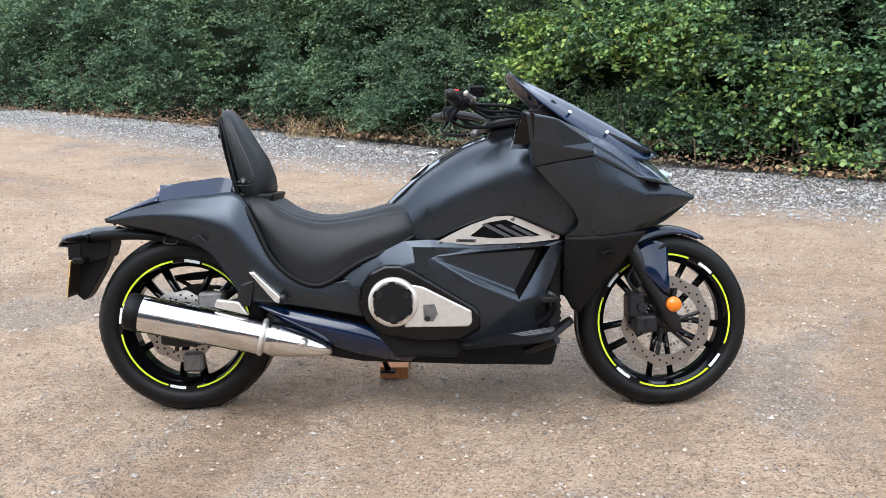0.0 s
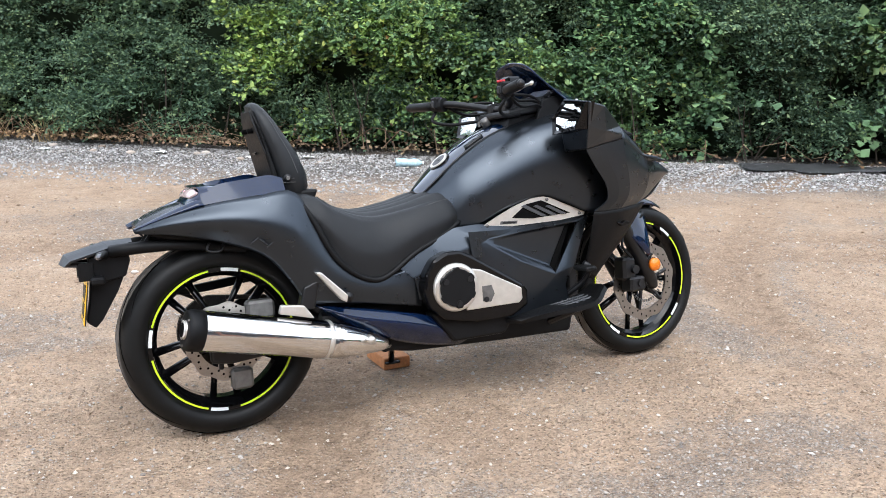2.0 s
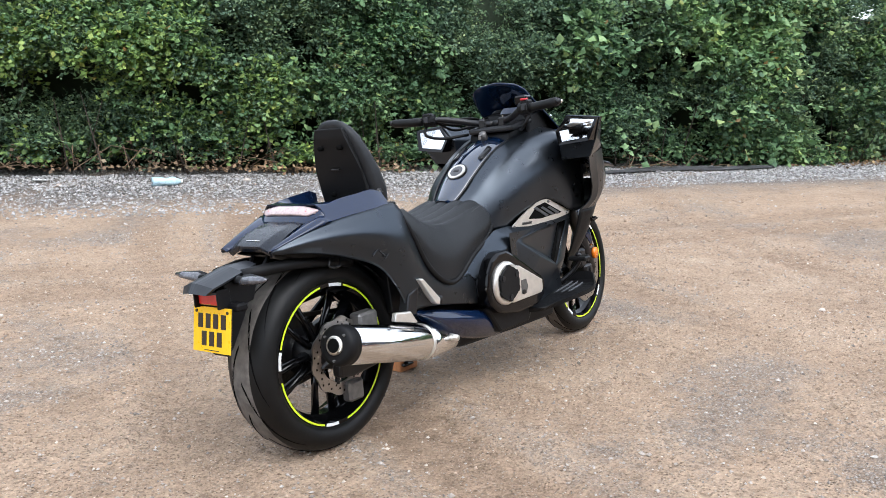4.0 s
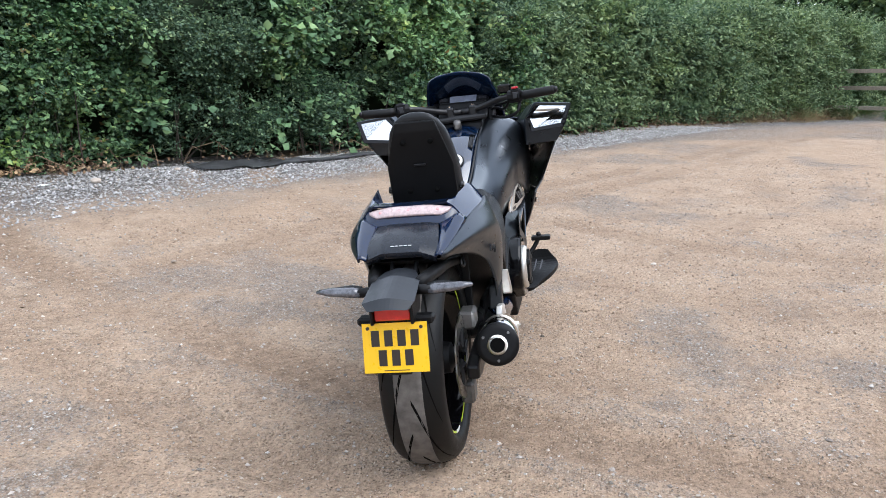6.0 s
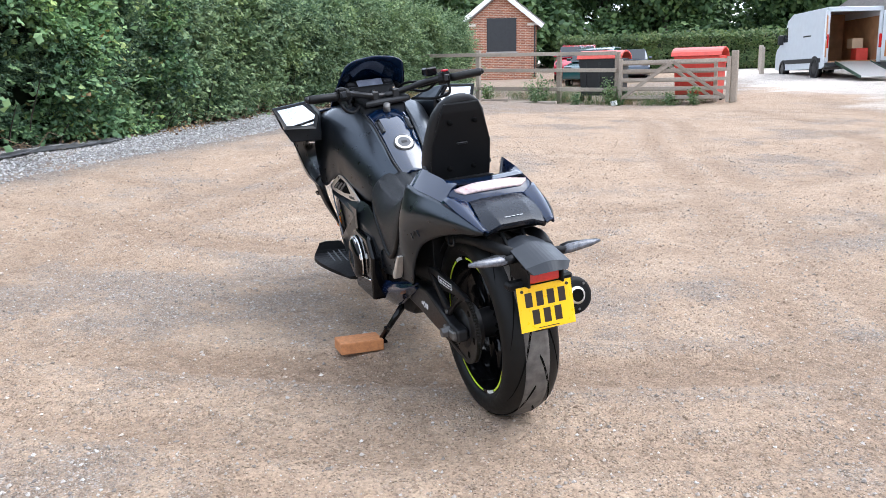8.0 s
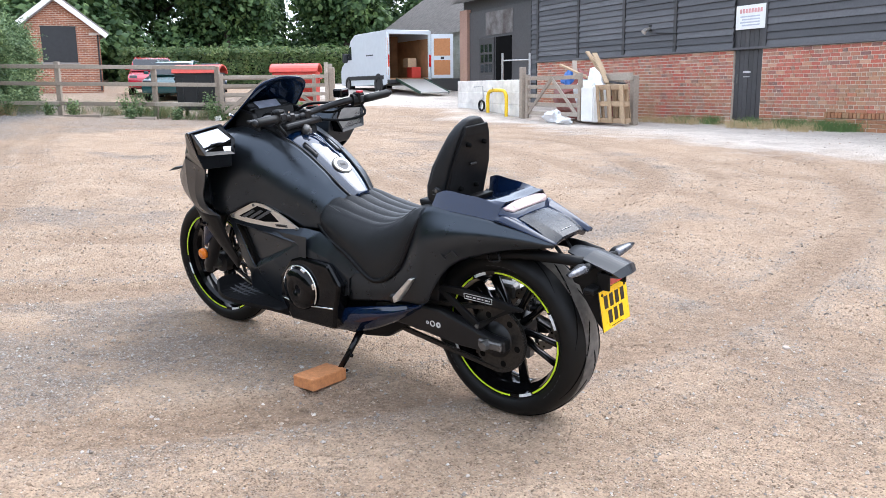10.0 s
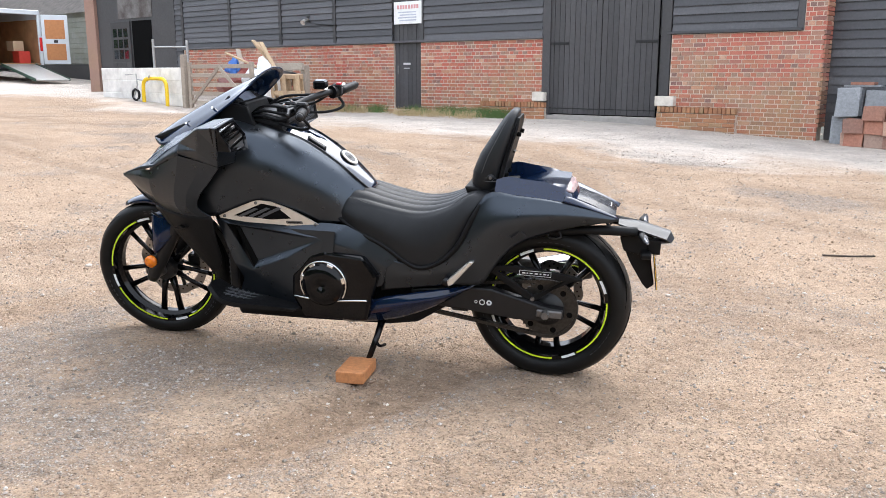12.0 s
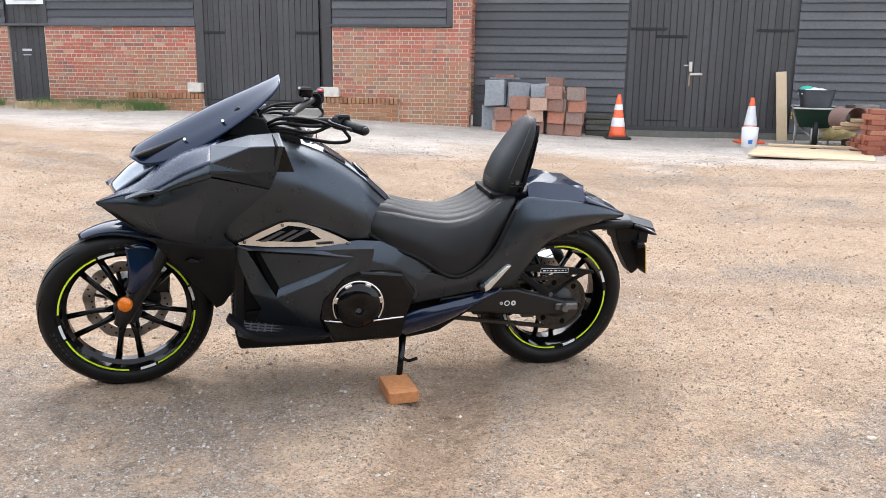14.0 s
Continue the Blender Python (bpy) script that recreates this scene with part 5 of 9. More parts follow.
# footboards, pegs
for s in (-1, 1):
    fb = loft(cols([(0.10, s * 0.19, 0.238), (0.25, s * 0.19, 0.262), (0.40, s * 0.19, 0.278), (0.465, s * 0.20, 0.315)],
                   [(0.12, s * 0.235, 0.240), (0.25, s * 0.27, 0.264), (0.40, s * 0.285, 0.283), (0.468, s * 0.265, 0.325)],
                   [(0.14, s * 0.25, 0.240), (0.25, s * 0.32, 0.266), (0.38, s * 0.345, 0.285), (0.455, s * 0.305, 0.325)]), 16, 4, 0.016)
    board = part("footboard", fb, black_plastic, bike, "black ribbed footboard", False)
    for k in range(11):  # raised ribs across the board and three along it
        x = 0.17 + 0.0235 * k
        part("board_rib", tube([(x, s * 0.20, 0.249 + 0.155 * (x - 0.10)), (x + 0.01, s * (0.25 + 0.18 * (x - 0.13)), 0.252 + 0.155 * (x - 0.10))], 0.0035, 6), slat_grey, board)
    for q in (0.215, 0.24, 0.265):
        part("board_rib", tube([(0.18, s * q, 0.251 + 0.155 * 0.08), (0.41, s * (q + 0.012), 0.252 + 0.155 * 0.31)], 0.0035, 6), slat_grey, board)
    pg = prism([(-0.548, 0.492), (-0.530, 0.492), (-0.450, 0.412), (-0.455, 0.390), (-0.470, 0.398)], 0.196, 0.226, 0.004)
    part("pillion_peg", pg if s > 0 else mirror_y(pg), satin_silver, bike, "folded silver pillion peg")
    part("peg_pivot", tube([(-0.447, s * 0.185, 0.405), (-0.447, s * 0.222, 0.405)], 0.015, 12), dull_black, bike, smooth=True)
    br = bmesh.new()
    add_tube(br, [(0.33, s * 0.12, 0.20), (0.42, s * 0.22, 0.26)], 0.014, 8)
    part("board_bracket", br, dull_black, bike)
ct = bmesh.new()
add_tube(ct, curve_pts([(0.36, -0.19, 0.30), (0.40, -0.24, 0.35), (0.41, -0.27, 0.40), (0.385, -0.27, 0.42)], 10), 0.010, 8)
part("brake_pedal", ct, dull_black, bike, "black brake pedal", True)
part("pedal_pad", box((0.36, -0.32, 0.395), (0.405, -0.24, 0.412), 0.004), rubber, bike)

# silencer
def sil(d, r):
    a, b = Vector((-0.925, -0.222, 0.374)), Vector((-0.300, -0.160, 0.224))
    u = (b - a).normalized()
    return [a + u * x for x in d], list(r)
p, r = sil((0.012, 0.018, 0.41, 0.415), (0.052, 0.0585, 0.0585, 0.057))
body = part("silencer", tube(p, r, 48, False), chrome, bike, "polished steel silencer", True)
p, r = sil((0.412, 0.416, 0.422, 0.426), (0.0585, 0.061, 0.061, 0.0585))
part("silencer_band", tube(p, r, 40), satin_silver, body, smooth=True)
p, r = sil((0.426, 0.47, 0.54, 0.61, 0.645), (0.0575, 0.053, 0.042, 0.026, 0.012))
part("silencer_cone", tube(p, r, 40), chrome, body, smooth=True)
p, r = sil((-0.012, -0.010, 0.0, 0.035, 0.036), (0.044, 0.056, 0.0595, 0.0595, 0.056))
part("silencer_end", tube(p, r, 40), black_plastic, body, "black silencer end cap", True)
p, r = sil((-0.018, -0.020, -0.006), (0.028, 0.024, 0.030))
part("outlet_ring", tube(p, r, 32), satin_silver, body, smooth=True)
# black disc over the outlet, coloured as the shade inside the pipe
p, r = sil((-0.0212, -0.0195), (0.0205, 0.0205))
part("outlet_hole_shade", tube(p, r, 24), groove_black, body)
u = (Vector((-0.300, -0.160, 0.224)) - Vector((-0.925, -0.222, 0.374))).normalized()
sx = u.cross(Vector((0, 0, 1))).normalized()
sz = sx.cross(u)
for a in (45, 150, 270):
    c = Vector((-0.925, -0.222, 0.374)) + (sx * math.cos(radians(a)) + sz * math.sin(radians(a))) * 0.044
    part("end_bolt", tube([c - u * 0.016, c - u * 0.008], 0.004, 10), grey_metal, body)
part("silencer_bolt", tube([(-0.385, -0.20, 0.262), (-0.385, -0.232, 0.262)], [0.014, 0.011], 12), satin_silver, body, smooth=True)
part("silencer_hanger", prism([(-0.664, 0.380), (-0.655, 0.406), (-0.585, 0.396), (-0.555, 0.352), (-0.60, 0.364)], -0.192, -0.212, 0.004), satin_silver, bike, "silver silencer hanger")
part("hanger_stay", prism([(-0.60, 0.38), (-0.55, 0.38), (-0.53, 0.47), (-0.58, 0.45)], -0.165, -0.205, 0.006), dull_black, bike)

# swing arm, chain, rear brake
part("swing_arm", prism([(-0.30, 0.29), (-0.30, 0.345), (-0.50, 0.372), (-0.60, 0.374), (-0.715, 0.345), (-0.80, 0.322), (-0.868, 0.318), (-0.870, 0.278), (-0.80, 0.264), (-0.69, 0.262), (-0.50, 0.280)], 0.118, 0.158, 0.008), dull_black, bike, "black swing arm")
part("swing_arm", prism([(-0.30, 0.25), (-0.30, 0.30), (-0.56, 0.32), (-0.80, 0.305), (-0.86, 0.29), (-0.86, 0.25), (-0.80, 0.24), (-0.56, 0.26)], -0.118, -0.155, 0.008), dull_black, bike)
part("arm_bridge", box((-0.52, -0.13, 0.26), (-0.44, 0.13, 0.35), 0.012), dull_black, bike)
hug = []
for k in range(9):
    a = radians(178 - 92 * k / 8)
    r = 0.316
    hug.append([(-0.803 - r * math.cos(a), -0.085, 0.298 + r * math.sin(a) - 0.02), (-0.803 - r * math.cos(a), 0, 0.298 + r * math.sin(a)), (-0.803 - r * math.cos(a), 0.085, 0.298 + r * math.sin(a) - 0.02)])
part("rear_hugger", loft(hug[:6], 9, 3, 0.004), black_plastic, bike, "black rear mudguard", True)
guard_bar = part("chain_guard", prism([(-0.585, 0.440), (-0.60, 0.458), (-0.68, 0.464), (-0.84, 0.449), (-0.925, 0.436), (-0.928, 0.426), (-0.87, 0.420), (-0.80, 0.424), (-0.66, 0.438)], 0.126, 0.142, 0.003), black_plastic, bike, "black chain guard with a pale sticker")
part("strut", prism([(-0.585, 0.440), (-0.61, 0.446), (-0.765, 0.350), (-0.760, 0.330), (-0.735, 0.332)], 0.128, 0.142, 0.003), black_plastic, guard_bar)
part("strut", prism([(-0.90, 0.430), (-0.875, 0.424), (-0.760, 0.332), (-0.735, 0.338), (-0.745, 0.352)], 0.130, 0.141, 0.003), black_plastic, guard_bar)
part("guard_bolt", tube([(-0.752, 0.140, 0.344), (-0.752, 0.1475, 0.344)], 0.008, 10), grey_metal, guard_bar)
st = bmesh.new()
for lo, hi in (((-0.815, 0.4490), (-0.700, 0.4505)), ((-0.815, 0.4315), (-0.700, 0.4330)), ((-0.815, 0.4315), (-0.8135, 0.4505)), ((-0.7015, 0.4315), (-0.700, 0.4505))):
    add_box(st, (lo[0], 0.1412, lo[1]), (hi[0], 0.1432, hi[1]))
for x, w in ((-0.806, 0.004), (-0.797, 0.010), (-0.780, 0.006), (-0.768, 0.012), (-0.748, 0.010), (-0.731, 0.004), (-0.722, 0.012)):
    add_box(st, (x, 0.1412, 0.4385), (x + w, 0.1432, 0.4430))
part("guard_sticker", st, white_print, bike, "thin white marks on the chain guard")
st = bmesh.new()
for x, r, q in ((-0.547, 0.006, 0.0035), (-0.570, 0.011, 0.0075), (-0.596, 0.010, 0.004)):
    hoop = lathe([(r, 0.1570), (r, 0.1596), (q, 0.1596), (q, 0.1570)], 20)
    for v in hoop.verts:
        v.co += Vector((x, 0, 0.318))
    me = bpy.data.meshes.new("hoop")
    hoop.to_mesh(me)
    hoop.free()
    st.from_mesh(me)
    bpy.data.meshes.remove(me)
part("arm_sticker", st, white_print, bike, "round white marks on the swing arm")
spr = []
for k in range(84):
    a = 2 * math.pi * k / 84
    r = 0.109 if (k % 2) else 0.102
    spr.append((-0.803 + r * math.cos(a), 0.298 + r * math.sin(a)))
part("sprocket", prism(spr, 0.103, 0.110, 0.0), chain_metal, bike, "oily rear sprocket")
# black discs on the solid sprocket face paint the shade of its holes
for k in range(6):
    a = math.pi * k / 3 + 0.2
    part("sprocket_hole_shade", tube([(-0.803 + 0.086 * math.cos(a), 0.1095, 0.298 + 0.086 * math.sin(a)), (-0.803 + 0.086 * math.cos(a), 0.1106, 0.298 + 0.086 * math.sin(a))], 0.011, 16), groove_black, bike)
part("sprocket_hub", tube([(-0.803, 0.07, 0.298), (-0.803, 0.114, 0.298)], [0.075, 0.062], 28), dull_black, bike, smooth=True)
part("axle_nut", tube([(-0.803, 0.155, 0.298), (-0.803, 0.186, 0.298)], [0.019, 0.015], 6), grey_metal, bike, "grey axle nut")
part("chain_adjuster", box((-0.862, 0.150, 0.284), (-0.770, 0.168, 0.312), 0.004), grey_metal, bike)
ch = bmesh.new()
path = [(-0.803 + 0.1085 * math.cos(radians(a)), 0.298 + 0.1085 * math.sin(radians(a))) for a in range(85, 272, 5)]
path = [(-0.30, 0.345)] + [(-0.30 - 0.503 * q / 34, 0.345 + 0.0615 * q / 34) for q in range(1, 34)] + path + [(-0.803 + 0.503 * q / 34, 0.1895 + 0.0655 * q / 34) for q in range(1, 35)]
for (x0, z0), (x1, z1) in zip(path, path[1:]):
    a = math.degrees(math.atan2(z1 - z0, x1 - x0))
    L = math.hypot(x1 - x0, z1 - z0)
    for y in (0.098, 0.112):
        add_box(ch, (-L * 0.5, y - 0.0015, -0.0065), (L * 0.42, y + 0.0015, 0.0065), pose((x0 + x1) / 2, 0, (z0 + z1) / 2, 0, -a, 0))
    add_tube(ch, [(x0, 0.097, z0), (x0, 0.114, z0)], 0.0045, 6)
part("chain", ch, chain_metal, bike, "oily drive chain")
part("parking_caliper", box((-0.80, -0.125, 0.150), (-0.735, -0.085, 0.215), 0.008), grey_metal, bike, "grey parking brake caliper")
part("rear_caliper", box((-0.74, -0.135, 0.360), (-0.655, -0.085, 0.415), 0.008), grey_metal, bike, "grey rear brake caliper")

# side stand
sd = bmesh.new()
add_tube(sd, [(-0.180, 0.115, 0.205), (-0.167, 0.168, 0.135), (-0.150, 0.222, 0.062)], [0.015, 0.012, 0.011], 10)
add_tube(sd, curve_pts([(-0.165, 0.175, 0.125), (-0.185, 0.190, 0.112), (-0.215, 0.215, 0.132)], 8), 0.006, 8)
add_box(sd, (-0.178, 0.202, 0.053), (-0.122, 0.246, 0.062), None, 0.002)
part("side_stand", sd, gloss_black, bike, "black side stand", True)

# nose, mirrors and screen
both("nose_panel", lambda: loft(cols(
    [(0.340, 0.372, 0.806), (0.395, 0.345, 0.745), (0.455, 0.318, 0.680), (0.475, 0.292, 0.628), (0.440, 0.268, 0.592)],
    [(0.420, 0.358, 0.820), (0.450, 0.345, 0.760), (0.500, 0.322, 0.690), (0.515, 0.300, 0.632), (0.490, 0.272, 0.592)],
    [(0.515, 0.338, 0.832), (0.530, 0.332, 0.765), (0.555, 0.315, 0.695), (0.565, 0.295, 0.638), (0.550, 0.270, 0.594)],
    [(0.685, 0.250, 0.752), (0.685, 0.262, 0.712), (0.685, 0.252, 0.668), (0.675, 0.240, 0.632), (0.650, 0.228, 0.598)],
    [(0.780, 0.192, 0.738), (0.777, 0.205, 0.712), (0.770, 0.202, 0.680), (0.757, 0.195, 0.650), (0.738, 0.184, 0.622)],
    [(0.872, 0.142, 0.702), (0.870, 0.144, 0.698), (0.866, 0.144, 0.693), (0.860, 0.142, 0.689), (0.850, 0.140, 0.685)]), 20, 4, 0.005, True), matt_grey, label="matt grey faceted nose panel", smooth=False)
both("nose_top", lambda: loft(cols(
    [(0.515, 0.318, 0.876), (0.60, 0.278, 0.828), (0.69, 0.240, 0.768), (0.78, 0.190, 0.742), (0.872, 0.142, 0.704)],
    [(0.50, 0.215, 0.908), (0.60, 0.190, 0.872), (0.68, 0.162, 0.820), (0.745, 0.140, 0.768), (0.862, 0.105, 0.702)],
    [(0.47, 0.120, 0.925), (0.58, 0.115, 0.880), (0.66, 0.110, 0.838), (0.715, 0.105, 0.790), (0.835, 0.070, 0.700)]), 20, 5, 0.005), plain("satin_navy_grey", (0.010, 0.019, 0.046), 0.28, 0.0, 0.06, 8.0, spec=0.5), label="satin navy nose top")
both("nose_fill", lambda: loft(cols([(0.515, 0.318, 0.874), (0.60, 0.278, 0.826), (0.69, 0.240, 0.766)],
                                    [(0.515, 0.337, 0.832), (0.60, 0.294, 0.796), (0.686, 0.251, 0.752)]), 8, 2, 0.005), matt_grey)
both("nose_crease", lambda: prism([(0.60, 0.786), (0.70, 0.756), (0.775, 0.742), (0.72, 0.765)], 0.215, 0.262, 0.004), matt_grey, smooth=False)
part("chin_fill", loft(cols([(0.850, -0.138, 0.688), (0.80, 0, 0.690), (0.850, 0.138, 0.688)],
                            [(0.738, -0.184, 0.620), (0.70, 0, 0.630), (0.738, 0.184, 0.620)],
                            [(0.58, -0.20, 0.592), (0.56, 0, 0.600), (0.58, 0.20, 0.592)]), 13, 4, 0.006), black_plastic, bike, "", True)
part("headlamp", loft(cols([(0.675, -0.115, 0.832), (0.700, 0, 0.845), (0.675, 0.115, 0.832)],
                                  [(0.745, -0.118, 0.782), (0.775, 0, 0.800), (0.745, 0.118, 0.782)],
                                  [(0.820, -0.098, 0.722), (0.845, 0, 0.728), (0.820, 0.098, 0.722)]), 17, 5, 0.008), head_glass, bike, "clear headlamp glass", True)
both("chin_panel", lambda: loft(cols(
    [(0.440, 0.266, 0.590), (0.440, 0.240, 0.500), (0.445, 0.195, 0.400), (0.455, 0.180, 0.385)],
    [(0.550, 0.268, 0.592), (0.525, 0.238, 0.490), (0.490, 0.190, 0.385), (0.475, 0.172, 0.350)],
    [(0.705, 0.205, 0.600), (0.625, 0.200, 0.495), (0.535, 0.178, 0.385), (0.500, 0.165, 0.335)]), 16, 5, 0.005), black_plastic, label="dark lower fairing")
both("chin_mark", lambda: prism([(0.535, 0.548), (0.560, 0.540), (0.575, 0.548), (0.598, 0.538), (0.575, 0.532), (0.558, 0.530)], 0.238, 0.262, 0.001), gloss_black, smooth=False)


def mirror_shell():
    rear = [(0.305, 0.447, 0.958), (0.305, 0.300, 0.974), (0.320, 0.252, 0.905), (0.338, 0.250, 0.800), (0.338, 0.378, 0.808), (0.315, 0.418, 0.878)]
    midr = [(0.40, 0.400, 0.944), (0.40, 0.262, 0.956), (0.41, 0.230, 0.900), (0.42, 0.230, 0.800), (0.42, 0.360, 0.822), (0.41, 0.385, 0.860)]
    frnt = [(0.515, 0.322, 0.878), (0.515, 0.205, 0.910), (0.52, 0.200, 0.880), (0.52, 0.220, 0.830), (0.52, 0.330, 0.834), (0.518, 0.334, 0.850)]
    bm = bmesh.new()
    rs = [[bm.verts.new(p) for p in r] for r in (rear, midr, frnt)]
    for a, b in zip(rs, rs[1:]):
        for k in range(6):
            bm.faces.new((a[k], a[(k + 1) % 6], b[(k + 1) % 6], b[k]))
    bm.faces.new(rs[0][::-1])
    bm.faces.new(rs[2])
    bmesh.ops.recalc_face_normals(bm, faces=bm.faces)
    bmesh.ops.bevel(bm, geom=bm.edges[:], offset=0.005, segments=2, profile=0.5, affect="EDGES")
    return bm


shells = both("mirror_housing", mirror_shell, matt_grey, label="matt grey mirror housing", smooth=False)
for ob, s in zip(shells, (1, -1)):
    gl = bmesh.new()
    ring = [(0.300, 0.424, 0.948), (0.300, 0.318, 0.958), (0.306, 0.276, 0.914), (0.312, 0.292, 0.872), (0.308, 0.398, 0.884)]
    bez = [(0.299, 0.440, 0.956), (0.299, 0.306, 0.968), (0.305, 0.262, 0.912), (0.311, 0.282, 0.860), (0.307, 0.410, 0.872)]
    tilt = 0.50 if s > 0 else 0.40
    vi = [gl.verts.new((x - 0.018 + tilt * (z - 0.91), s * y, z)) for x, y, z in ring]
    vo = [gl.verts.new((x - 0.020 + tilt * (z - 0.91), s * y, z)) for x, y, z in bez]
    vb = [gl.verts.new((0.330, s * y, z)) for x, y, z in bez]
    for k in range(5):
        gl.faces.new((vi[k], vi[(k + 1) % 5], vo[(k + 1) % 5], vo[k]))
        gl.faces.new((vo[k], vo[(k + 1) % 5], vb[(k + 1) % 5], vb[k]))
    bmesh.ops.recalc_face_normals(gl, faces=gl.faces)
    part("mirror_bezel", gl, gloss_black, ob)
    gl = bmesh.new()
    gl.faces.new([gl.verts.new((x - 0.0165 + tilt * (z - 0.91), s * y, z)) for x, y, z in ring][::s])
    bmesh.ops.solidify(gl, geom=gl.faces[:], thickness=0.003)
    part("mirror_glass", gl, mirror_glass, ob, "bright mirror glass")
sc = []
for x, z, hw, dr in ((0.288, 1.122, 0.088, 0.012), (0.292, 1.118, 0.122, 0.026), (0.310, 1.108, 0.135, 0.044), (0.38, 1.072, 0.155, 0.080), (0.50, 1.012, 0.160, 0.112), (0.62, 0.945, 0.142, 0.106), (0.70, 0.898, 0.112, 0.076), (0.766, 0.855, 0.060, 0.018)):
    b = dr * 0.30
    sc.append([(x + b, -hw, z - dr), (x + b * 0.5, -hw * 0.72, z - dr * 0.56), (x, 0, z), (x + b * 0.5, hw * 0.72, z - dr * 0.56), (x + b, hw, z - dr)])
screen = part("wind_screen", loft(sc, 25, 4, 0.005), screen_smoke, bike, "dark glossy wind screen", True)
for x, y, z in ((0.475, 0.130, 0.960), (0.595, 0.118, 0.894)):
    for s in (-1, 1):
        part("screen_bolt", tube([(x, s * (y - 0.02), z + 0.005), (x, s * (y + 0.006), z + 0.018)], 0.005, 8), chrome, screen)
part("screen_base", prism([(0.34, 0.93), (0.36, 1.00), (0.46, 0.985), (0.60, 0.915), (0.76, 0.845), (0.70, 0.835), (0.52, 0.89)], -0.10, 0.10, 0.01), black_plastic, bike)

# instruments and handlebar
dash = part("instrument_panel", prism([(0.370, 0.93), (0.385, 1.000), (0.425, 1.022), (0.47, 0.97), (0.45, 0.92)], -0.105, 0.105, 0.008), black_plastic, bike, "black instrument panel")
part("instrument_screen", box((-0.002, -0.056, -0.024), (0.003, 0.056, 0.024), 0.001, pose(0.398, 0, 1.006, 0, 52, 0)), dash_glass, dash, "pale blue instrument screen")
for s in (-1, 1):
    part("dash_lamp", box((-0.002, -0.016, -0.016), (0.003, 0.016, 0.016), 0.001, pose(0.396, s * 0.082, 1.004, 0, 52, 0)), lamp_clear, dash)
    part("dash_side", prism([(0.31, 0.915), (0.34, 0.985), (0.42, 1.00), (0.46, 0.93)], s * 0.108, s * 0.128, 0.004), black_plastic, bike)


def bar_part(name, bm, mat, label="", smooth=True):
    return steered(part(name, bm, mat, bike, label, smooth))


for s in (-1, 1):
    bar_part("handlebar", tube(curve_pts([(0.098, s * 0.245, 0.998), (0.135, s * 0.185, 1.000), (0.215, s * 0.090, 0.975), (0.235, s * 0.02, 0.962), (0.236, 0, 0.962)], 16), 0.0125, 10), dull_black, "black handlebar")
    bar_part("grip", tube([(0.098, s * 0.245, 1.000), (0.092, s * 0.262, 1.000), (0.068, s * 0.362, 1.006), (0.066, s * 0.369, 1.007)], [0.0165, 0.0165, 0.0165, 0.012], 16), rubber, "black rubber grip")
    bar_part("bar_end", tube([(0.066, s * 0.368, 1.007), (0.064, s * 0.378, 1.008)], [0.013, 0.010], 12), dull_black)
    sw = bmesh.new()
    add_tube(sw, [(0.120, s * 0.198, 1.000), (0.100, s * 0.240, 1.000)], [0.026, 0.023], 12)
    add_box(sw, (0.085, -0.018, 0.985), (0.125, 0.018, 1.030), pose(0.0, s * 0.222, 0.0), 0.006)
    bar_part("switch_gear", sw, black_plastic, "black switch gear", False)
    lv = bmesh.new()
    add_tube(lv, curve_pts([(0.145, s * 0.200, 1.000), (0.150, s * 0.235, 1.003), (0.130, s * 0.30, 1.006), (0.112, s * 0.362, 1.008)], 12), [0.009] * 4 + [0.006] * 7 + [0.009], 8, True, 0.7)
    bar_part("lever", lv, satin_silver if s < 0 else dull_black, "silver brake lever" if s < 0 else "black lever")
    cl = bmesh.new()
    add_box(cl, (0.215, -0.016, 0.925), (0.262, 0.016, 0.984), pose(0, s * 0.045, 0), 0.006)
    bar_part("bar_clamp", cl, dull_black, smooth=False)
    for k in range(3):
        bar_part("cable", tube(curve_pts([(0.135, s * (0.20 + 0.012 * k), 0.99), (0.20, s * (0.17 - 0.01 * k), 0.955 + 0.02 * k), (0.30, s * (0.13 - 0.01 * k), 0.960 + 0.014 * k), (0.38, s * 0.08, 0.93)], 14), 0.0055, 6), black_plastic)
bar_part("brake_reservoir", box((0.135, -0.205, 1.015), (0.185, -0.155, 1.050), 0.006), gloss_black, "black brake fluid reservoir", False)
bar_part("switch_red", box((0.085, -0.232, 1.028), (0.105, -0.208, 1.036), 0.002), red_plastic, "red engine switch", False)
bar_part("top_yoke", prism([(0.20, 0.925), (0.20, 0.948), (0.33, 0.968), (0.35, 0.94)], -0.10, 0.10, 0.008), dull_black, "black top yoke", False)
for s in (-1, 1):
    bar_part("clamp_bolt", tube([(0.238, s * 0.045, 0.980), (0.238, s * 0.045, 0.990)], 0.006, 10), chrome, smooth=False)
    bar_part("switch_face", box((0.082, s * 0.222 - 0.012, 0.992), (0.087, s * 0.222 + 0.012, 1.016), 0.002), grey_plastic, "grey switch face", False)
    bar_part("cable_loop", tube(curve_pts([(0.110, s * 0.235, 0.985), (0.080, s * 0.225, 0.945), (0.130, s * 0.180, 0.925), (0.230, s * 0.120, 0.930)], 14), 0.006, 6), black_plastic)
part("key_fob", box((0.150, -0.007, 0.902), (0.154, 0.007, 0.922), 0.002), grey_metal, bike, "silver key tag")
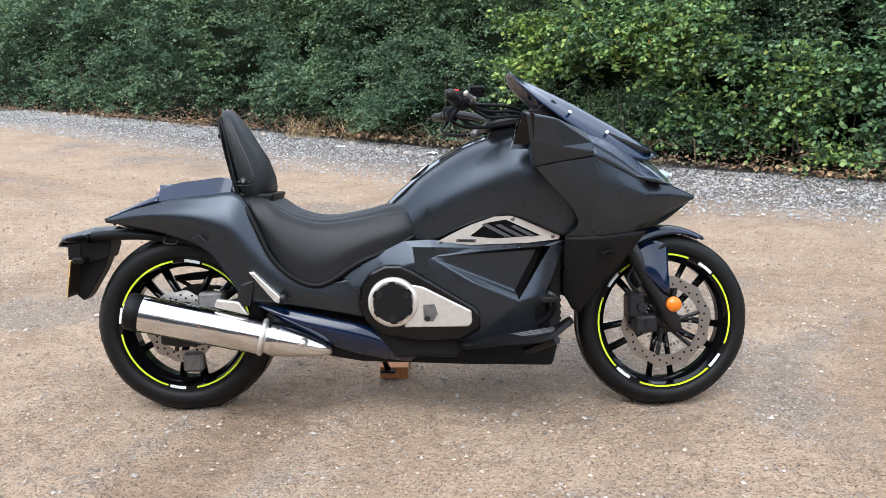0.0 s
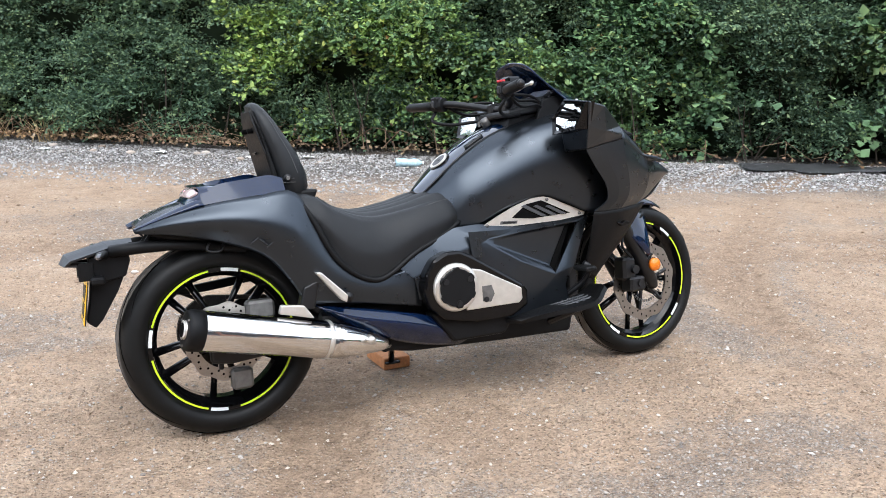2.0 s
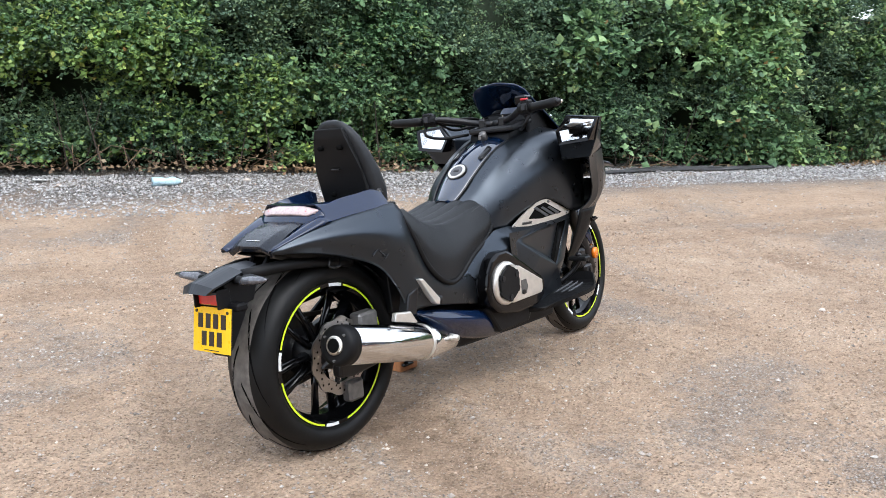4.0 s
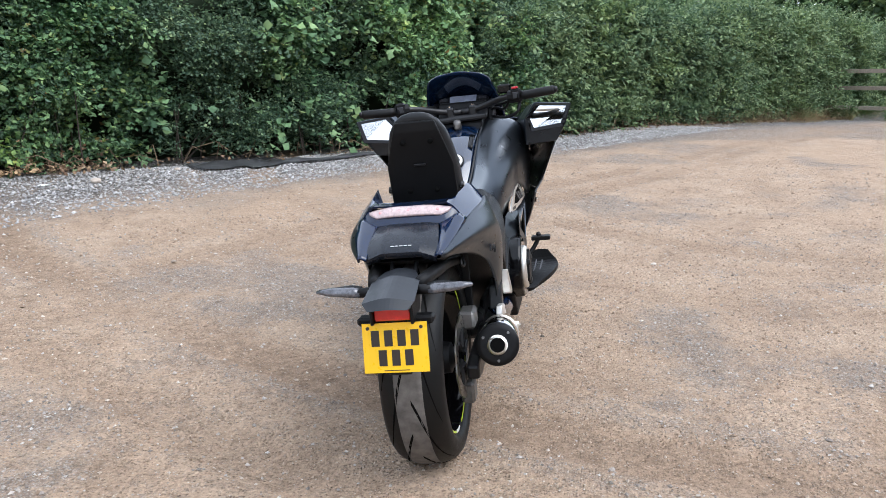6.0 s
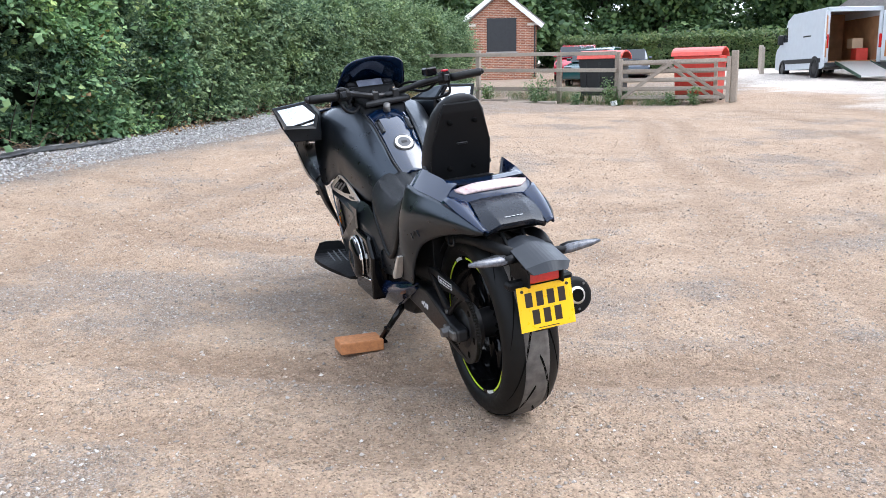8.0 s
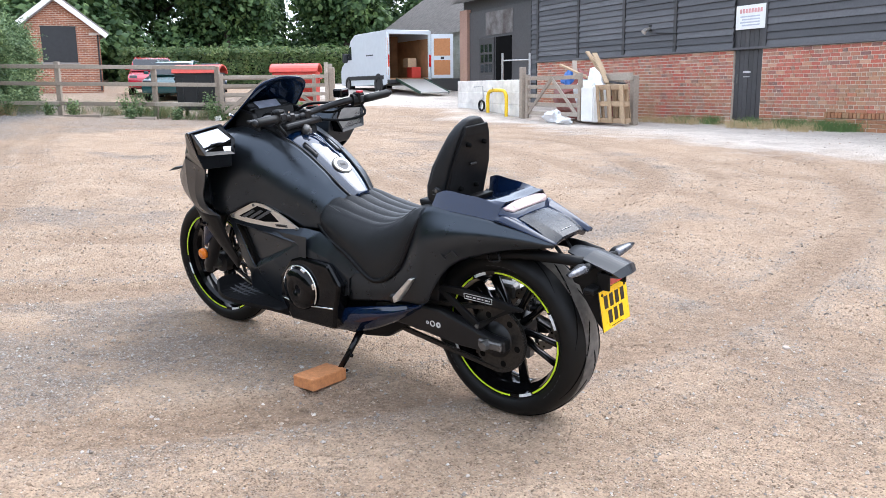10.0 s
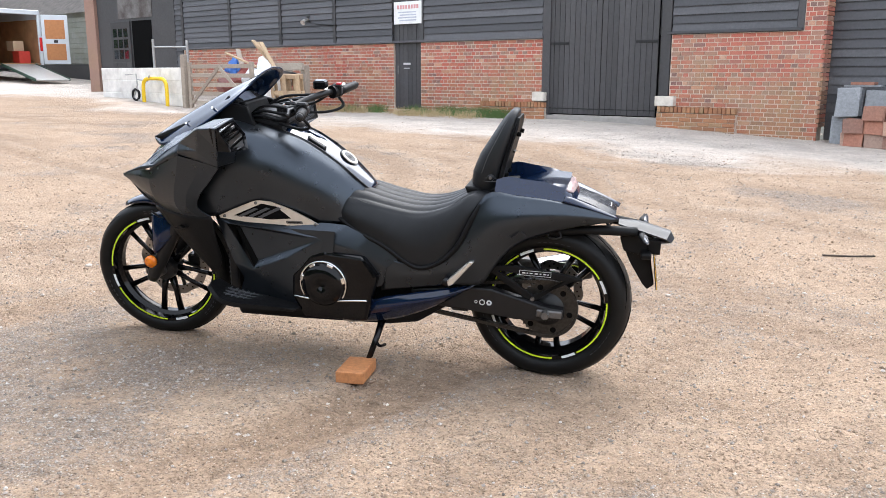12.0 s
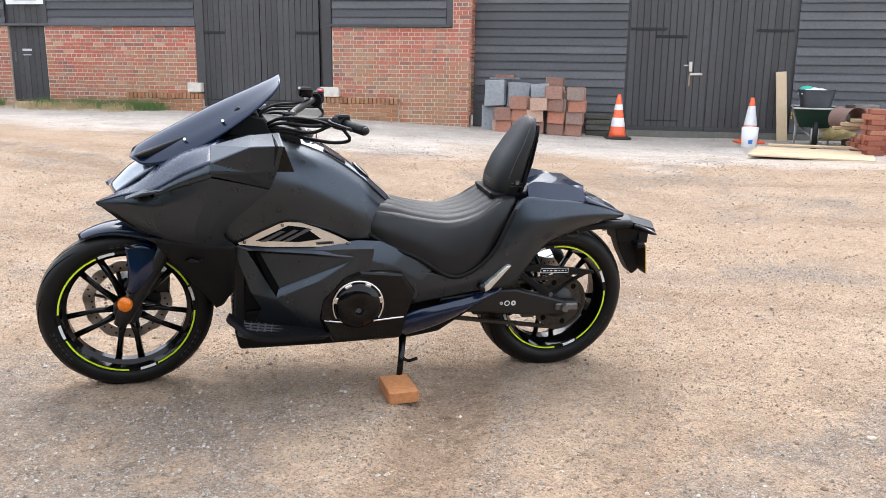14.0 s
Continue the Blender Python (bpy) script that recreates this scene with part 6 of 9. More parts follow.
part("key_lock", tube([(0.185, 0.0, 0.905), (0.170, 0.0, 0.93)], [0.016, 0.014], 14), grey_metal, bike, smooth=True)
part("yoke_cover", prism([(0.20, 0.86), (0.22, 0.925), (0.33, 0.945), (0.40, 0.93), (0.40, 0.86)], -0.095, 0.095, 0.01), black_plastic, bike)

# ---- hedge along the yard ----
HEDGE = Matrix.Translation((3.26, 8.09, 0)) @ Matrix.Rotation(radians(-32), 4, "Z")  # x along the hedge, y away from the yard


def bulge(u, z):
    return 0.42 * noise.noise(Vector((u * 0.6, z * 0.8, 1))) + 0.38 * noise.noise(Vector((u * 1.5, z * 1.7, 4))) + 0.06 * noise.noise(Vector((u * 4.5, z * 4.5, 9)))


def hedge_top(u):
    dip = -0.42 * smooth01(4.5, 6.5, u) + 0.40 * smooth01(14, 18, u)
    return 3.12 + dip + 0.22 * noise.noise(Vector((u * 0.35, 2, 7))) + 0.16 * noise.noise(Vector((u * 1.4, 5, 3)))


def hedge_foot(u):
    return 0.36 + 0.10 * max(0.0, min(1.0, (-u) / 10)) + 0.16 * smooth01(6, 12, u)


def leaves(name, place, size, mat, parent, seed, fold=0.25, long=1.5):
    """Many small folded leaves: place gives rows of a point and the way it faces."""
    rng = np.random.default_rng(seed)
    P = np.array([p for p, _ in place], float)
    Nn = np.array([n for _, n in place], float)
    k = len(P)
    Nn += rng.normal(0, 0.55, (k, 3))
    Nn /= np.linalg.norm(Nn, axis=1)[:, None]
    A = rng.normal(0, 1, (k, 3))
    A[:, 2] -= 0.5
    A -= Nn * (A * Nn).sum(1)[:, None]
    A /= np.linalg.norm(A, axis=1)[:, None]
    B = np.cross(Nn, A)
    s = size[0] + (size[1] - size[0]) * rng.random(k)[:, None]
    V = np.empty((k, 4, 3))
    V[:, 0] = P
    V[:, 1] = P + A * s * long * 0.5 + B * s * 0.5 - Nn * s * fold
    V[:, 2] = P + A * s * long
    V[:, 3] = P + A * s * long * 0.5 - B * s * 0.5 - Nn * s * fold
    me = bpy.data.meshes.new(name)
    me.vertices.add(k * 4)
    me.vertices.foreach_set("co", V.ravel())
    me.loops.add(k * 6)
    base = (np.arange(k) * 4)[:, None]
    me.loops.foreach_set("vertex_index", (base + np.array([0, 1, 2, 0, 2, 3])).ravel().astype(np.int32))
    me.polygons.add(k * 2)
    me.polygons.foreach_set("loop_start", (np.arange(k * 2) * 3).astype(np.int32))
    me.update(calc_edges=True)
    me.materials.append(mat)
    ob = new(name, me)
    ob.parent = parent
    ob["kind"] = "stuff"
    return ob


hedge = empty_thing("hedge", HEDGE, "tall dense green hedge along the gravel edge of the yard", "hedge")
# near-black sheet behind the leaves, painted as the hedge's inner shade
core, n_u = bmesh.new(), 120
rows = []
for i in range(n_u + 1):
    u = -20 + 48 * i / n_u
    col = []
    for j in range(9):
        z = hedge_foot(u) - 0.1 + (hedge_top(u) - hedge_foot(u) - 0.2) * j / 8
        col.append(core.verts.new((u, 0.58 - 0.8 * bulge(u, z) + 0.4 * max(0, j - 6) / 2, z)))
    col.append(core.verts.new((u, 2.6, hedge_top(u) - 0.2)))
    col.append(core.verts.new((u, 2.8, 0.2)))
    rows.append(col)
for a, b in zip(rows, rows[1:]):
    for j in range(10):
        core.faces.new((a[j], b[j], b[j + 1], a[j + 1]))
part("hedge_shade_core", core, hedge_shade_core, hedge, "", True)


def hedge_sprays(u0, u1, count, seed, reach=(0.10, 0.34), per=(8, 16), patchy=False):
    """Branchlets that push out of the hedge face, with leaves along each."""
    r = random.Random(seed)
    out = []
    n = 0
    while n < count:
        u, f = r.uniform(u0, u1), r.random()
        top, foot = hedge_top(u), hedge_foot(u)
        z = foot + 0.03 + (top - foot - 0.01) * f
        clump = noise.noise(Vector((u * 1.9, z * 2.2, 11))) + 0.6 * noise.noise(Vector((u * 4.6, z * 5.0, 2)))
        if r.random() > 0.52 + 1.25 * clump or (f < 0.09 and r.random() > 0.25 + 6 * f):
            continue
        if patchy and noise.noise(Vector((u * 0.55, z * 0.75, 17))) + 0.5 * (0.5 - f) < r.uniform(0.0, 0.25):
            continue
        n += 1
        depth = r.random() ** 2 * 0.30
        y = 0.10 - 0.9 * bulge(u, z) - 0.12 * clump + depth
        if f > 0.86:
            y += (f - 0.86) / 0.14 * r.uniform(0, 1.9)
        L = r.uniform(*reach) * (1.25 if clump > 0.25 else 0.9)
        d = Vector((r.gauss(0, 0.55), -0.75 + r.gauss(0, 0.25), r.gauss(0.45, 0.45) + (0.7 if f > 0.86 else 0))).normalized()
        side = d.cross(Vector((0, 0, 1))).normalized()
        up = side.cross(d)
        k = r.randint(*per)
        for q in range(k):
            a = (q + 0.5) / k
            w = (1 if q % 2 else -1) * r.uniform(0.02, 0.05) * (1.3 - a)
            p = Vector((u, y, z)) + d * (L * a) + side * w - Vector((0, 0, 0.35)) * L * a * a * 0.5
            nn = up * 0.9 + d * 0.25 + side * (0.3 if q % 2 else -0.3) + Vector((0, -0.25, 0.15))
            out.append((tuple(p), tuple(nn)))
    return out


leaves("foliage", hedge_sprays(-20, -6, 9000, 1), (0.028, 0.046), leaf_dark, hedge, 11)
leaves("foliage", hedge_sprays(-7, 0.5, 13500, 2), (0.019, 0.034), leaf_dark, hedge, 12)
leaves("foliage", hedge_sprays(-2.5, 6.5, 5200, 3, (0.15, 0.42), (8, 13), True), (0.034, 0.058), leaf_broad, hedge, 13, 0.2, 1.35)
leaves("foliage", hedge_sprays(-3.4, 0.3, 2200, 33, (0.15, 0.40), (8, 13), True), (0.032, 0.056), leaf_lime, hedge, 33, 0.2, 1.35)
leaves("foliage", hedge_sprays(0, 8, 14000, 4), (0.019, 0.035), leaf_dark, hedge, 14)
leaves("foliage", hedge_sprays(2.0, 8, 2200, 14, (0.15, 0.42), (8, 13), True), (0.042, 0.070), leaf_broad, hedge, 24, 0.2, 1.3)
leaves("foliage", hedge_sprays(1.6, 6.8, 620, 71, (0.22, 0.50), (5, 8), True), (0.070, 0.112), leaf_vine, hedge, 71, 0.22, 1.2)
leaves("foliage", hedge_sprays(3.0, 6.6, 420, 72, (0.22, 0.50), (5, 8)), (0.065, 0.105), leaf_vine, hedge, 72, 0.22, 1.2)
leaves("foliage", hedge_sprays(7, 16, 8400, 5, (0.14, 0.42)), (0.026, 0.046), leaf_dark, hedge, 15)
leaves("foliage", hedge_sprays(8, 28, 11000, 6, (0.2, 0.6)), (0.036, 0.062), leaf_pale, hedge, 16, 0.2, 1.9)
leaves("foliage", hedge_sprays(-20, 6, 520, 41, (0.35, 0.60), (16, 26)), (0.024, 0.042), leaf_dark, hedge, 41)
leaves("foliage", hedge_sprays(6, 28, 900, 42, (0.45, 0.95), (16, 26)), (0.034, 0.062), leaf_pale, hedge, 42, 0.2, 1.7)

# dead brown leaves lying under the hedge and caught in its foot
litter = []
rl_ = random.Random(61)
for _ in range(15000):
    u, y = rl_.uniform(-15, 22), rl_.gauss(-0.12, 0.20)
    if rl_.random() > 0.55 + 0.9 * noise.noise(Vector((u * 0.8, 1.5, 6))) + (0.25 if u > 8 or u < -2 else 0):
        continue
    if 1.3 < u < 6.3 and rl_.random() < 0.93:
        continue
    up = abs(rl_.gauss(0, 0.09)) * (1.5 if y > -0.1 else 0.35)
    litter.append(((u, y, hedge_foot(u) - 0.015 + up), (rl_.gauss(0, 0.3), -0.2, 1)))
leaves("dead_leaf", litter, (0.022, 0.044), leaf_dead, hedge, 62, 0.2, 1.4)
# bare stems at the hedge's foot, and dead twigs
tw = bmesh.new()
random.seed(5)
for _ in range(300):
    u = random.uniform(-16, 22)
    z0 = hedge_foot(u) - 0.08
    y = random.uniform(0.0, 0.45)
    h = random.uniform(0.35, 1.0)
    lx, ly = random.uniform(-0.25, 0.25), random.uniform(-0.35, 0.1)
    add_tube(tw, [(u, y, z0), (u + lx * 0.5, y + ly * 0.4, z0 + h * 0.5), (u + lx, y + ly, z0 + h)], [0.012, 0.008, 0.004], 4, False)
tagged(part("stem", tw, bark, hedge), kind="stuff")
tw = bmesh.new()
for _ in range(260):
    u = random.choice((random.uniform(-15, 6), random.uniform(-9, -2), random.uniform(8, 20)))
    z0 = hedge_foot(u) - 0.02
    y = random.uniform(-0.30, 0.15)
    a = random.uniform(0, 6.28)
    L = random.uniform(0.15, 0.7)
    rise = random.uniform(0.0, 0.22)
    add_tube(tw, [(u, y, z0 + 0.01), (u + L * 0.5 * math.cos(a), y + 0.3 * L * math.sin(a), z0 + 0.02 + rise), (u + L * math.cos(a), y + 0.6 * L * math.sin(a), z0 + 0.01 + rise * 0.7)], [0.006, 0.005, 0.003], 3, False)
tagged(obj("dead_twigs", tw, plain("dead_twig", (0.17, 0.115, 0.07), 0.9)), "dry brown twigs lying along the hedge foot", "twigs", kind="stuff").matrix_world = HEDGE


def grass_tufts(name, spots, mat, h, label, blades=26, spread=0.16):
    bm = bmesh.new()
    random.seed(len(spots) * 7 + blades)
    for x, y in spots:
        z = ground_z(x, y) - 0.01
        for _ in range(blades):
            a, r = random.uniform(0, 6.28), random.uniform(0, spread)
            bx, by = x + r * math.cos(a), y + r * math.sin(a)
            hh = h * random.uniform(0.5, 1.2)
            lx, ly = random.uniform(-0.95, 0.95) * hh, random.uniform(-0.95, 0.95) * hh
            w = 0.0035
            v = [bm.verts.new(p) for p in ((bx - w, by, z), (bx + w, by, z), (bx + lx * 0.5 + w * 0.7, by + ly * 0.5, z + hh * 0.6), (bx + lx * 0.5 - w * 0.7, by + ly * 0.5, z + hh * 0.6), (bx + lx, by + ly, z + hh))]
            bm.faces.new((v[0], v[1], v[2], v[3]))
            bm.faces.new((v[3], v[2], v[4]))
    return tagged(obj(name, bm, mat), label, "grass", kind="stuff")


def hedge_pt(u, y):
    p = HEDGE @ Vector((u, y, 0))
    return p.x, p.y


random.seed(3)
grass_tufts("dry_grass", [hedge_pt(random.gauss(-6.2, 0.5), random.uniform(-0.25, 0.1)) for _ in range(4)] + [hedge_pt(random.uniform(11, 21), random.uniform(-1.0, -0.1)) for _ in range(60)], dry_grass, 0.36, "dry straw coloured grass along the hedge foot")
green_blade = plain("green_grass", (0.09, 0.15, 0.04), 0.8, 0.0, 0.3, 6.0)

# black ground sheet against the hedge, stones and litter
sh = bmesh.new()
prev = None
for i in range(61):
    u = 2.06 + 3.85 * i / 60
    w = 0.62 - 0.48 * smooth01(3.1, 3.6, u)
    row = []
    for j in range(7):
        y = -0.70 + 0.055 * (u - 2.06) + w * j / 6 + 0.03 * math.sin(u * 3.1)
        x, yy = hedge_pt(u, y)
        row.append(sh.verts.new((x, yy, rough_ground(x, yy) + 0.022 + 0.026 * noise.noise(Vector((u * 3.5, j * 0.7, 0))) + 0.03 * smooth01(3.4, 4.0, u) * math.sin(math.pi * j / 6))))
    if prev:
        for j in range(6):
            sh.faces.new((prev[j], row[j], row[j + 1], prev[j + 1]))
    prev = row
bmesh.ops.solidify(sh, geom=sh.faces[:], thickness=0.012)
tagged(obj("ground_sheet", sh, membrane, smooth=True), "black plastic sheet lying along the hedge foot", "plastic sheet")


def rock(name, x, y, r, mat, label, seed, cat="stone"):
    bm = bmesh.new()
    bmesh.ops.create_icosphere(bm, subdivisions=2, radius=r)
    for v in bm.verts:
        k = 1 + 0.35 * noise.noise(v.co * (2.2 / r) + Vector((seed, 0, 0)))
        v.co = Vector((v.co.x * k * 1.25, v.co.y * k, v.co.z * k * 0.62))
    ob = obj(name, bm, mat, smooth=True)
    ob.location = (x, y, ground_z(x, y) + r * 0.25)
    return tagged(ob, label, cat, "stones at the hedge foot")


rubble = pieces("rubble", [(0.0, (0.30, 0.24, 0.19)), (0.5, (0.48, 0.40, 0.33)), (1.0, (0.62, 0.56, 0.50))], 0.9, 20.0, (0.35, 0.28, 0.22), 0.5)
random.seed(12)
for k in range(26):
    u, y = random.uniform(-12, 2.2), random.uniform(-0.75, -0.15)
    x, yy = hedge_pt(u, y)
    rock("rubble_stone", x, yy, random.uniform(0.018, 0.05), rubble, "pale broken stone lying at the hedge foot", k)
for k, (x, y) in enumerate(((-1.9, 1.35), (-1.55, 3.9), (1.9, 2.2), (-2.2, 2.4), (1.2, 4.9), (-0.9, 5.0), (2.6, 3.2), (-1.2, 1.6))):
    rock("loose_stone", x, y, 0.011 + 0.003 * (k % 3), rubble, "small loose stone lying on the dirt", 40 + k)

# crumpled blue bottle, paper scraps at the hedge foot
bottle_blue = plain("pale_blue_plastic", (0.42, 0.58, 0.64), 0.18, 0.0, 0.25, 30.0, coat=0.6)
bx_, by_ = hedge_pt(-1.18, -0.82)
bot = new("plastic_bottle")
bot.matrix_world = pose(bx_, by_, rough_ground(bx_, by_) + 0.045, 0, 90, -20)
tagged(bot, "crumpled pale blue plastic bottle lying on the gravel", "bottle")
bb = tube([(0, 0, -0.13), (0, 0, -0.12), (0, 0, -0.05), (0.006, 0, 0.0), (0, 0.004, 0.05), (0, 0, 0.08), (0, 0, 0.12), (0, 0, 0.135)], [0.028, 0.044, 0.045, 0.036, 0.044, 0.043, 0.018, 0.014], 18)
for v in bb.verts:
    v.co *= 1 + 0.16 * noise.noise(v.co * 40)
part("body", bb, bottle_blue, bot, "", True)
part("cap", tube([(0, 0, 0.133), (0, 0, 0.152)], 0.017, 14), white_paint, bot)
for k, (u, y, r) in enumerate(((-3.9, -0.55, 0.06), (-5.1, -0.75, 0.05), (-2.9, -0.60, 0.04), (-2.3, -0.5, 0.05), (0.4, -0.75, 0.04))):
    x, yy = hedge_pt(u, y)
    sc_ = bmesh.new()
    bmesh.ops.create_grid(sc_, x_segments=6, y_segments=5, size=r)
    for v in sc_.verts:
        v.co.z = 0.5 * r * (0.5 + noise.noise(v.co * (2.5 / r) + Vector((k, 0, 0))))
    bmesh.ops.solidify(sc_, geom=sc_.faces[:], thickness=0.002)
    pap = obj("paper_scrap", sc_, white_paint, smooth=True)
    pap.matrix_world = pose(x, yy, rough_ground(x, yy) + 0.01, 0, 0, 40 * k)
    tagged(pap, "crumpled white paper scrap lying at the hedge foot", "litter", "scraps at the hedge foot")

# wooden block under the stand
blk = obj("wood_block", box((-0.053, -0.085, 0.0), (0.053, 0.085, 0.044), 0.003), wood_block)
blk.matrix_world = pose(-0.095, 3.262, rough_ground(-0.095, 3.262) - 0.002, 0, 0, 4)
tagged(blk, "orange pine block lying under the side stand", "wood block")

# ---- distant trees ----
def tree(name, seed, h, spread, label):
    r = random.Random(seed)
    root = empty_thing(name, Matrix(), label, "tree", "trees behind the yard")
    bm = bmesh.new()
    add_tube(bm, [(0, 0, -0.5), (0.1, 0, h * 0.2), (0.2, 0.1, h * 0.45), (0.1, 0, h * 0.8)], [h * 0.035, h * 0.028, h * 0.02, h * 0.006], 8, False)
    limbs = []
    for k in range(11):
        a = k * 2.4 + r.random()
        z0 = h * r.uniform(0.12, 0.7)
        L = spread * r.uniform(0.55, 1.0) * (1.05 - 0.5 * z0 / h)
        end = Vector((L * math.cos(a), L * math.sin(a), z0 + L * r.uniform(0.25, 0.6)))
        add_tube(bm, [(0.1, 0, z0), (end * 0.5 + Vector((0, 0, z0 * 0.5))), end], [h * 0.012, h * 0.008, h * 0.003], 6, False)
        limbs.append(end)
    part("trunk", bm, bark, root, "", True)
    place = []
    blobs = [(e, spread * r.uniform(0.28, 0.45)) for e in limbs] + [(Vector((r.uniform(-.4, .4) * spread, r.uniform(-.4, .4) * spread, h * r.uniform(0.35, 0.95))), spread * r.uniform(0.3, 0.5)) for _ in range(12)] + [(Vector((spread * 0.8 * math.cos(q), spread * 0.8 * math.sin(q), h * 0.16)), spread * 0.4) for q in (0, 1.3, 2.6, 3.9, 5.2)]
    for c, rad in blobs:
        for _ in range(430):
            d = Vector((r.gauss(0, 1), r.gauss(0, 1), r.gauss(0, 1))).normalized()
            q = rad * (0.55 + 0.5 * r.random()) * (1 + 0.3 * noise.noise(d * 2 + c))
            place.append((tuple(c + d * q), tuple(d + Vector((0, 0, 0.5)))))
    leaves("crown", place, (0.20, 0.42), leaf_far, root, seed, 0.2, 1.3)
    return root


t1 = tree("tree", 3, 9.5, 4.0, "leafy dark green tree behind the parked cars")
t2 = tree("tree", 8, 11.0, 4.6, "tall leafy tree behind the brick hut")
t3 = tree("tree", 15, 8.0, 3.6, "leafy green tree behind the yard")
t1.matrix_world = pose(46, -17, 1.6)
t2.matrix_world = pose(50, -10, 1.7)
t3.matrix_world = pose(47, -3, 1.6)
random.seed(21)
for src, x, y in ((t1, 53, -4), (t2, 49, -24), (t3, 43, -25), (t1, 50, -31), (t2, 46, -38), (t3, 52, 4), (t1, 50, 11), (t2, 56, -16), (t3, 41, -33), (t1, 40, -42), (t2, 34, -48), (t3, 44, 9), (t1, 34, -40), (t2, 58, 2)):
    copy_thing(src, pose(x, y, 1.3 + 0.1 * (x % 5), 0, 0, random.uniform(0, 360)))

# telegraph pole beyond the hedge
pole = obj("telegraph_pole", tube([(0, 0, -0.5), (0, 0, 4.0), (0, 0, 7.6)], [0.13, 0.12, 0.09], 12), wood_grey, smooth=True)
pole.matrix_world = pose(30.92, -0.39, 1.0)
tagged(pole, "brown wooden telegraph pole beyond the hedge", "pole")
part("cross_arm", box((-0.6, -0.05, 7.0), (0.6, 0.05, 7.12), 0.01), wood_grey, pole)

# clipped field hedge beyond the drive
FH = Matrix.Translation((36.5, -18.0, 1.45)) @ Matrix.Rotation(radians(-127), 4, "Z")
fh = empty_thing("field_hedge", FH, "low clipped pale green hedge beyond the drive", "hedge")
# dark box inside the leaves, its colour giving the shade between them
part("hedge_shade_core", box((-3, 0.25, -0.3), (22, 1.6, 1.55), 0.1), hedge_shade_core, fh)
rr = np.random.default_rng(9)
pl = []
for _ in range(16000):
    u, f = rr.uniform(-3, 22), rr.random()
    z = 1.85 * f
    pl.append(((u, 0.15 - 0.25 * noise.noise(Vector((u, z * 1.5, 0))) + (rr.uniform(0, 1.4) if f > 0.9 else 0), z), (0, -0.8, 0.6)))
leaves("foliage", pl, (0.09, 0.17), leaf_field, fh, 31, 0.2, 1.3)

# ---- barn: brick plinth, black boarding, doors ----
WALL = Matrix.Translation((-3.280, -7.920, 0)) @ Matrix.Rotation(radians(-24.1), 4, "Z")  # x along the front, y towards the yard


def setting(name, bm, mat, label, m=WALL, smooth=False):
    ob = obj(name, bm, mat, smooth=smooth)
    ob.matrix_world = m
    return tagged(ob, label, "wall", kind="structure")


wall_bed = bmesh.new()
add_box(wall_bed, (0.02, -0.30, -0.3), (2.44, -0.007, 1.75))
add_box(wall_bed, (5.0, -0.30, -0.3), (8.04, -0.007, 1.75))
add_box(wall_bed, (8.82, -0.30, -0.3), (16.66, -0.007, 1.75))
add_box(wall_bed, (0.0, -0.34, 1.75), (0.31, -0.007, 3.9))
brick_wall = setting("wall_brick", wall_bed, mortar, "old red brick plinth wall with pale mortar joints")
upper = setting("wall_upper", box((0.31, -0.30, 1.75), (21.7, -0.06, 3.95)), plank_mat, "black boarded barn wall")
right_wall = setting("wall_right", box((-12.0, -0.60, -0.4), (0.0, -0.40, 3.95)), plank_mat, "black boarded barn wall")
setting("wall_end", box((16.66, -0.30, -0.3), (21.7, -0.06, 1.75)), plank_mat, "black boarded barn end")
rf = bmesh.new()
rf.faces.new([rf.verts.new(p) for p in ((-12.2, 0.30, 3.80), (22.0, 0.30, 3.80), (22.0, -4.2, 7.4), (-12.2, -4.2, 7.4))])
bmesh.ops.solidify(rf, geom=rf.faces[:], thickness=0.12)
setting("roof", rf, slate_mat, "grey tiled barn roof")
setting("wall_back", box((-12.0, -8.2, -0.4), (24.0, -8.0, 3.9)), plank_mat, "plain barn back wall")
setting("barn_floor", box((-12.0, -8.0, -0.3), (24.0, -0.35, 0.10)), stone_dark, "dark barn floor")

# bricks, in courses of stretchers and headers by turns
def brick_mesh(L):
    bm = bmesh.new()
    add_box(bm, (0, -0.020, 0), (L - 0.011, 0.0, 0.059))
    for v in bm.verts:
        if v.co.y > -0.001:
            v.co.x += 0.0025 if v.co.x < L / 2 else -0.0025
            v.co.z += 0.002 if v.co.z < 0.03 else -0.002
    me = bpy.data.meshes.new("brick")
    bm.to_mesh(me)
    bm.free()
    me.materials.append(brick_mat)
    return me


COURSE, STR, HEAD = 0.0692, 0.206, 0.103
mesh_s, mesh_h = brick_mesh(STR), brick_mesh(HEAD)
rb = random.Random(4)
near, rest_v, rest_f = [], [], []


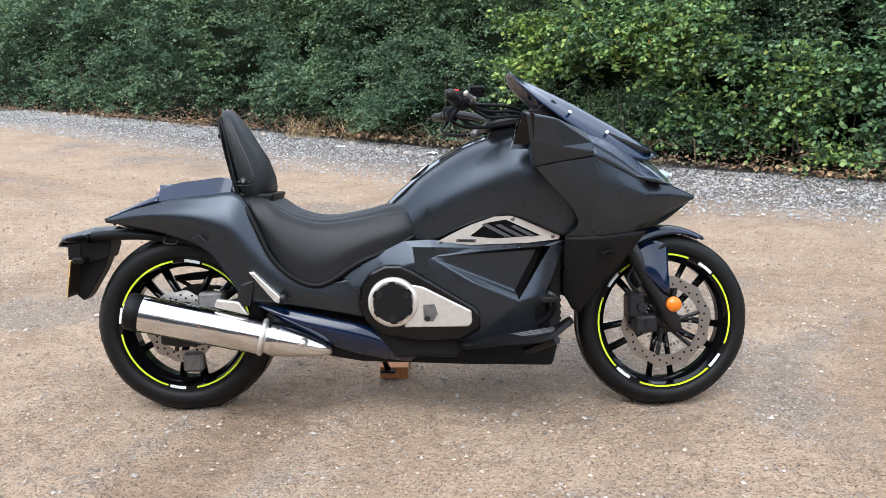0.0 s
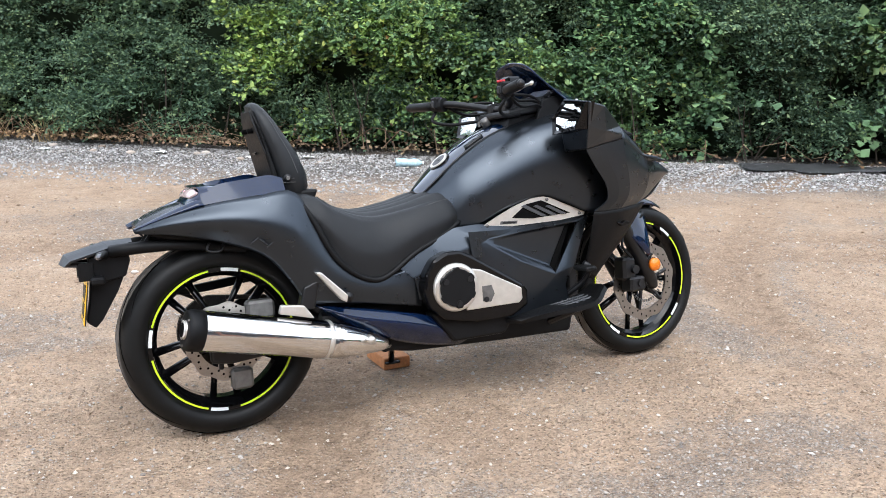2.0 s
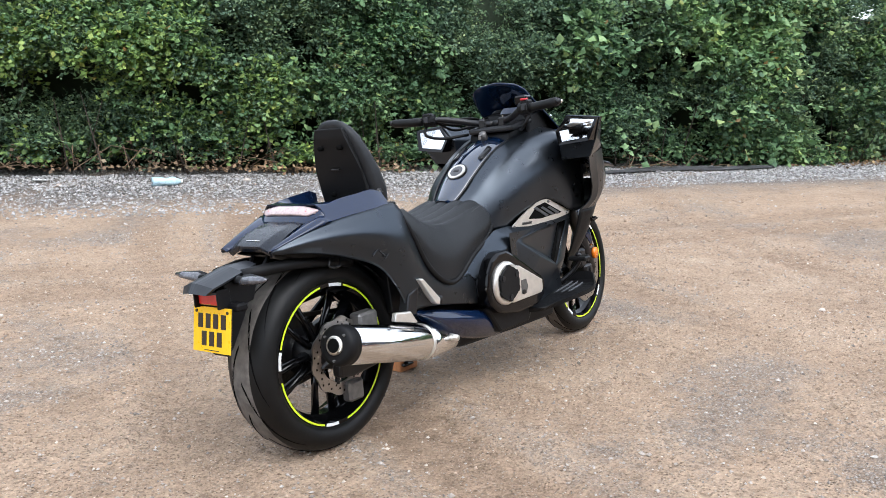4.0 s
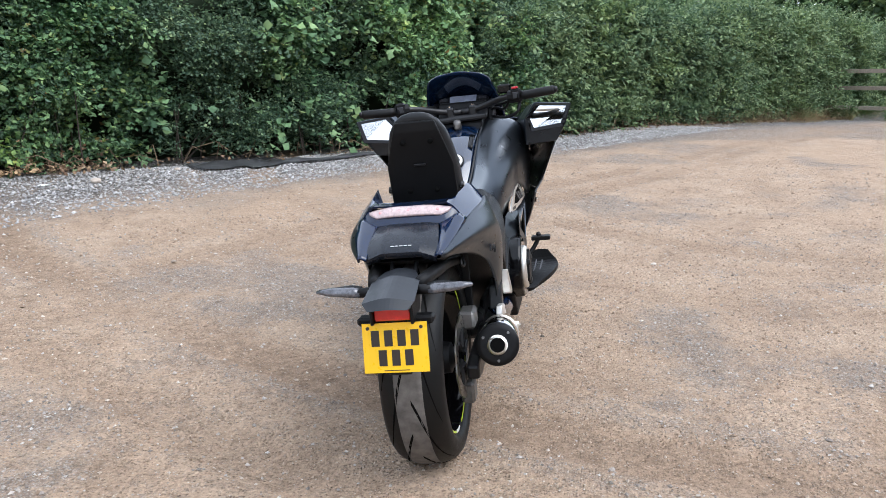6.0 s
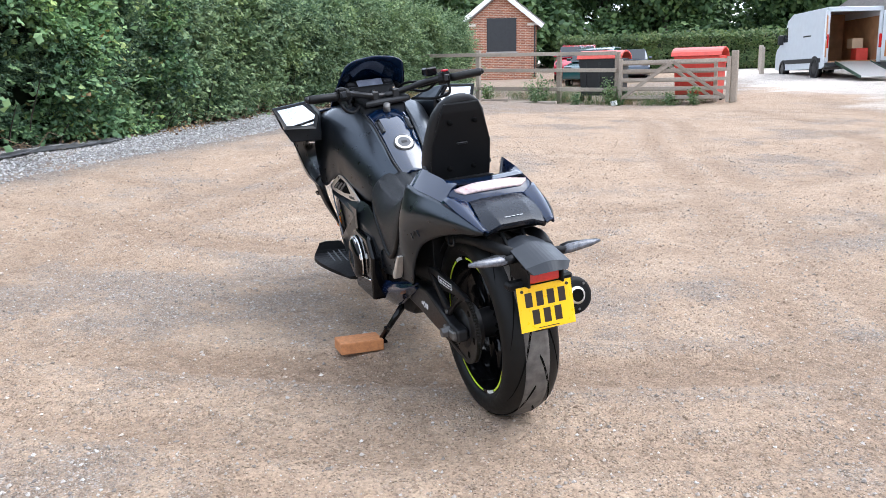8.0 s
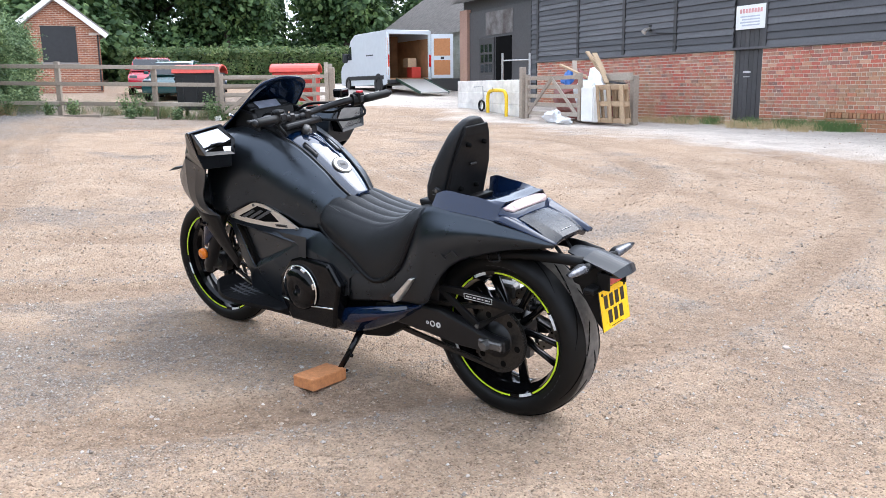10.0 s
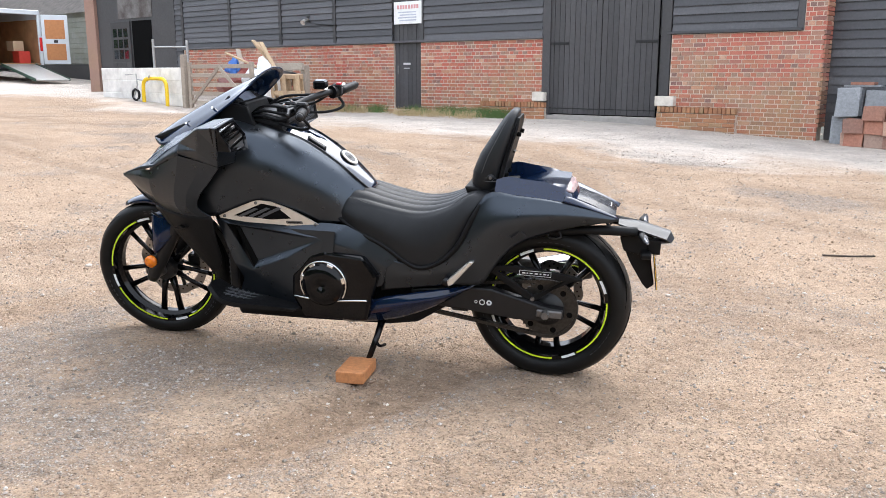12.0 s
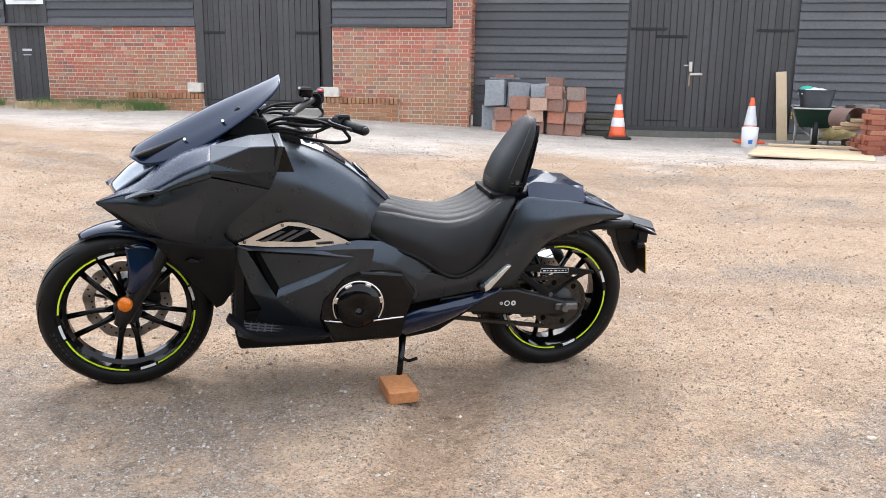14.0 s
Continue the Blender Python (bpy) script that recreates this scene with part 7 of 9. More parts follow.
def lay(s0, s1, z0, z1, single):
    k = 0
    z = z1 - COURSE
    while z > z0 - COURSE * 0.5:
        L = STR if k % 2 == 0 else HEAD
        s = s0 + (0 if k % 2 == 0 else 0.0) - (0.05 if k % 2 else 0.0)
        while s < s1 - 0.02:
            a, b = max(s, s0), min(s + L, s1)
            if b - a > 0.04:
                dy, dz = rb.uniform(-0.003, 0.003), rb.uniform(-0.0025, 0.0025)
                if single and len(near) < 300 and b - a > L - 0.001:
                    near.append((a, dy, z + dz, L))
                else:
                    i = len(rest_v)
                    e = 0.0025
                    for x, y, zz in ((a, -0.02, 0), (b - 0.011, -0.02, 0), (b - 0.011, -0.02, 0.059), (a, -0.02, 0.059), (a + e, 0, 0.002), (b - 0.011 - e, 0, 0.002), (b - 0.011 - e, 0, 0.057), (a + e, 0, 0.057)):
                        rest_v.append((x, y + dy, z + dz + zz))
                    rest_f.extend([(i + 4, i + 5, i + 6, i + 7), (i, i + 1, i + 5, i + 4), (i + 1, i + 2, i + 6, i + 5), (i + 2, i + 3, i + 7, i + 6), (i + 3, i, i + 4, i + 7)])
            s += L
        z -= COURSE
        k += 1


# the corner's return, courses of brick ends
for k in range(52):
    z = 3.83 - 0.0692 * k
    part("brick", box((-0.020, -0.33 + 0.10 * (k % 2), z), (0.004, -0.010, z + 0.059), 0.003), brick_mat, brick_wall)
    if k % 2:
        part("brick", box((-0.020, -0.335, z), (0.004, -0.245, z + 0.059), 0.003), brick_mat, brick_wall)
lay(0.0, 2.44, 0.05, 1.75, True)
lay(0.0, 0.31, 1.75, 3.9, False)
lay(5.0, 8.04, 0.10, 1.75, False)
lay(8.82, 16.66, 0.10, 1.75, False)
rest = raw_mesh("brick", rest_v, rest_f, brick_mat, brick_wall)
rest["kind"] = "stuff"

# low brick ledge and pale stone blocks beside the big door
ledge_mat = pieces("orange_brick", [(0.0, (0.30, 0.12, 0.06)), (0.5, (0.42, 0.17, 0.08)), (1.0, (0.36, 0.22, 0.12))], 0.9, 50.0, (0.30, 0.24, 0.14))
for s0, s1, z in ((1.24, 2.60, 0.56), (4.88, 6.35, 0.58)):
    lw = obj("brick_ledge", box((s0, -0.05, -0.1), (s1, 0.095, z - 0.105)), mortar)
    lw.matrix_world = WALL
    tagged(lw, "low ledge of orange bricks against the barn wall", "brick ledge")
    x = s0
    while x < s1 - 0.03:
        part("brick", box((x, -0.04, z - 0.098), (x + 0.064, 0.115 + rb.uniform(-0.006, 0.006), z + rb.uniform(-0.006, 0.004)), 0.006), ledge_mat, lw)
        x += 0.0755
    for r in range(6):
        x = s0 - (0.10 if r % 2 else 0.0)
        while x < s1 - 0.05:
            x0, x1 = max(x, s0), min(x + 0.200, s1)
            part("brick", box((x0, 0.06, z - 0.172 - 0.07 * r), (x1, 0.104 + rb.uniform(-0.005, 0.006), z - 0.112 - 0.07 * r), 0.004), ledge_mat, lw)
            x += 0.212
for s0, s1, z0 in ((2.30, 2.64, 0.565), (4.88, 5.15, 0.60)):
    ob = obj("stone_block", box((s0, -0.02, z0), (s1, 0.125, z0 + 0.17), 0.012), pale_stone)
    ob.matrix_world = WALL
    tagged(ob, "pale stone block on the brick ledge beside the barn door", "stone block", "stone blocks by the door")


# weatherboards: each lapped over the one below
def boards(parent, s0, s1, z0, z1, y, step=0.137):
    bm = bmesh.new()
    L = s1 - s0
    add_box(bm, (0, -0.006, 0), (L, 0.016, step + 0.02))
    for v in bm.verts:
        v.co.y += 0.034 * (1 - v.co.z / (step + 0.02))
    me = bpy.data.meshes.new("board")
    bm.to_mesh(me)
    bm.free()
    me.materials.append(board_mat)
    z = z0
    while z < z1:
        o = new("board", me)
        o.parent = parent
        o.location = (s0, y, z + rb.uniform(-0.004, 0.004))
        o.rotation_euler = (rb.uniform(-0.012, 0.012), rb.uniform(-0.0016, 0.0016), 0)
        z += step


boards(right_wall, -2.58, -0.02, -0.02, 2.7, -0.395)
boards(right_wall, -9.4, -5.26, -0.15, 2.5, -0.395)
for a, b in ((0.42, 2.44), (5.02, 7.98), (8.86, 10.60), (10.72, 12.50), (12.62, 14.50), (14.62, 16.60), (16.72, 17.02)):
    boards(upper, a, b, 1.79 if a < 16.7 else 0.5, 3.6 if a > 8 else 2.9, -0.045)
for s in (0.36, 2.50, 7.98 + 0.03, 10.66, 12.56, 14.56, 16.66):
    part("batten", box((s - 0.05, -0.06, 1.76), (s + 0.05, 0.012, 3.7), 0.004), plank_mat, upper)
part("cill_board", box((0.33, -0.06, 1.755), (2.5, 0.045, 1.80), 0.005), board_mat, upper)
part("cill_board", box((4.98, -0.06, 1.755), (16.7, 0.045, 1.80), 0.005), board_mat, upper)


def plank_door(name, s0, s1, z0, z1, y, label, n, gap=None):
    d = setting(name, box((s0, y - 0.05, z0), (s1, y, z1)), groove_black, label)
    d["category"] = "door"
    w = (s1 - s0) / n
    for k in range(n):
        part("plank", box((s0 + k * w + 0.003, y, z0 + 0.02), (s0 + (k + 1) * w - 0.003, y + 0.020 + 0.003 * (k % 2), z1), 0.003), plank_mat, d)
    return d


d1 = plank_door("door_1", 2.68, 3.765, 0.36, 3.5, -0.03, "black plank leaf of the big barn door", 10)
d2 = plank_door("door_2", 3.775, 4.86, 0.36, 3.5, -0.03, "black plank leaf of the big barn door", 10)
for d, a, b in ((d1, 2.69, 3.10), (d2, 4.44, 4.85)):
    part("strap_hinge", box((a, -0.005, 1.63), (b, 0.008, 1.675), 0.003), dull_black, d, "black iron strap hinge")
    part("bottom_rail", box((a - 0.01 if d is d1 else 3.785, -0.005, 0.47), (3.755 if d is d1 else 4.85, 0.004, 0.485), 0.002), dull_black, d)
for s in (2.55, 4.93):
    part("door_post", box((s - 0.10, -0.2, 0.35), (s + 0.07, 0.02, 3.7), 0.006), plank_mat, upper)
setting("threshold", box((2.44, -0.30, 0.0), (5.0, 0.03, 0.345), 0.01), sill_grey, "worn grey door threshold")
d3 = plank_door("door_3", 8.07, 8.80, 0.36, 2.45, -0.06, "narrow black plank door in the brick wall", 6)
part("notice", box((8.36, -0.036, 1.30), (8.56, -0.030, 1.34), 0.001), white_print, d3)
part("notice", box((8.38, -0.036, 1.22), (8.55, -0.030, 1.235), 0.001), white_print, d3)
part("letter_plate", box((8.70, -0.038, 1.10), (8.73, -0.028, 1.28), 0.002), grey_metal, d3)
sgn = obj("wall_sign", box((8.00, 0.0, 2.14), (8.78, 0.02, 2.60), 0.004), white_paint)
sgn.matrix_world = WALL
tagged(sgn, "white sign board with faint red and grey bars", "sign")
sign_red = plain("sign_red", (0.62, 0.30, 0.30), 0.6)
sign_grey = plain("sign_grey", (0.45, 0.47, 0.55), 0.6)
for k in range(8):
    part("sign_bar", box((8.08 + 0.078 * k, 0.019, 2.45), (8.135 + 0.078 * k, 0.0225, 2.53)), sign_red, sgn)
for k in range(4):
    part("sign_bar", box((8.14, 0.019, 2.37 - 0.055 * k), (8.66 - 0.05 * (k % 2), 0.0225, 2.395 - 0.055 * k)), sign_grey, sgn)
d4 = plank_door("door_4", -3.90, -2.62, 0.02, 3.3, -0.40, "black plank leaf of the boarded barn door", 12)
d5 = plank_door("door_5", -5.22, -3.92, 0.02, 3.3, -0.40, "black plank leaf of the boarded barn door", 12)
for a, b, z, d in ((-3.22, -2.64, 1.74, d4), (-3.55, -3.05, 1.62, d4), (-5.20, -4.62, 1.72, d5)):
    part("strap_hinge", box((a, -0.375, z), (b, -0.362, z + 0.04), 0.003), dull_black, d, "black iron strap hinge")
for a, b, d in ((-3.88, -2.64, d4), (-5.20, -3.94, d5)):
    part("bottom_rail", box((a, -0.378, 0.10), (b, -0.364, 0.17), 0.004), plank_mat, d)
part("bottom_bar", box((-3.50, -0.376, 0.26), (-2.95, -0.366, 0.275), 0.002), dull_black, d4)
part("lock_plate", box((-3.66, -0.376, 1.08), (-3.61, -0.360, 1.24), 0.004), satin_silver, d4, "bright lock plate")
part("door_handle", box((-3.60, -0.362, 1.17), (-3.52, -0.335, 1.19), 0.004), satin_silver, d4)
part("hasp", box((-3.83, -0.376, 1.02), (-3.63, -0.358, 1.06), 0.004), satin_silver, d4, "bright hasp and padlock")
part("key_cord", box((-3.635, -0.370, 0.84), (-3.615, -0.362, 1.02), 0.002), wood_fresh, d4)
# open doorway at the far end, with a glazed leaf standing open
setting("doorway_reveal", box((17.03, -0.08, 0.45), (21.12, 0.0, 3.5)), plank_mat, "black painted barn end")
# near-black slab on the wall stands in for the shade inside the opening
ow = bmesh.new()
add_box(ow, (18.18, -0.02, 0.75), (19.20, 0.012, 2.62))
setting("doorway", ow, groove_black, "near-black slab for the shade in the open barn doorway")
leaf = setting("door_6", box((19.28, 0.0, 0.75), (20.33, 0.05, 2.62), 0.01), plank_mat, "black glazed door leaf standing open")
for i in range(3):
    for j in range(3):
        part("pane", box((19.40 + 0.29 * i, 0.048, 1.55 + 0.31 * j), (19.62 + 0.29 * i, 0.056, 1.80 + 0.31 * j), 0.003), glass_dark, leaf)
for k in range(4):
    part("plank", box((19.33 + 0.25 * k, 0.048, 0.80), (19.56 + 0.25 * k, 0.060, 1.45), 0.004), plank_mat, leaf)
setting("wall_gable", box((18.1, 0.002, 2.7), (19.9, 0.02, 3.4)), pieces("dark_brown_boards", [(0.0, (0.055, 0.042, 0.036)), (1.0, (0.075, 0.058, 0.05))], 0.7), "brown boards over the doorway")
# brick pier and the lower building beyond
pier = setting("wall_pier", box((21.15, -0.2, 0.3), (21.72, 0.08, 3.6)), brick_mat, "brick pier at the barn's end")
low = setting("wall_low_building", box((21.72, -3.5, 0.3), (40.0, -3.3, 3.5)), pieces("grey_green_boards", [(0.0, (0.22, 0.23, 0.18)), (1.0, (0.30, 0.31, 0.25))], 0.8), "grey green boarded wall of the low building")
for k in range(9):
    part("board", box((21.72, -3.3, 1.5 + 0.2 * k), (40.0, -3.275, 1.69 + 0.2 * k), 0.006), pieces("pale_boards", [(0.0, (0.24, 0.25, 0.20)), (1.0, (0.32, 0.33, 0.27))], 0.8) if k == 0 else bpy.data.materials["pale_boards"], low)
setting("wall_low_plinth", box((21.72, -3.3, 0.3), (40.0, -3.20, 1.48)), plank_mat, "black plinth of the low building")
wn1 = setting("window_1", box((26.0, -3.28, 1.85), (27.3, -3.20, 3.15), 0.01), white_paint, "pale framed window of the low building")
for k in range(2):
    part("pane", box((26.1 + 0.58 * k, -3.21, 1.93), (26.6 + 0.58 * k, -3.19, 3.07), 0.004), glass_dark, wn1)
r2 = bmesh.new()
r2.faces.new([r2.verts.new(p) for p in ((21.75, -2.85, 3.40), (41.0, -2.85, 3.40), (40.0, -7.0, 6.5), (22.0, -7.0, 6.5))])
bmesh.ops.solidify(r2, geom=r2.faces[:], thickness=0.12)
setting("roof_low", r2, slate_mat, "mossy grey tiled roof of the low building")
lp = obj("wall_lamp", tube([(11.55, -0.02, 2.36), (11.55, 0.10, 2.33), (11.55, 0.17, 2.27)], [0.03, 0.045, 0.065], 12), satin_silver)
lp.matrix_world = WALL
tagged(lp, "small silver lamp on the boarded barn wall", "lamp")
part("bracket", box((11.50, -0.04, 2.30), (11.60, 0.0, 2.44), 0.004), dull_black, lp)
cb = obj("wall_pipe", tube(curve_pts([(11.3, 0.02, 2.25), (10.95, 0.02, 2.22), (10.6, 0.02, 2.20)], 8), 0.012, 6), dull_black)
cb.matrix_world = WALL
tagged(cb, "black pipe along the boarded barn wall", "pipe")

# grass and weeds at the wall's foot
def wall_pt(s, n):
    p = WALL @ Vector((s, n, 0))
    return p.x, p.y


random.seed(31)
grass_tufts("weeds", [wall_pt(random.uniform(5.6, 8.0), random.uniform(0.15, 0.5)) for _ in range(46)] + [wall_pt(random.uniform(8.9, 10.2), random.uniform(0.1, 0.4)) for _ in range(12)], green_blade, 0.20, "green weeds growing along the barn wall", 40, 0.2)
grass_tufts("dry_grass", [wall_pt(random.uniform(6.0, 13.0), random.uniform(0.3, 1.0)) for _ in range(70)], dry_grass, 0.16, "dry pale grass along the barn wall", 26, 0.25)

# ---- things along the barn ----
def wall_thing(ob, s, n, rz=0.0, dz=0.0):
    p = WALL @ Vector((s, n, 0))
    ob.matrix_world = pose(p.x, p.y, ground_z(p.x, p.y) + dz, 0, 0, -24.1 + rz)
    return ob


def cone(s, n, sleeve, label):
    ob = new("traffic_cone")
    wall_thing(ob, s, n, 8)
    tagged(ob, label, "traffic cone", "traffic cones by the barn")
    part("base", box((-0.20, -0.20, 0), (0.20, 0.20, 0.035), 0.01), dark_plastic if not sleeve else cone_orange, ob)
    part("cone", tube([(0, 0, 0.03), (0, 0, 0.10), (0, 0, 0.70), (0, 0, 0.71)], [0.150, 0.128, 0.030, 0.020], 28), cone_orange, ob, smooth=True)
    bands = ((0.20, 0.34), (0.46, 0.55)) if not sleeve else ((0.28, 0.58),)
    for a, b in bands:
        ra, rb_ = 0.128 - 0.098 * (a - 0.10) / 0.60, 0.128 - 0.098 * (b - 0.10) / 0.60
        part("band", tube([(0, 0, a), (0, 0, b)], [ra + 0.003, rb_ + 0.003], 28, False), cone_white, ob, smooth=True)
    return ob


cone(-2.50, 0.35, False, "orange traffic cone with two white bands")
cone(-4.55, 0.30, True, "orange traffic cone with one wide white sleeve")

# roof tiles leaning in rows
def tile_stack(s, n, rows, w, h, mat, label, lean=14, count=7):
    st = new("tile_stack")
    wall_thing(st, s, n, random.uniform(-3, 3))
    tagged(st, label, "tile stack", "stacks of roof tiles")
    me = bpy.data.meshes.new("tile")
    b = box((-w / 2, -0.006, 0), (w / 2, 0.006, h), 0.002)
    b.to_mesh(me)
    b.free()
    me.materials.append(mat)
    skew = [random.uniform(-0.06, 0.06) for _ in range(rows)]
    turn = [random.uniform(-9, 9) for _ in range(rows)]
    slump = [random.uniform(-4, 4) for _ in range(rows)]
    for r in range(rows):
        for k in range(count):
            o = new("tile", me)
            o.parent = st
            o.matrix_basis = pose(random.uniform(-0.03, 0.03) + skew[r], -0.14 + 0.032 * k + 0.02 * r, r * h * 0.96 + random.uniform(0, 0.008), lean + random.uniform(-4, 4), slump[r] + random.uniform(-3, 3), turn[r] + random.uniform(-4, 4))
    return st


random.seed(77)
tile_stack(-0.42, 0.18, 2, 0.32, 0.42, tile_grey, "grey concrete roof tiles stacked against the boards")
tile_stack(-0.80, 0.14, 2, 0.33, 0.41, tile_grey, "grey concrete roof tiles stacked against the boards")
tile_stack(-1.18, 0.14, 2, 0.30, 0.41, tile_grey, "grey concrete roof tiles stacked against the boards")
for s, n, rows in ((-0.62, 0.42, 2), (-0.90, 0.40, 3), (-1.20, 0.42, 3), (-1.49, 0.38, 4), (-1.78, 0.36, 4)):
    tile_stack(s, n, rows, 0.265, 0.20, tile_red, "red and brown clay roof tiles stacked on end", 6, 9)
cap = new("tile_pile")
p = WALL @ Vector((-0.60, -0.05, 0))
cap.matrix_world = pose(p.x, p.y, ground_z(p.x, p.y) + 0.845, 0, 0, -24.1)
tagged(cap, "flat pile of roof tiles on top of the stacked tiles", "tile pile")
for k in range(5):
    part("tile", box((-0.16 - 0.03 * (k < 2) * 3, -0.12, 0.014 * k), (0.16 + 0.03 * (k < 2) * 3, 0.12, 0.014 * k + 0.011), 0.002), tile_grey if k < 2 else tile_red, cap)
tile_stack(-1.49, 0.05, 4, 0.27, 0.235, tile_red, "red clay roof tiles stacked against the boards", 3, 4)
for k in range(4):
    ob = obj("stone_slab", box((-0.20, -0.12, 0), (0.20, 0.12, 0.085), 0.012), stone_dark)
    wall_thing(ob, -2.18 + 0.015 * (k % 2), -0.05, 2 * (k % 2), 0.092 * k)
    tagged(ob, "dark mossy stone slab lying in a small pile", "stone slab", "pile of stone slabs")

# bucket, board, barrow, bricks
bk_ = new("bucket")
wall_thing(bk_, -4.42, 1.15)
tagged(bk_, "white plastic bucket with a blue mark", "bucket")
part("body", tube([(0, 0, 0), (0, 0, 0.01), (0, 0, 0.30), (0, 0, 0.31), (0, 0, 0.30), (0, 0, 0.03)], [0.095, 0.105, 0.122, 0.128, 0.118, 0.098], 28, False), white_paint, bk_, smooth=True)
part("bottom", tube([(0, 0, 0.0), (0, 0, 0.012)], 0.10, 24), white_paint, bk_)
part("handle", tube(curve_pts([(-0.12, 0, 0.29), (0, 0.09, 0.22), (0.12, 0, 0.29)], 12), 0.004, 6), galv, bk_)
part("mark", box((-0.03, 0.108, 0.06), (0.03, 0.113, 0.12), 0.001), blue_sheet, bk_)
sheet = obj("plywood_sheet", box((-0.72, -0.62, 0), (0.72, 0.62, 0.022), 0.002), ply_mat)
wall_thing(sheet, -4.95, 2.75, -14, 0.02)
tagged(sheet, "pale plywood sheet lying flat on the ground", "plywood sheet")
pk = obj("plank", box((-0.9, -0.07, 0), (0.9, 0.07, 0.03), 0.003), ply_mat)
wall_thing(pk, -5.45, 2.0, -6, 0.045)
tagged(pk, "pale plank lying on the plywood sheet", "plank")
pl2 = obj("leaning_plank", box((-0.08, -0.018, 0), (0.08, 0.018, 1.12), 0.003), ply_mat)
wall_thing(pl2, -5.12, -0.10, 0)
pl2.matrix_world = pl2.matrix_world @ pose(0, 0, 0, 10, 4, 0)
tagged(pl2, "pale wooden plank leaning against the barn door", "plank")
wb = new("wheelbarrow")
wall_thing(wb, -5.36, 0.85, 80)
tagged(wb, "green wheelbarrow holding a black tub", "wheelbarrow")
tray = bmesh.new()
rings = [[(-0.28, -0.20), (0.30, -0.20), (0.30, 0.20), (-0.28, 0.20)], [(-0.48, -0.32), (0.46, -0.30), (0.46, 0.30), (-0.48, 0.32)]]
va = [tray.verts.new((x, y, 0.30)) for x, y in rings[0]]
vb = [tray.verts.new((x, y, 0.58)) for x, y in rings[1]]
tray.faces.new(va)
for k in range(4):
    tray.faces.new((va[k], va[(k + 1) % 4], vb[(k + 1) % 4], vb[k]))
bmesh.ops.solidify(tray, geom=tray.faces[:], thickness=0.008)
part("tray", tray, green_plastic, wb, "green barrow tray")
part("rim", tube([(-0.48, -0.32, 0.58), (0.46, -0.30, 0.58), (0.46, 0.30, 0.58), (-0.48, 0.32, 0.58), (-0.48, -0.32, 0.58)], 0.014, 8), galv, wb)
for s in (-1, 1):
    part("handle", tube([(0.60, s * 0.06, 0.20), (-0.30, s * 0.24, 0.34), (-0.95, s * 0.28, 0.52)], 0.016, 8), galv, wb)
    part("leg", tube([(-0.20, s * 0.22, 0.34), (-0.28, s * 0.24, 0.0), (-0.40, s * 0.24, 0.38)], 0.014, 8), galv, wb)
o = part("wheel", lathe([(0.19, -0.035), (0.20, 0), (0.19, 0.035), (0.12, 0.035), (0.12, -0.035)], 28), rubber, wb, "black barrow wheel", True)
o.matrix_basis = pose(0.58, 0, 0.20)
part("hub", tube([(0.58, -0.05, 0.20), (0.58, 0.05, 0.20)], 0.11, 20), galv, wb)
for k in range(2):
    part("tray_mark", box((-0.16, -0.292 - 0.03, 0.40 + 0.06 * k), (0.10, -0.280 - 0.03, 0.435 + 0.06 * k)), yellow_paint, wb)
tb = new("rubber_tub")
tb.matrix_world = wb.matrix_world @ pose(0.02, 0, 0.47)
tagged(tb, "black rubber tub with a teal bag standing in the wheelbarrow", "tub")
part("body", tube([(0, 0, 0), (0, 0, 0.36), (0, 0, 0.37), (0, 0, 0.05)], [0.19, 0.25, 0.265, 0.18], 28, False), dark_plastic, tb, smooth=True)
part("base", tube([(0, 0, 0), (0, 0, 0.03)], 0.20, 24), dark_plastic, tb)
hb = bmesh.new()
bmesh.ops.create_icosphere(hb, subdivisions=3, radius=0.22)
for v in hb.verts:
    k = 1 + 0.4 * noise.noise(v.co * 9)
    v.co = Vector((v.co.x * k, v.co.y * k, v.co.z * k * 0.38 + 0.31))
part("rubbish", hb, sheet_white, tb, "", True)
hb = bmesh.new()
bmesh.ops.create_icosphere(hb, subdivisions=2, radius=0.11)
for v in hb.verts:
    v.co = Vector((v.co.x * (1 + 0.5 * noise.noise(v.co * 15)) - 0.05, v.co.y - 0.14, v.co.z * 0.5 + 0.37))
part("bag", hb, teal_bag, tb, "teal plastic bag", True)


def brick_pile(s, n, nx, nz, ny, label, mat, rz=0, cat="brick stack"):
    st = new("brick_stack")
    wall_thing(st, s, n, rz)
    tagged(st, label, cat, "stacks of loose bricks")
    me = bpy.data.meshes.new("brick")
    b = box((0, 0, 0), (0.208, 0.10, 0.063), 0.003)
    b.to_mesh(me)
    b.free()
    me.materials.append(mat)
    for k in range(nz):
        for i in range(nx):
            for j in range(ny):
                o = new("brick", me)
                o.parent = st
                jx, jy = random.uniform(-0.014, 0.014), random.uniform(-0.014, 0.014)
                o.matrix_basis = pose(i * 0.225 + jx + (0.05 if k % 2 else 0), j * 0.11 + jy, k * 0.0655, 0, 0, random.uniform(-5, 5))
    return st


loose_red = pieces("loose_red_brick", [(0.0, (0.24, 0.075, 0.05)), (0.6, (0.36, 0.11, 0.065)), (1.0, (0.42, 0.17, 0.10))], 0.9, 40.0, (0.30, 0.17, 0.12))
brick_pile(-5.78, 2.60, 1, 9, 2, "tall stack of loose red bricks", loose_red, 4)
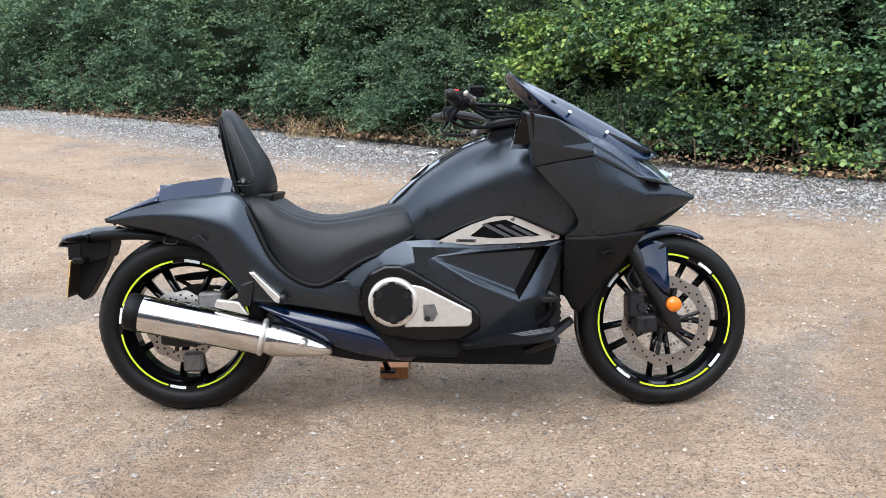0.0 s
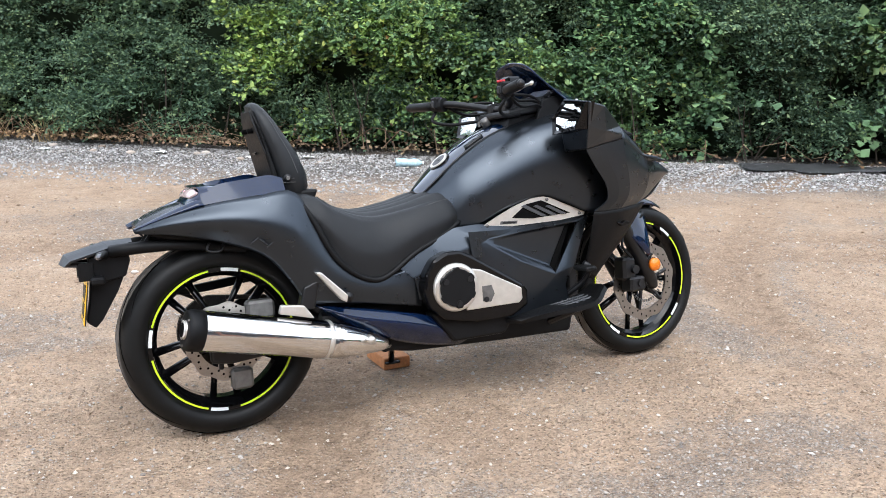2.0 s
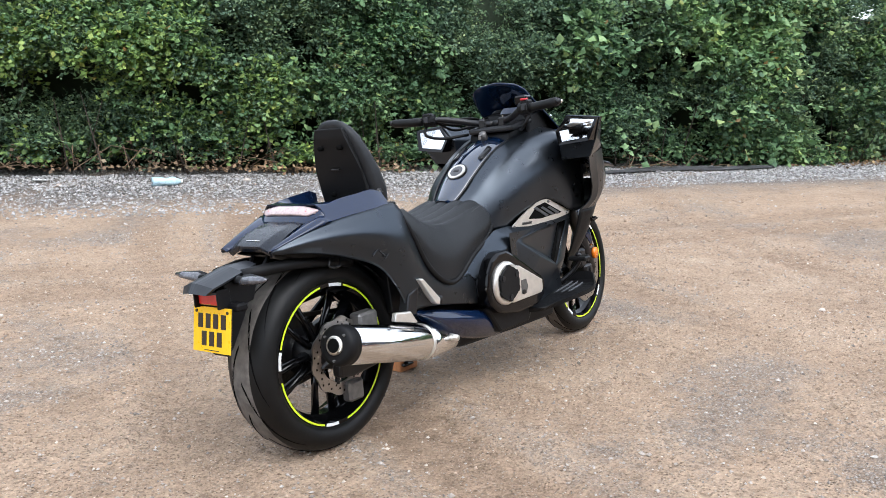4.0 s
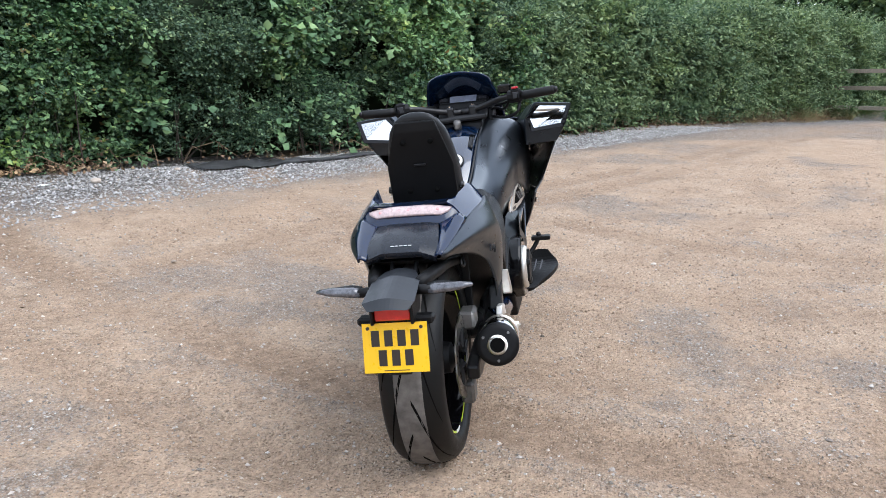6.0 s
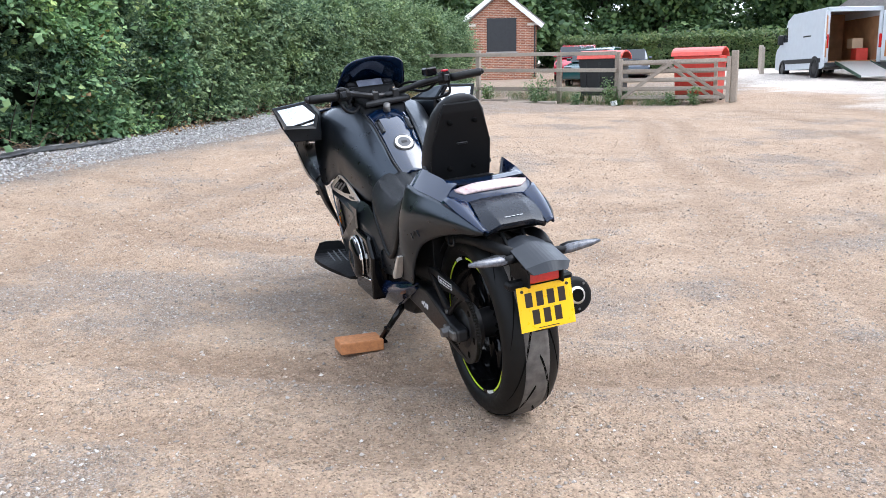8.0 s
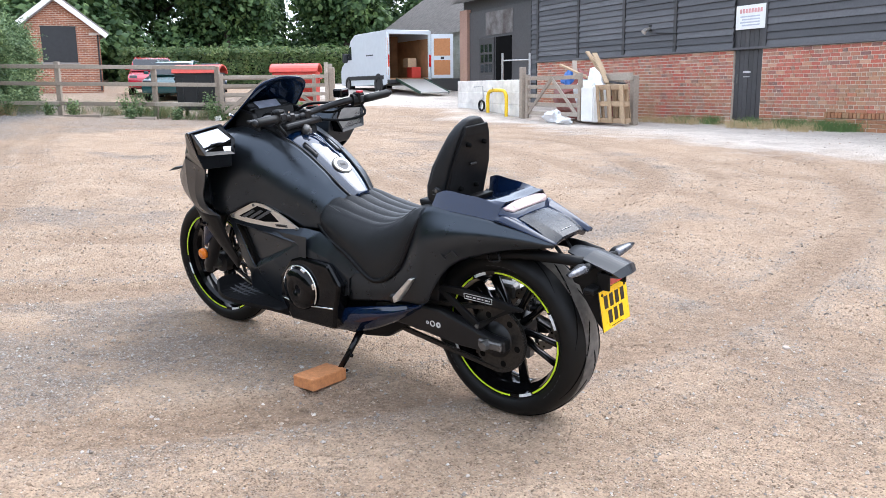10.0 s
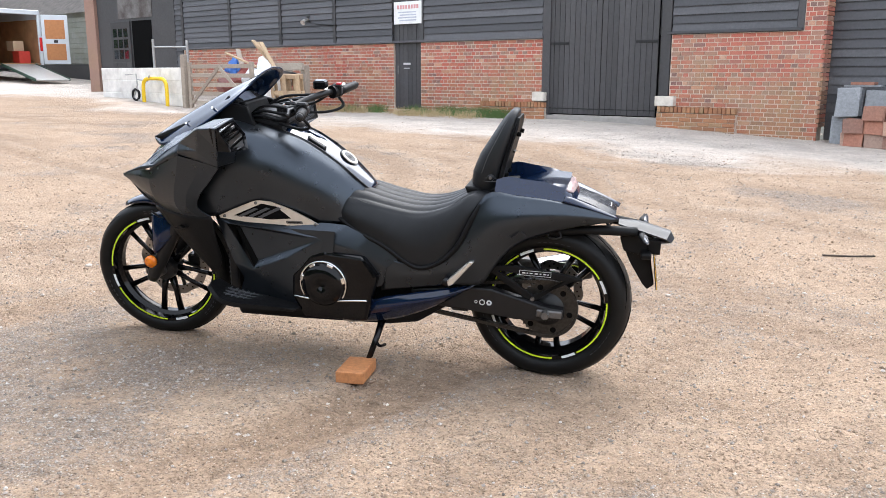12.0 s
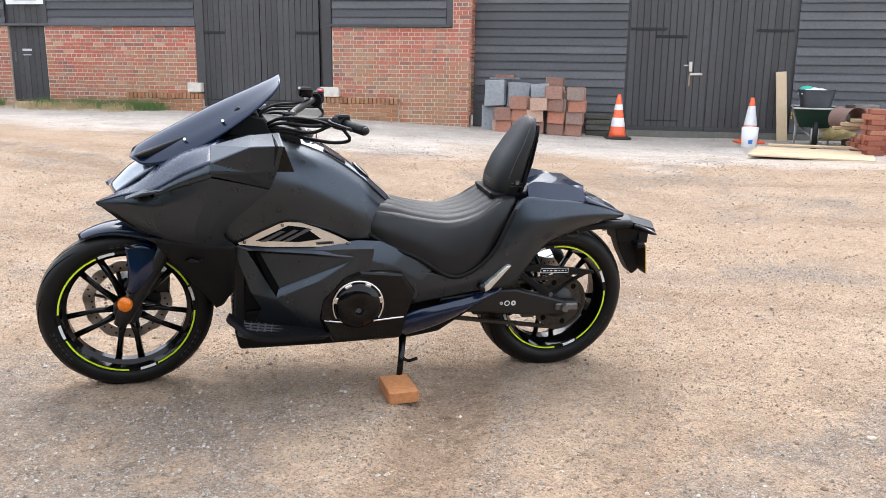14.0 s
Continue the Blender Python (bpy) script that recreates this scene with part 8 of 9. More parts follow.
brick_pile(-6.02, 2.30, 1, 8, 3, "stack of loose red bricks", loose_red, -6)
brick_pile(-6.55, 1.70, 2, 10, 3, "broad stack of loose red bricks", loose_red, 2)
brick_pile(-5.85, 1.75, 1, 3, 3, "low stack of loose red bricks", loose_red, 10)
ch_ = obj("clay_pot", tube([(0, 0, 0), (0, 0, 0.03), (0, 0, 0.35), (0, 0, 0.40)], [0.17, 0.16, 0.14, 0.17], 24, False), tile_red, smooth=True)
wall_thing(ch_, -5.70, 1.80, 0, 0.42)
ch_.matrix_world = ch_.matrix_world @ pose(0, 0, 0, 90, 0, 20)
tagged(ch_, "brown clay pipe lying on the bricks", "clay pipe")
bx = obj("dark_box", box((-0.18, -0.16, 0), (0.18, 0.16, 0.62), 0.01), pieces("stained_metal", [(0.0, (0.09, 0.065, 0.05)), (1.0, (0.13, 0.095, 0.075))], 0.7))
wall_thing(bx, -6.05, 0.7, 12)
tagged(bx, "dark brown metal box standing by the boards", "metal box")
sk = bmesh.new()
bmesh.ops.create_icosphere(sk, subdivisions=3, radius=0.25)
for v in sk.verts:
    k = 1 + 0.35 * noise.noise(v.co * 6)
    v.co = Vector((v.co.x * k * 1.3, v.co.y * k, v.co.z * k * 0.6 + 0.13))
sk = obj("rubble_sack", sk, plain("sack_yellow", (0.50, 0.42, 0.20), 0.7, 0.0, 0.3, 12.0), smooth=True)
wall_thing(sk, -5.62, 0.9, 15, 0.12)
tagged(sk, "slumped yellow and white sack beside the wheelbarrow", "sack")
for k in range(3):
    ob = obj("timber", box((-0.6, -0.05, 0), (0.6, 0.05, 0.04), 0.003), wood_fresh)
    wall_thing(ob, -5.9 - 0.1 * k, 2.1 + 0.1 * k, 10 - 8 * k, 0.30 + 0.045 * k)
    tagged(ob, "pale timber batten lying on the brick stacks", "timber", "battens on the bricks")
st_ = obj("stick", tube([(-0.10, 0, 0.010), (0.06, 0.03, 0.012), (0.22, 0.0, 0.010)], 0.006, 6), bark)
st_.matrix_world = pose(-2.35, 0.35, ground_z(-2.35, 0.35), 0, 0, 10)
tagged(st_, "brown stick lying on the dirt", "stick")

# ---- junk by the far barn end ----
def rails_gate(name, m, w, h, label, brace=True, rails=5, cat="gate"):
    g = empty_thing(name, m, label, cat)
    for k in range(rails):
        z = 0.10 + (h - 0.18) * k / (rails - 1)
        part("rail", box((0, -0.012, z), (w, 0.012, z + 0.085), 0.004), wood_grey, g)
    for x in (0, w - 0.09):
        part("stile", box((x, -0.035, 0.02), (x + 0.09, 0.035, h + 0.05), 0.005), wood_grey, g)
    if brace:
        for a, b in (((0.10, 0.12), (w * 0.5, h - 0.05)), ((w - 0.10, 0.12), (w * 0.5, h - 0.05))):
            L = math.hypot(b[0] - a[0], b[1] - a[1])
            part("brace", box((0, 0.013, -0.04), (L, 0.035, 0.04), 0.004, pose(a[0], 0, a[1], 0, -math.degrees(math.atan2(b[1] - a[1], b[0] - a[0])), 0)), wood_grey, g)
    return g


def wall_m(s, n, rz=0.0, dz=0.0, tilt=0.0):
    p = WALL @ Vector((s, n, 0))
    return pose(p.x, p.y, ground_z(p.x, p.y) + dz, 0, 0, -24.1 + rz) @ pose(0, 0, 0, tilt, 0, 0)


JZ = 0.06
rails_gate("old_gate", wall_m(10.33, 2.60, 3, JZ), 2.12, 0.95, "old grey wooden gate with cross braces in front of the rubbish")
ps = obj("fence_post", box((-0.06, -0.06, -0.2), (0.06, 0.06, 1.16), 0.012), wood_grey)
ps.matrix_world = wall_m(12.55, 2.75, 3)
tagged(ps, "weathered grey wooden post with a rounded top", "post", "wooden posts")
ps = obj("fence_post", box((-0.07, -0.07, -0.2), (0.07, 0.07, 1.0), 0.012), wood_grey)
ps.matrix_world = wall_m(9.82, 1.65, 3)
tagged(ps, "weathered grey wooden post by the brick wall", "post", "wooden posts")
rl = obj("fence_rail", box((0, -0.03, 0.84), (2.3, 0.03, 0.99), 0.006), wood_grey)
rl.matrix_world = wall_m(9.77, 1.75, 3, JZ)
tagged(rl, "broad grey wooden rail behind the pallets", "rail")


def pallet(m, label):
    g = empty_thing("pallet", m, label, "pallet", "pallets by the barn")
    for k in range(5):
        part("slat", box((0.05, -0.070, 0.04 + 0.185 * k), (0.80, -0.050, 0.125 + 0.185 * k), 0.003), wood_fresh, g)
    for x in (0.05, 0.38, 0.71):
        part("bearer", box((x, -0.05, 0.0), (x + 0.09, 0.04, 0.90), 0.004), wood_fresh, g)
    for k in range(3):
        part("slat", box((0.05, 0.04, 0.03 + 0.38 * k), (0.80, 0.06, 0.13 + 0.38 * k), 0.003), wood_fresh, g)
    return g


pallet(wall_m(9.05, 2.35, 4, JZ, -6) @ pose(0.45, 0, 0.38, 0, 90, 0) @ pose(-0.425, 0, -0.45), "pale wooden pallet standing on edge")
pallet(wall_m(9.29, 2.15, -14, JZ, -7) @ pose(0.45, 0, 0.38, 0, 90, 0) @ pose(-0.425, 0, -0.45), "worn wooden pallet standing on edge")
fr = new("white_cabinet")
fr.matrix_world = wall_m(10.10, 2.40, 4, JZ)
tagged(fr, "old white cabinet standing among the rubbish", "cabinet")
part("body", box((-0.19, -0.24, 0), (0.19, 0.20, 0.72), 0.012), white_paint, fr)
part("door", box((-0.185, 0.205, 0.02), (0.185, 0.235, 0.70), 0.008), white_paint, fr)


def crumpled(name, m, r, flat, mat, label, cat, seed):
    bm = bmesh.new()
    bmesh.ops.create_icosphere(bm, subdivisions=3, radius=r)
    for v in bm.verts:
        k = 1 + 0.55 * noise.noise(v.co * (2.6 / r) * 0.5 + Vector((seed, 0, 0))) + 0.25 * noise.noise(v.co * (6 / r) * 0.5)
        v.co = Vector((v.co.x * k, v.co.y * k * 0.6, max(0, v.co.z * k * flat + r * flat * 0.8)))
    ob = obj(name, bm, mat)
    ob.matrix_world = m
    return tagged(ob, label, cat, "rubbish by the barn")


crumpled("crumpled_sheet", wall_m(10.70, 2.05, 4, JZ), 0.46, 1.2, sheet_white, "crumpled white plastic sheet heaped behind the gate", "plastic sheet", 1)
crumpled("crumpled_sheet", wall_m(11.23, 2.70, 4, 0.0), 0.30, 0.55, sheet_white, "crumpled white plastic sheet spilling under the gate", "plastic sheet", 2)
crumpled("crumpled_sheet", wall_m(10.61, 2.85, 4, 0.0), 0.22, 0.35, sheet_white, "small crumpled pale plastic bag on the ground", "plastic bag", 3)
crumpled("tarpaulin", wall_m(11.75, 1.95, 4, JZ + 0.62), 0.26, 0.95, blue_sheet, "crumpled blue tarpaulin behind the gate", "tarpaulin", 4)
crumpled("rubbish_mound", wall_m(11.49, 1.75, 4, JZ), 0.78, 0.72, pieces("rusty_red", [(0.0, (0.26, 0.055, 0.04)), (1.0, (0.36, 0.085, 0.06))], 0.8), "heap of rusty red rubbish behind the gate", "rubbish", 5)
crumpled("rubbish_mound", wall_m(10.87, 1.55, 4, JZ + 0.45), 0.42, 0.6, wood_grey, "heap of broken grey wood behind the gate", "rubbish", 6)
for k, (s, n, a, t, L, mt) in enumerate(((10.35, 1.85, 10, 46, 1.1, wood_fresh), (10.52, 1.75, -12, 38, 1.2, wood_fresh), (11.01, 1.65, 10, 10, 1.0, wood_grey), (10.13, 1.65, 30, 8, 0.9, plank_mat), (10.39, 1.95, 0, 52, 0.8, wood_fresh), (11.62, 1.65, 170, 12, 0.9, wood_grey), (10.74, 2.05, 25, 22, 0.9, wood_fresh), (11.27, 2.15, -30, 30, 0.8, wood_grey))):
    ob = obj("broken_plank", box((0, -0.05, 0), (L, 0.05, 0.035), 0.003), mt)
    ob.matrix_world = wall_m(s, n, a, 0.72 + 0.03 * k) @ pose(0, 0, 0, 0, -t, 0)
    tagged(ob, "broken plank sticking out of the rubbish heap", "plank", "planks in the rubbish")
wall_white = plain("rough_whitewash", (0.72, 0.70, 0.66), 0.85, 0.0, 0.22, 3.0, 0.6, 40)
ww = new("white_wall")
ww.matrix_world = wall_m(12.65, 2.62, 1, 0.0)
tagged(ww, "low white painted wall of blocks", "low wall")
for r in range(3):
    for k in range(4):
        part("block", box((0.84 * k, -0.12 - 0.004 * ((k + r) % 2), 0.02 + 0.285 * r), (0.84 * k + 0.8395, 0.12 + 0.004 * ((k + r) % 2), 0.3045 + 0.285 * r), 0.010), wall_white, ww)
hoop = new("hoop_barrier")
hoop.matrix_world = wall_m(12.98, 2.95, 3)
tagged(hoop, "yellow steel hoop barrier in front of the white wall", "barrier")
part("hoop", tube(curve_pts([(0, 0, -0.1), (0, 0, 0.46), (0.06, 0, 0.56), (0.16, 0, 0.60), (0.70, 0, 0.60), (0.80, 0, 0.56), (0.86, 0, 0.46), (0.86, 0, -0.1)], 30), 0.042, 12), yellow_paint, hoop, smooth=True)
bc = new("handcart")
bc.matrix_world = wall_m(14.05, 3.00, 6)
tagged(bc, "old metal handcart frame beside the yellow hoop", "handcart")
for pts in ([(0, 0, 0), (0.05, 0, 0.62), (0.30, 0.1, 0.60)], [(0.05, 0, 0.50), (-0.35, 0, 0.46), (-0.55, 0.1, 0.58)], [(0, 0, 0.4), (0.2, 0, 0.05)]):
    part("tube", tube(pts, 0.016, 6), galv, bc)
o = part("wheel", lathe([(0.14, -0.02), (0.15, 0), (0.14, 0.02), (0.10, 0.02), (0.10, -0.02)], 20), rubber, bc, "", True)
o.matrix_basis = pose(0.1, 0, 0.15)
for s, h in ((13.29, 1.45), (14.69, 1.40)):
    po = obj("steel_post", tube([(0, 0, -0.1), (0, 0, h)], 0.032, 10), galv)
    po.matrix_world = wall_m(s, 2.15)
    tagged(po, "grey galvanised steel post by the doorway", "post", "steel posts")
rl = obj("steel_rail", tube([(13.29, 2.15, 1.72), (14.69, 2.15, 1.74)], 0.016, 8), galv)
rl.matrix_world = WALL
tagged(rl, "thin galvanised rail between two steel posts", "rail")

# ---- fence, gate and bins ----
FENCE = Matrix.Translation((14.25, -9.10, 0)) @ Matrix.Rotation(radians(40.73), 4, "Z")  # x along the fence, y to the yard
def fence_z(s, n=0.0):
    p = FENCE @ Vector((s, n, 0))
    return ground_z(p.x, p.y)


fence = empty_thing("post_and_rail_fence", FENCE, "weathered grey post and rail fence at the yard's end", "fence")
for s in (3.0, 4.64, 7.14, 9.6, 12.0):
    z = fence_z(s)
    part("post", box((s - 0.06, -0.05, z - 0.3), (s + 0.06, 0.06, z + 1.36), 0.008), wood_grey, fence)
for a, b in ((3.0, 4.64), (4.64, 7.14), (7.14, 9.6), (9.6, 12.0)):
    for hgt in (0.36, 0.86, 1.29):
        za, zb = 0.30 + hgt + 0.018 * a, 0.30 + hgt + 0.018 * b
        part("rail", box((0, 0.06, -0.05), (math.hypot(b - a, zb - za), 0.10, 0.05), 0.005, pose(a, 0, za, 0, -math.degrees(math.atan2(zb - za, b - a)), 0)), wood_grey, fence)
gpst = obj("gate_post", box((-0.075, -0.075, 0.0), (0.075, 0.075, 1.62), 0.012), wood_grey)
gpst.matrix_world = FENCE @ pose(0.05, 0, 0)
tagged(gpst, "thick grey wooden gate post", "post")
rails_gate("farm_gate", FENCE @ pose(0.12, 0.10, 0.38), 2.80, 1.06, "grey five bar farm gate with cross braces")
rails_gate("spare_gate", FENCE @ pose(0.5, -0.25, 0.36, -4, 0, 3), 2.5, 1.05, "second grey wooden gate leaning behind the first")


def bin_(s, n, body_m, lid_m, label):
    b = new("rubbish_bin")
    b.matrix_world = FENCE @ pose(s, n, fence_z(s, n) + 0.04, 0, 0, random.uniform(-5, 5))
    tagged(b, label, "bin", "wheeled bins behind the fence")
    sh_ = bmesh.new()
    lo = [(-0.58, -0.42), (0.58, -0.42), (0.58, 0.42), (-0.58, 0.42)]
    va_, vb_ = [sh_.verts.new((x * 0.92, y * 0.88, 0.16)) for x, y in lo], [sh_.verts.new((x, y, 1.15)) for x, y in lo]
    sh_.faces.new(va_[::-1])
    sh_.faces.new(vb_)
    for k in range(4):
        sh_.faces.new((va_[k], va_[(k + 1) % 4], vb_[(k + 1) % 4], vb_[k]))
    bmesh.ops.bevel(sh_, geom=sh_.edges[:], offset=0.03, segments=2, profile=0.5, affect="EDGES")
    part("body", sh_, body_m, b)
    part("lid", loft(cols([(-0.63, -0.46, 1.14), (0.63, -0.46, 1.14)], [(-0.63, -0.40, 1.26), (0.63, -0.40, 1.26)], [(-0.63, 0, 1.36), (0.63, 0, 1.36)], [(-0.63, 0.40, 1.26), (0.63, 0.40, 1.26)], [(-0.63, 0.46, 1.14), (0.63, 0.46, 1.14)]), 5, 3, 0.04), lid_m, b, "faded red lid", False)
    for x in (-0.5, 0.5):
        for y in (-0.32, 0.32):
            part("wheel", tube([(x - 0.03, y, 0.09), (x + 0.03, y, 0.09)], 0.09, 14), rubber, b)
        part("side_handle", box((x * 1.26 - 0.03, -0.2, 0.95), (x * 1.26 + 0.03, 0.2, 1.02), 0.008), body_m, b)
    for k in range(3):
        part("body_rib", box((-0.40 + 0.38 * k, 0.385, 0.3), (-0.36 + 0.38 * k, 0.425, 1.05), 0.006), body_m, b)
    return b


bin_(3.75, -1.0, dark_plastic, red_lid, "black wheeled bin with a faded red lid")
bin_(1.15, -1.0, red_paint, red_lid, "red wheeled bin with a faded red lid")
for k, (s, n) in enumerate(((4.2, 0.3), (5.6, 0.35))):
    ob = obj("kerb_log", box((-0.8, -0.05, 0), (0.8, 0.05, 0.09), 0.01), wood_grey)
    ob.matrix_world = FENCE @ pose(s + 1.0, n + 0.4, fence_z(s, n), 0, 0, 2 * k)
    tagged(ob, "grey timber lying on the ground before the fence", "timber", "timbers by the fence")
random.seed(8)
sp = []
for _ in range(110):
    p = FENCE @ Vector((random.uniform(1.0, 11), random.uniform(-2.2, 0.5), 0))
    sp.append((p.x, p.y))
grass_tufts("weeds", sp, green_blade, 0.42, "green weeds growing along the fence", 40, 0.3)
grass_tufts("dry_grass", [(x + 0.3, y - 0.4) for x, y in sp[:60]], dry_grass, 0.30, "dry pale grass along the fence", 36, 0.3)
rw = random.Random(19)
for s_, n_, h_ in ((3.1, 0.35, 0.75), (2.9, 0.1, 0.45), (4.9, 0.4, 0.85), (5.3, 0.2, 0.6), (5.0, 0.7, 0.4), (6.6, 0.5, 0.5), (7.3, 0.3, 0.45), (8.4, 0.3, 0.5), (9.2, 0.5, 0.6), (0.9, 0.4, 0.55), (1.5, 0.3, 0.35), (3.9, 0.6, 0.35), (9.8, 0.2, 0.8), (10.4, 0.4, 0.9)):
    p = FENCE @ Vector((s_, n_, 0))
    clump = empty_thing("weed", pose(p.x, p.y, ground_z(p.x, p.y)), "leafy green weed growing at the fence foot", "weed", "weeds by the fence")
    place = []
    stalk = bmesh.new()
    for _ in range(9):
        a, tip = rw.uniform(0, 6.28), h_ * rw.uniform(0.5, 1.0)
        lean = rw.uniform(0.1, 0.45) * tip
        add_tube(stalk, [(0, 0, -0.03), (lean * 0.4 * math.cos(a), lean * 0.4 * math.sin(a), tip * 0.5), (lean * math.cos(a), lean * math.sin(a), tip)], [0.006, 0.004, 0.002], 4, False)
        for q in range(26):
            f = rw.uniform(0.1, 1.0)
            place.append(((lean * f * math.cos(a) + rw.gauss(0, 0.05), lean * f * math.sin(a) + rw.gauss(0, 0.05), tip * f), (rw.gauss(0, 0.5), rw.gauss(0, 0.5), 1)))
    part("stalk", stalk, green_blade, clump)
    leaves("leaf_mass", place, (0.030, 0.060), leaf_pale, clump, int(s_ * 10), 0.2, 1.6)
fb_ = FENCE @ Vector((2.9, 0.45, 0))
lit = obj("litter", box((-0.07, -0.05, 0), (0.07, 0.05, 0.12), 0.004), white_paint)
lit.matrix_world = pose(fb_.x, fb_.y, ground_z(fb_.x, fb_.y), 0, 12, 30)
tagged(lit, "small white carton lying by the fence", "litter")

# ---- brick hut ----
def brick_face():
    m, nt, b = nodes_of("far_brickwork")
    br = nt.nodes.new("ShaderNodeTexBrick")
    br.inputs["Scale"].default_value = 1.0
    for key, val in (("Brick Width", 0.225), ("Row Height", 0.075), ("Mortar Size", 0.010), ("Bias", 0.0)):
        br.inputs[key].default_value = val
    br.inputs["Color1"].default_value, br.inputs["Color2"].default_value, br.inputs["Mortar"].default_value = (0.36, 0.13, 0.065, 1), (0.24, 0.085, 0.05, 1), (0.50, 0.40, 0.31, 1)
    c = coords(nt)
    sep = nt.nodes.new("ShaderNodeSeparateXYZ")
    nt.links.new(c, sep.inputs[0])
    add = nt.nodes.new("ShaderNodeMath")
    nt.links.new(sep.outputs[0], add.inputs[0])
    nt.links.new(sep.outputs[1], add.inputs[1])
    cmb = nt.nodes.new("ShaderNodeCombineXYZ")
    nt.links.new(add.outputs[0], cmb.inputs[0])
    nt.links.new(sep.outputs[2], cmb.inputs[1])
    nt.links.new(cmb.outputs[0], br.inputs["Vector"])
    nt.links.new(mixed(nt, 1.0, br.outputs["Color"], ramp(nt, noise_of(nt, 3.0, 5, 0.7, c), [(0.3, (0.75,) * 3), (0.7, (1.2,) * 3)]), "MULTIPLY"), b.inputs["Base Color"])
    b.inputs["Roughness"].default_value = 0.9
    bumped(nt, b, br.outputs["Fac"], -0.4, 0.01)
    return m


HUT = Matrix.Translation((34.08, -9.13, 1.32)) @ Matrix.Rotation(radians(-111), 4, "Z")  # x along the gable, y away
hut = empty_thing("brick_hut", HUT, "small red brick hut with a boarded window and white gable boards", "hut")
hm = bmesh.new()
W_, E_, A_ = 3.20, 2.22, 3.55
outl = [(0, -0.3), (W_, -0.3), (W_, E_), (W_ / 2, A_), (0, E_)]
fa = hm.faces.new([hm.verts.new((x, 0, z)) for x, z in outl])
ex = bmesh.ops.extrude_face_region(hm, geom=[fa])
for v in ex["geom"]:
    if isinstance(v, bmesh.types.BMVert):
        v.co.y = 3.4
bmesh.ops.recalc_face_normals(hm, faces=hm.faces)
part("wall", hm, brick_face(), hut, "red brick wall")
for s in (-1, 1):
    x0, x1 = (W_ / 2, -0.32) if s < 0 else (W_ / 2, W_ + 0.32)
    z0, z1 = A_ + 0.10, E_ - 0.10
    L = math.hypot(x1 - x0, z1 - z0)
    a = math.degrees(math.atan2(z1 - z0, x1 - x0))
    part("roof", box((0, -0.22, 0.0), (L, 3.6, 0.09), 0.01, pose(x0, 0, z0, 0, -a, 0) @ (pose(0, 0, 0, 180, 0, 0) @ Matrix.Diagonal((1, -1, -1, 1)) if False else Matrix())), slate_mat, hut, "grey tiled roof")
    part("barge_board", box((0, -0.26, -0.17), (L, -0.215, 0.03), 0.006, pose(x0, 0, z0, 0, -a, 0)), white_paint, hut, "white gable board")
    xb = -0.02 if s < 0 else W_ - 0.42
    part("stone_corbel", box((xb, -0.03, E_ - 0.10), (xb + 0.44, 0.02, E_), 0.004), pale_stone, hut)
wdw = part("window", box((0.93, -0.035, 0.98), (2.28, 0.02, 2.42), 0.01), dark_plastic, hut, "dark boarded window")
part("window_frame", box((0.90, -0.020, 2.42), (2.31, 0.02, 2.47), 0.004), dark_plastic, wdw)
part("window_sill", box((0.88, -0.07, 0.90), (2.33, 0.02, 0.975), 0.008), sill_grey, wdw)
part("down_pipe", tube([(W_ - 0.08, -0.05, E_ - 0.1), (W_ - 0.08, -0.05, -0.2)], 0.035, 8), dark_plastic, hut)
part("gutter", tube([(W_ + 0.22, -0.2, E_ - 0.06), (W_ + 0.22, 3.5, E_ - 0.06)], 0.05, 8), dark_plastic, hut)


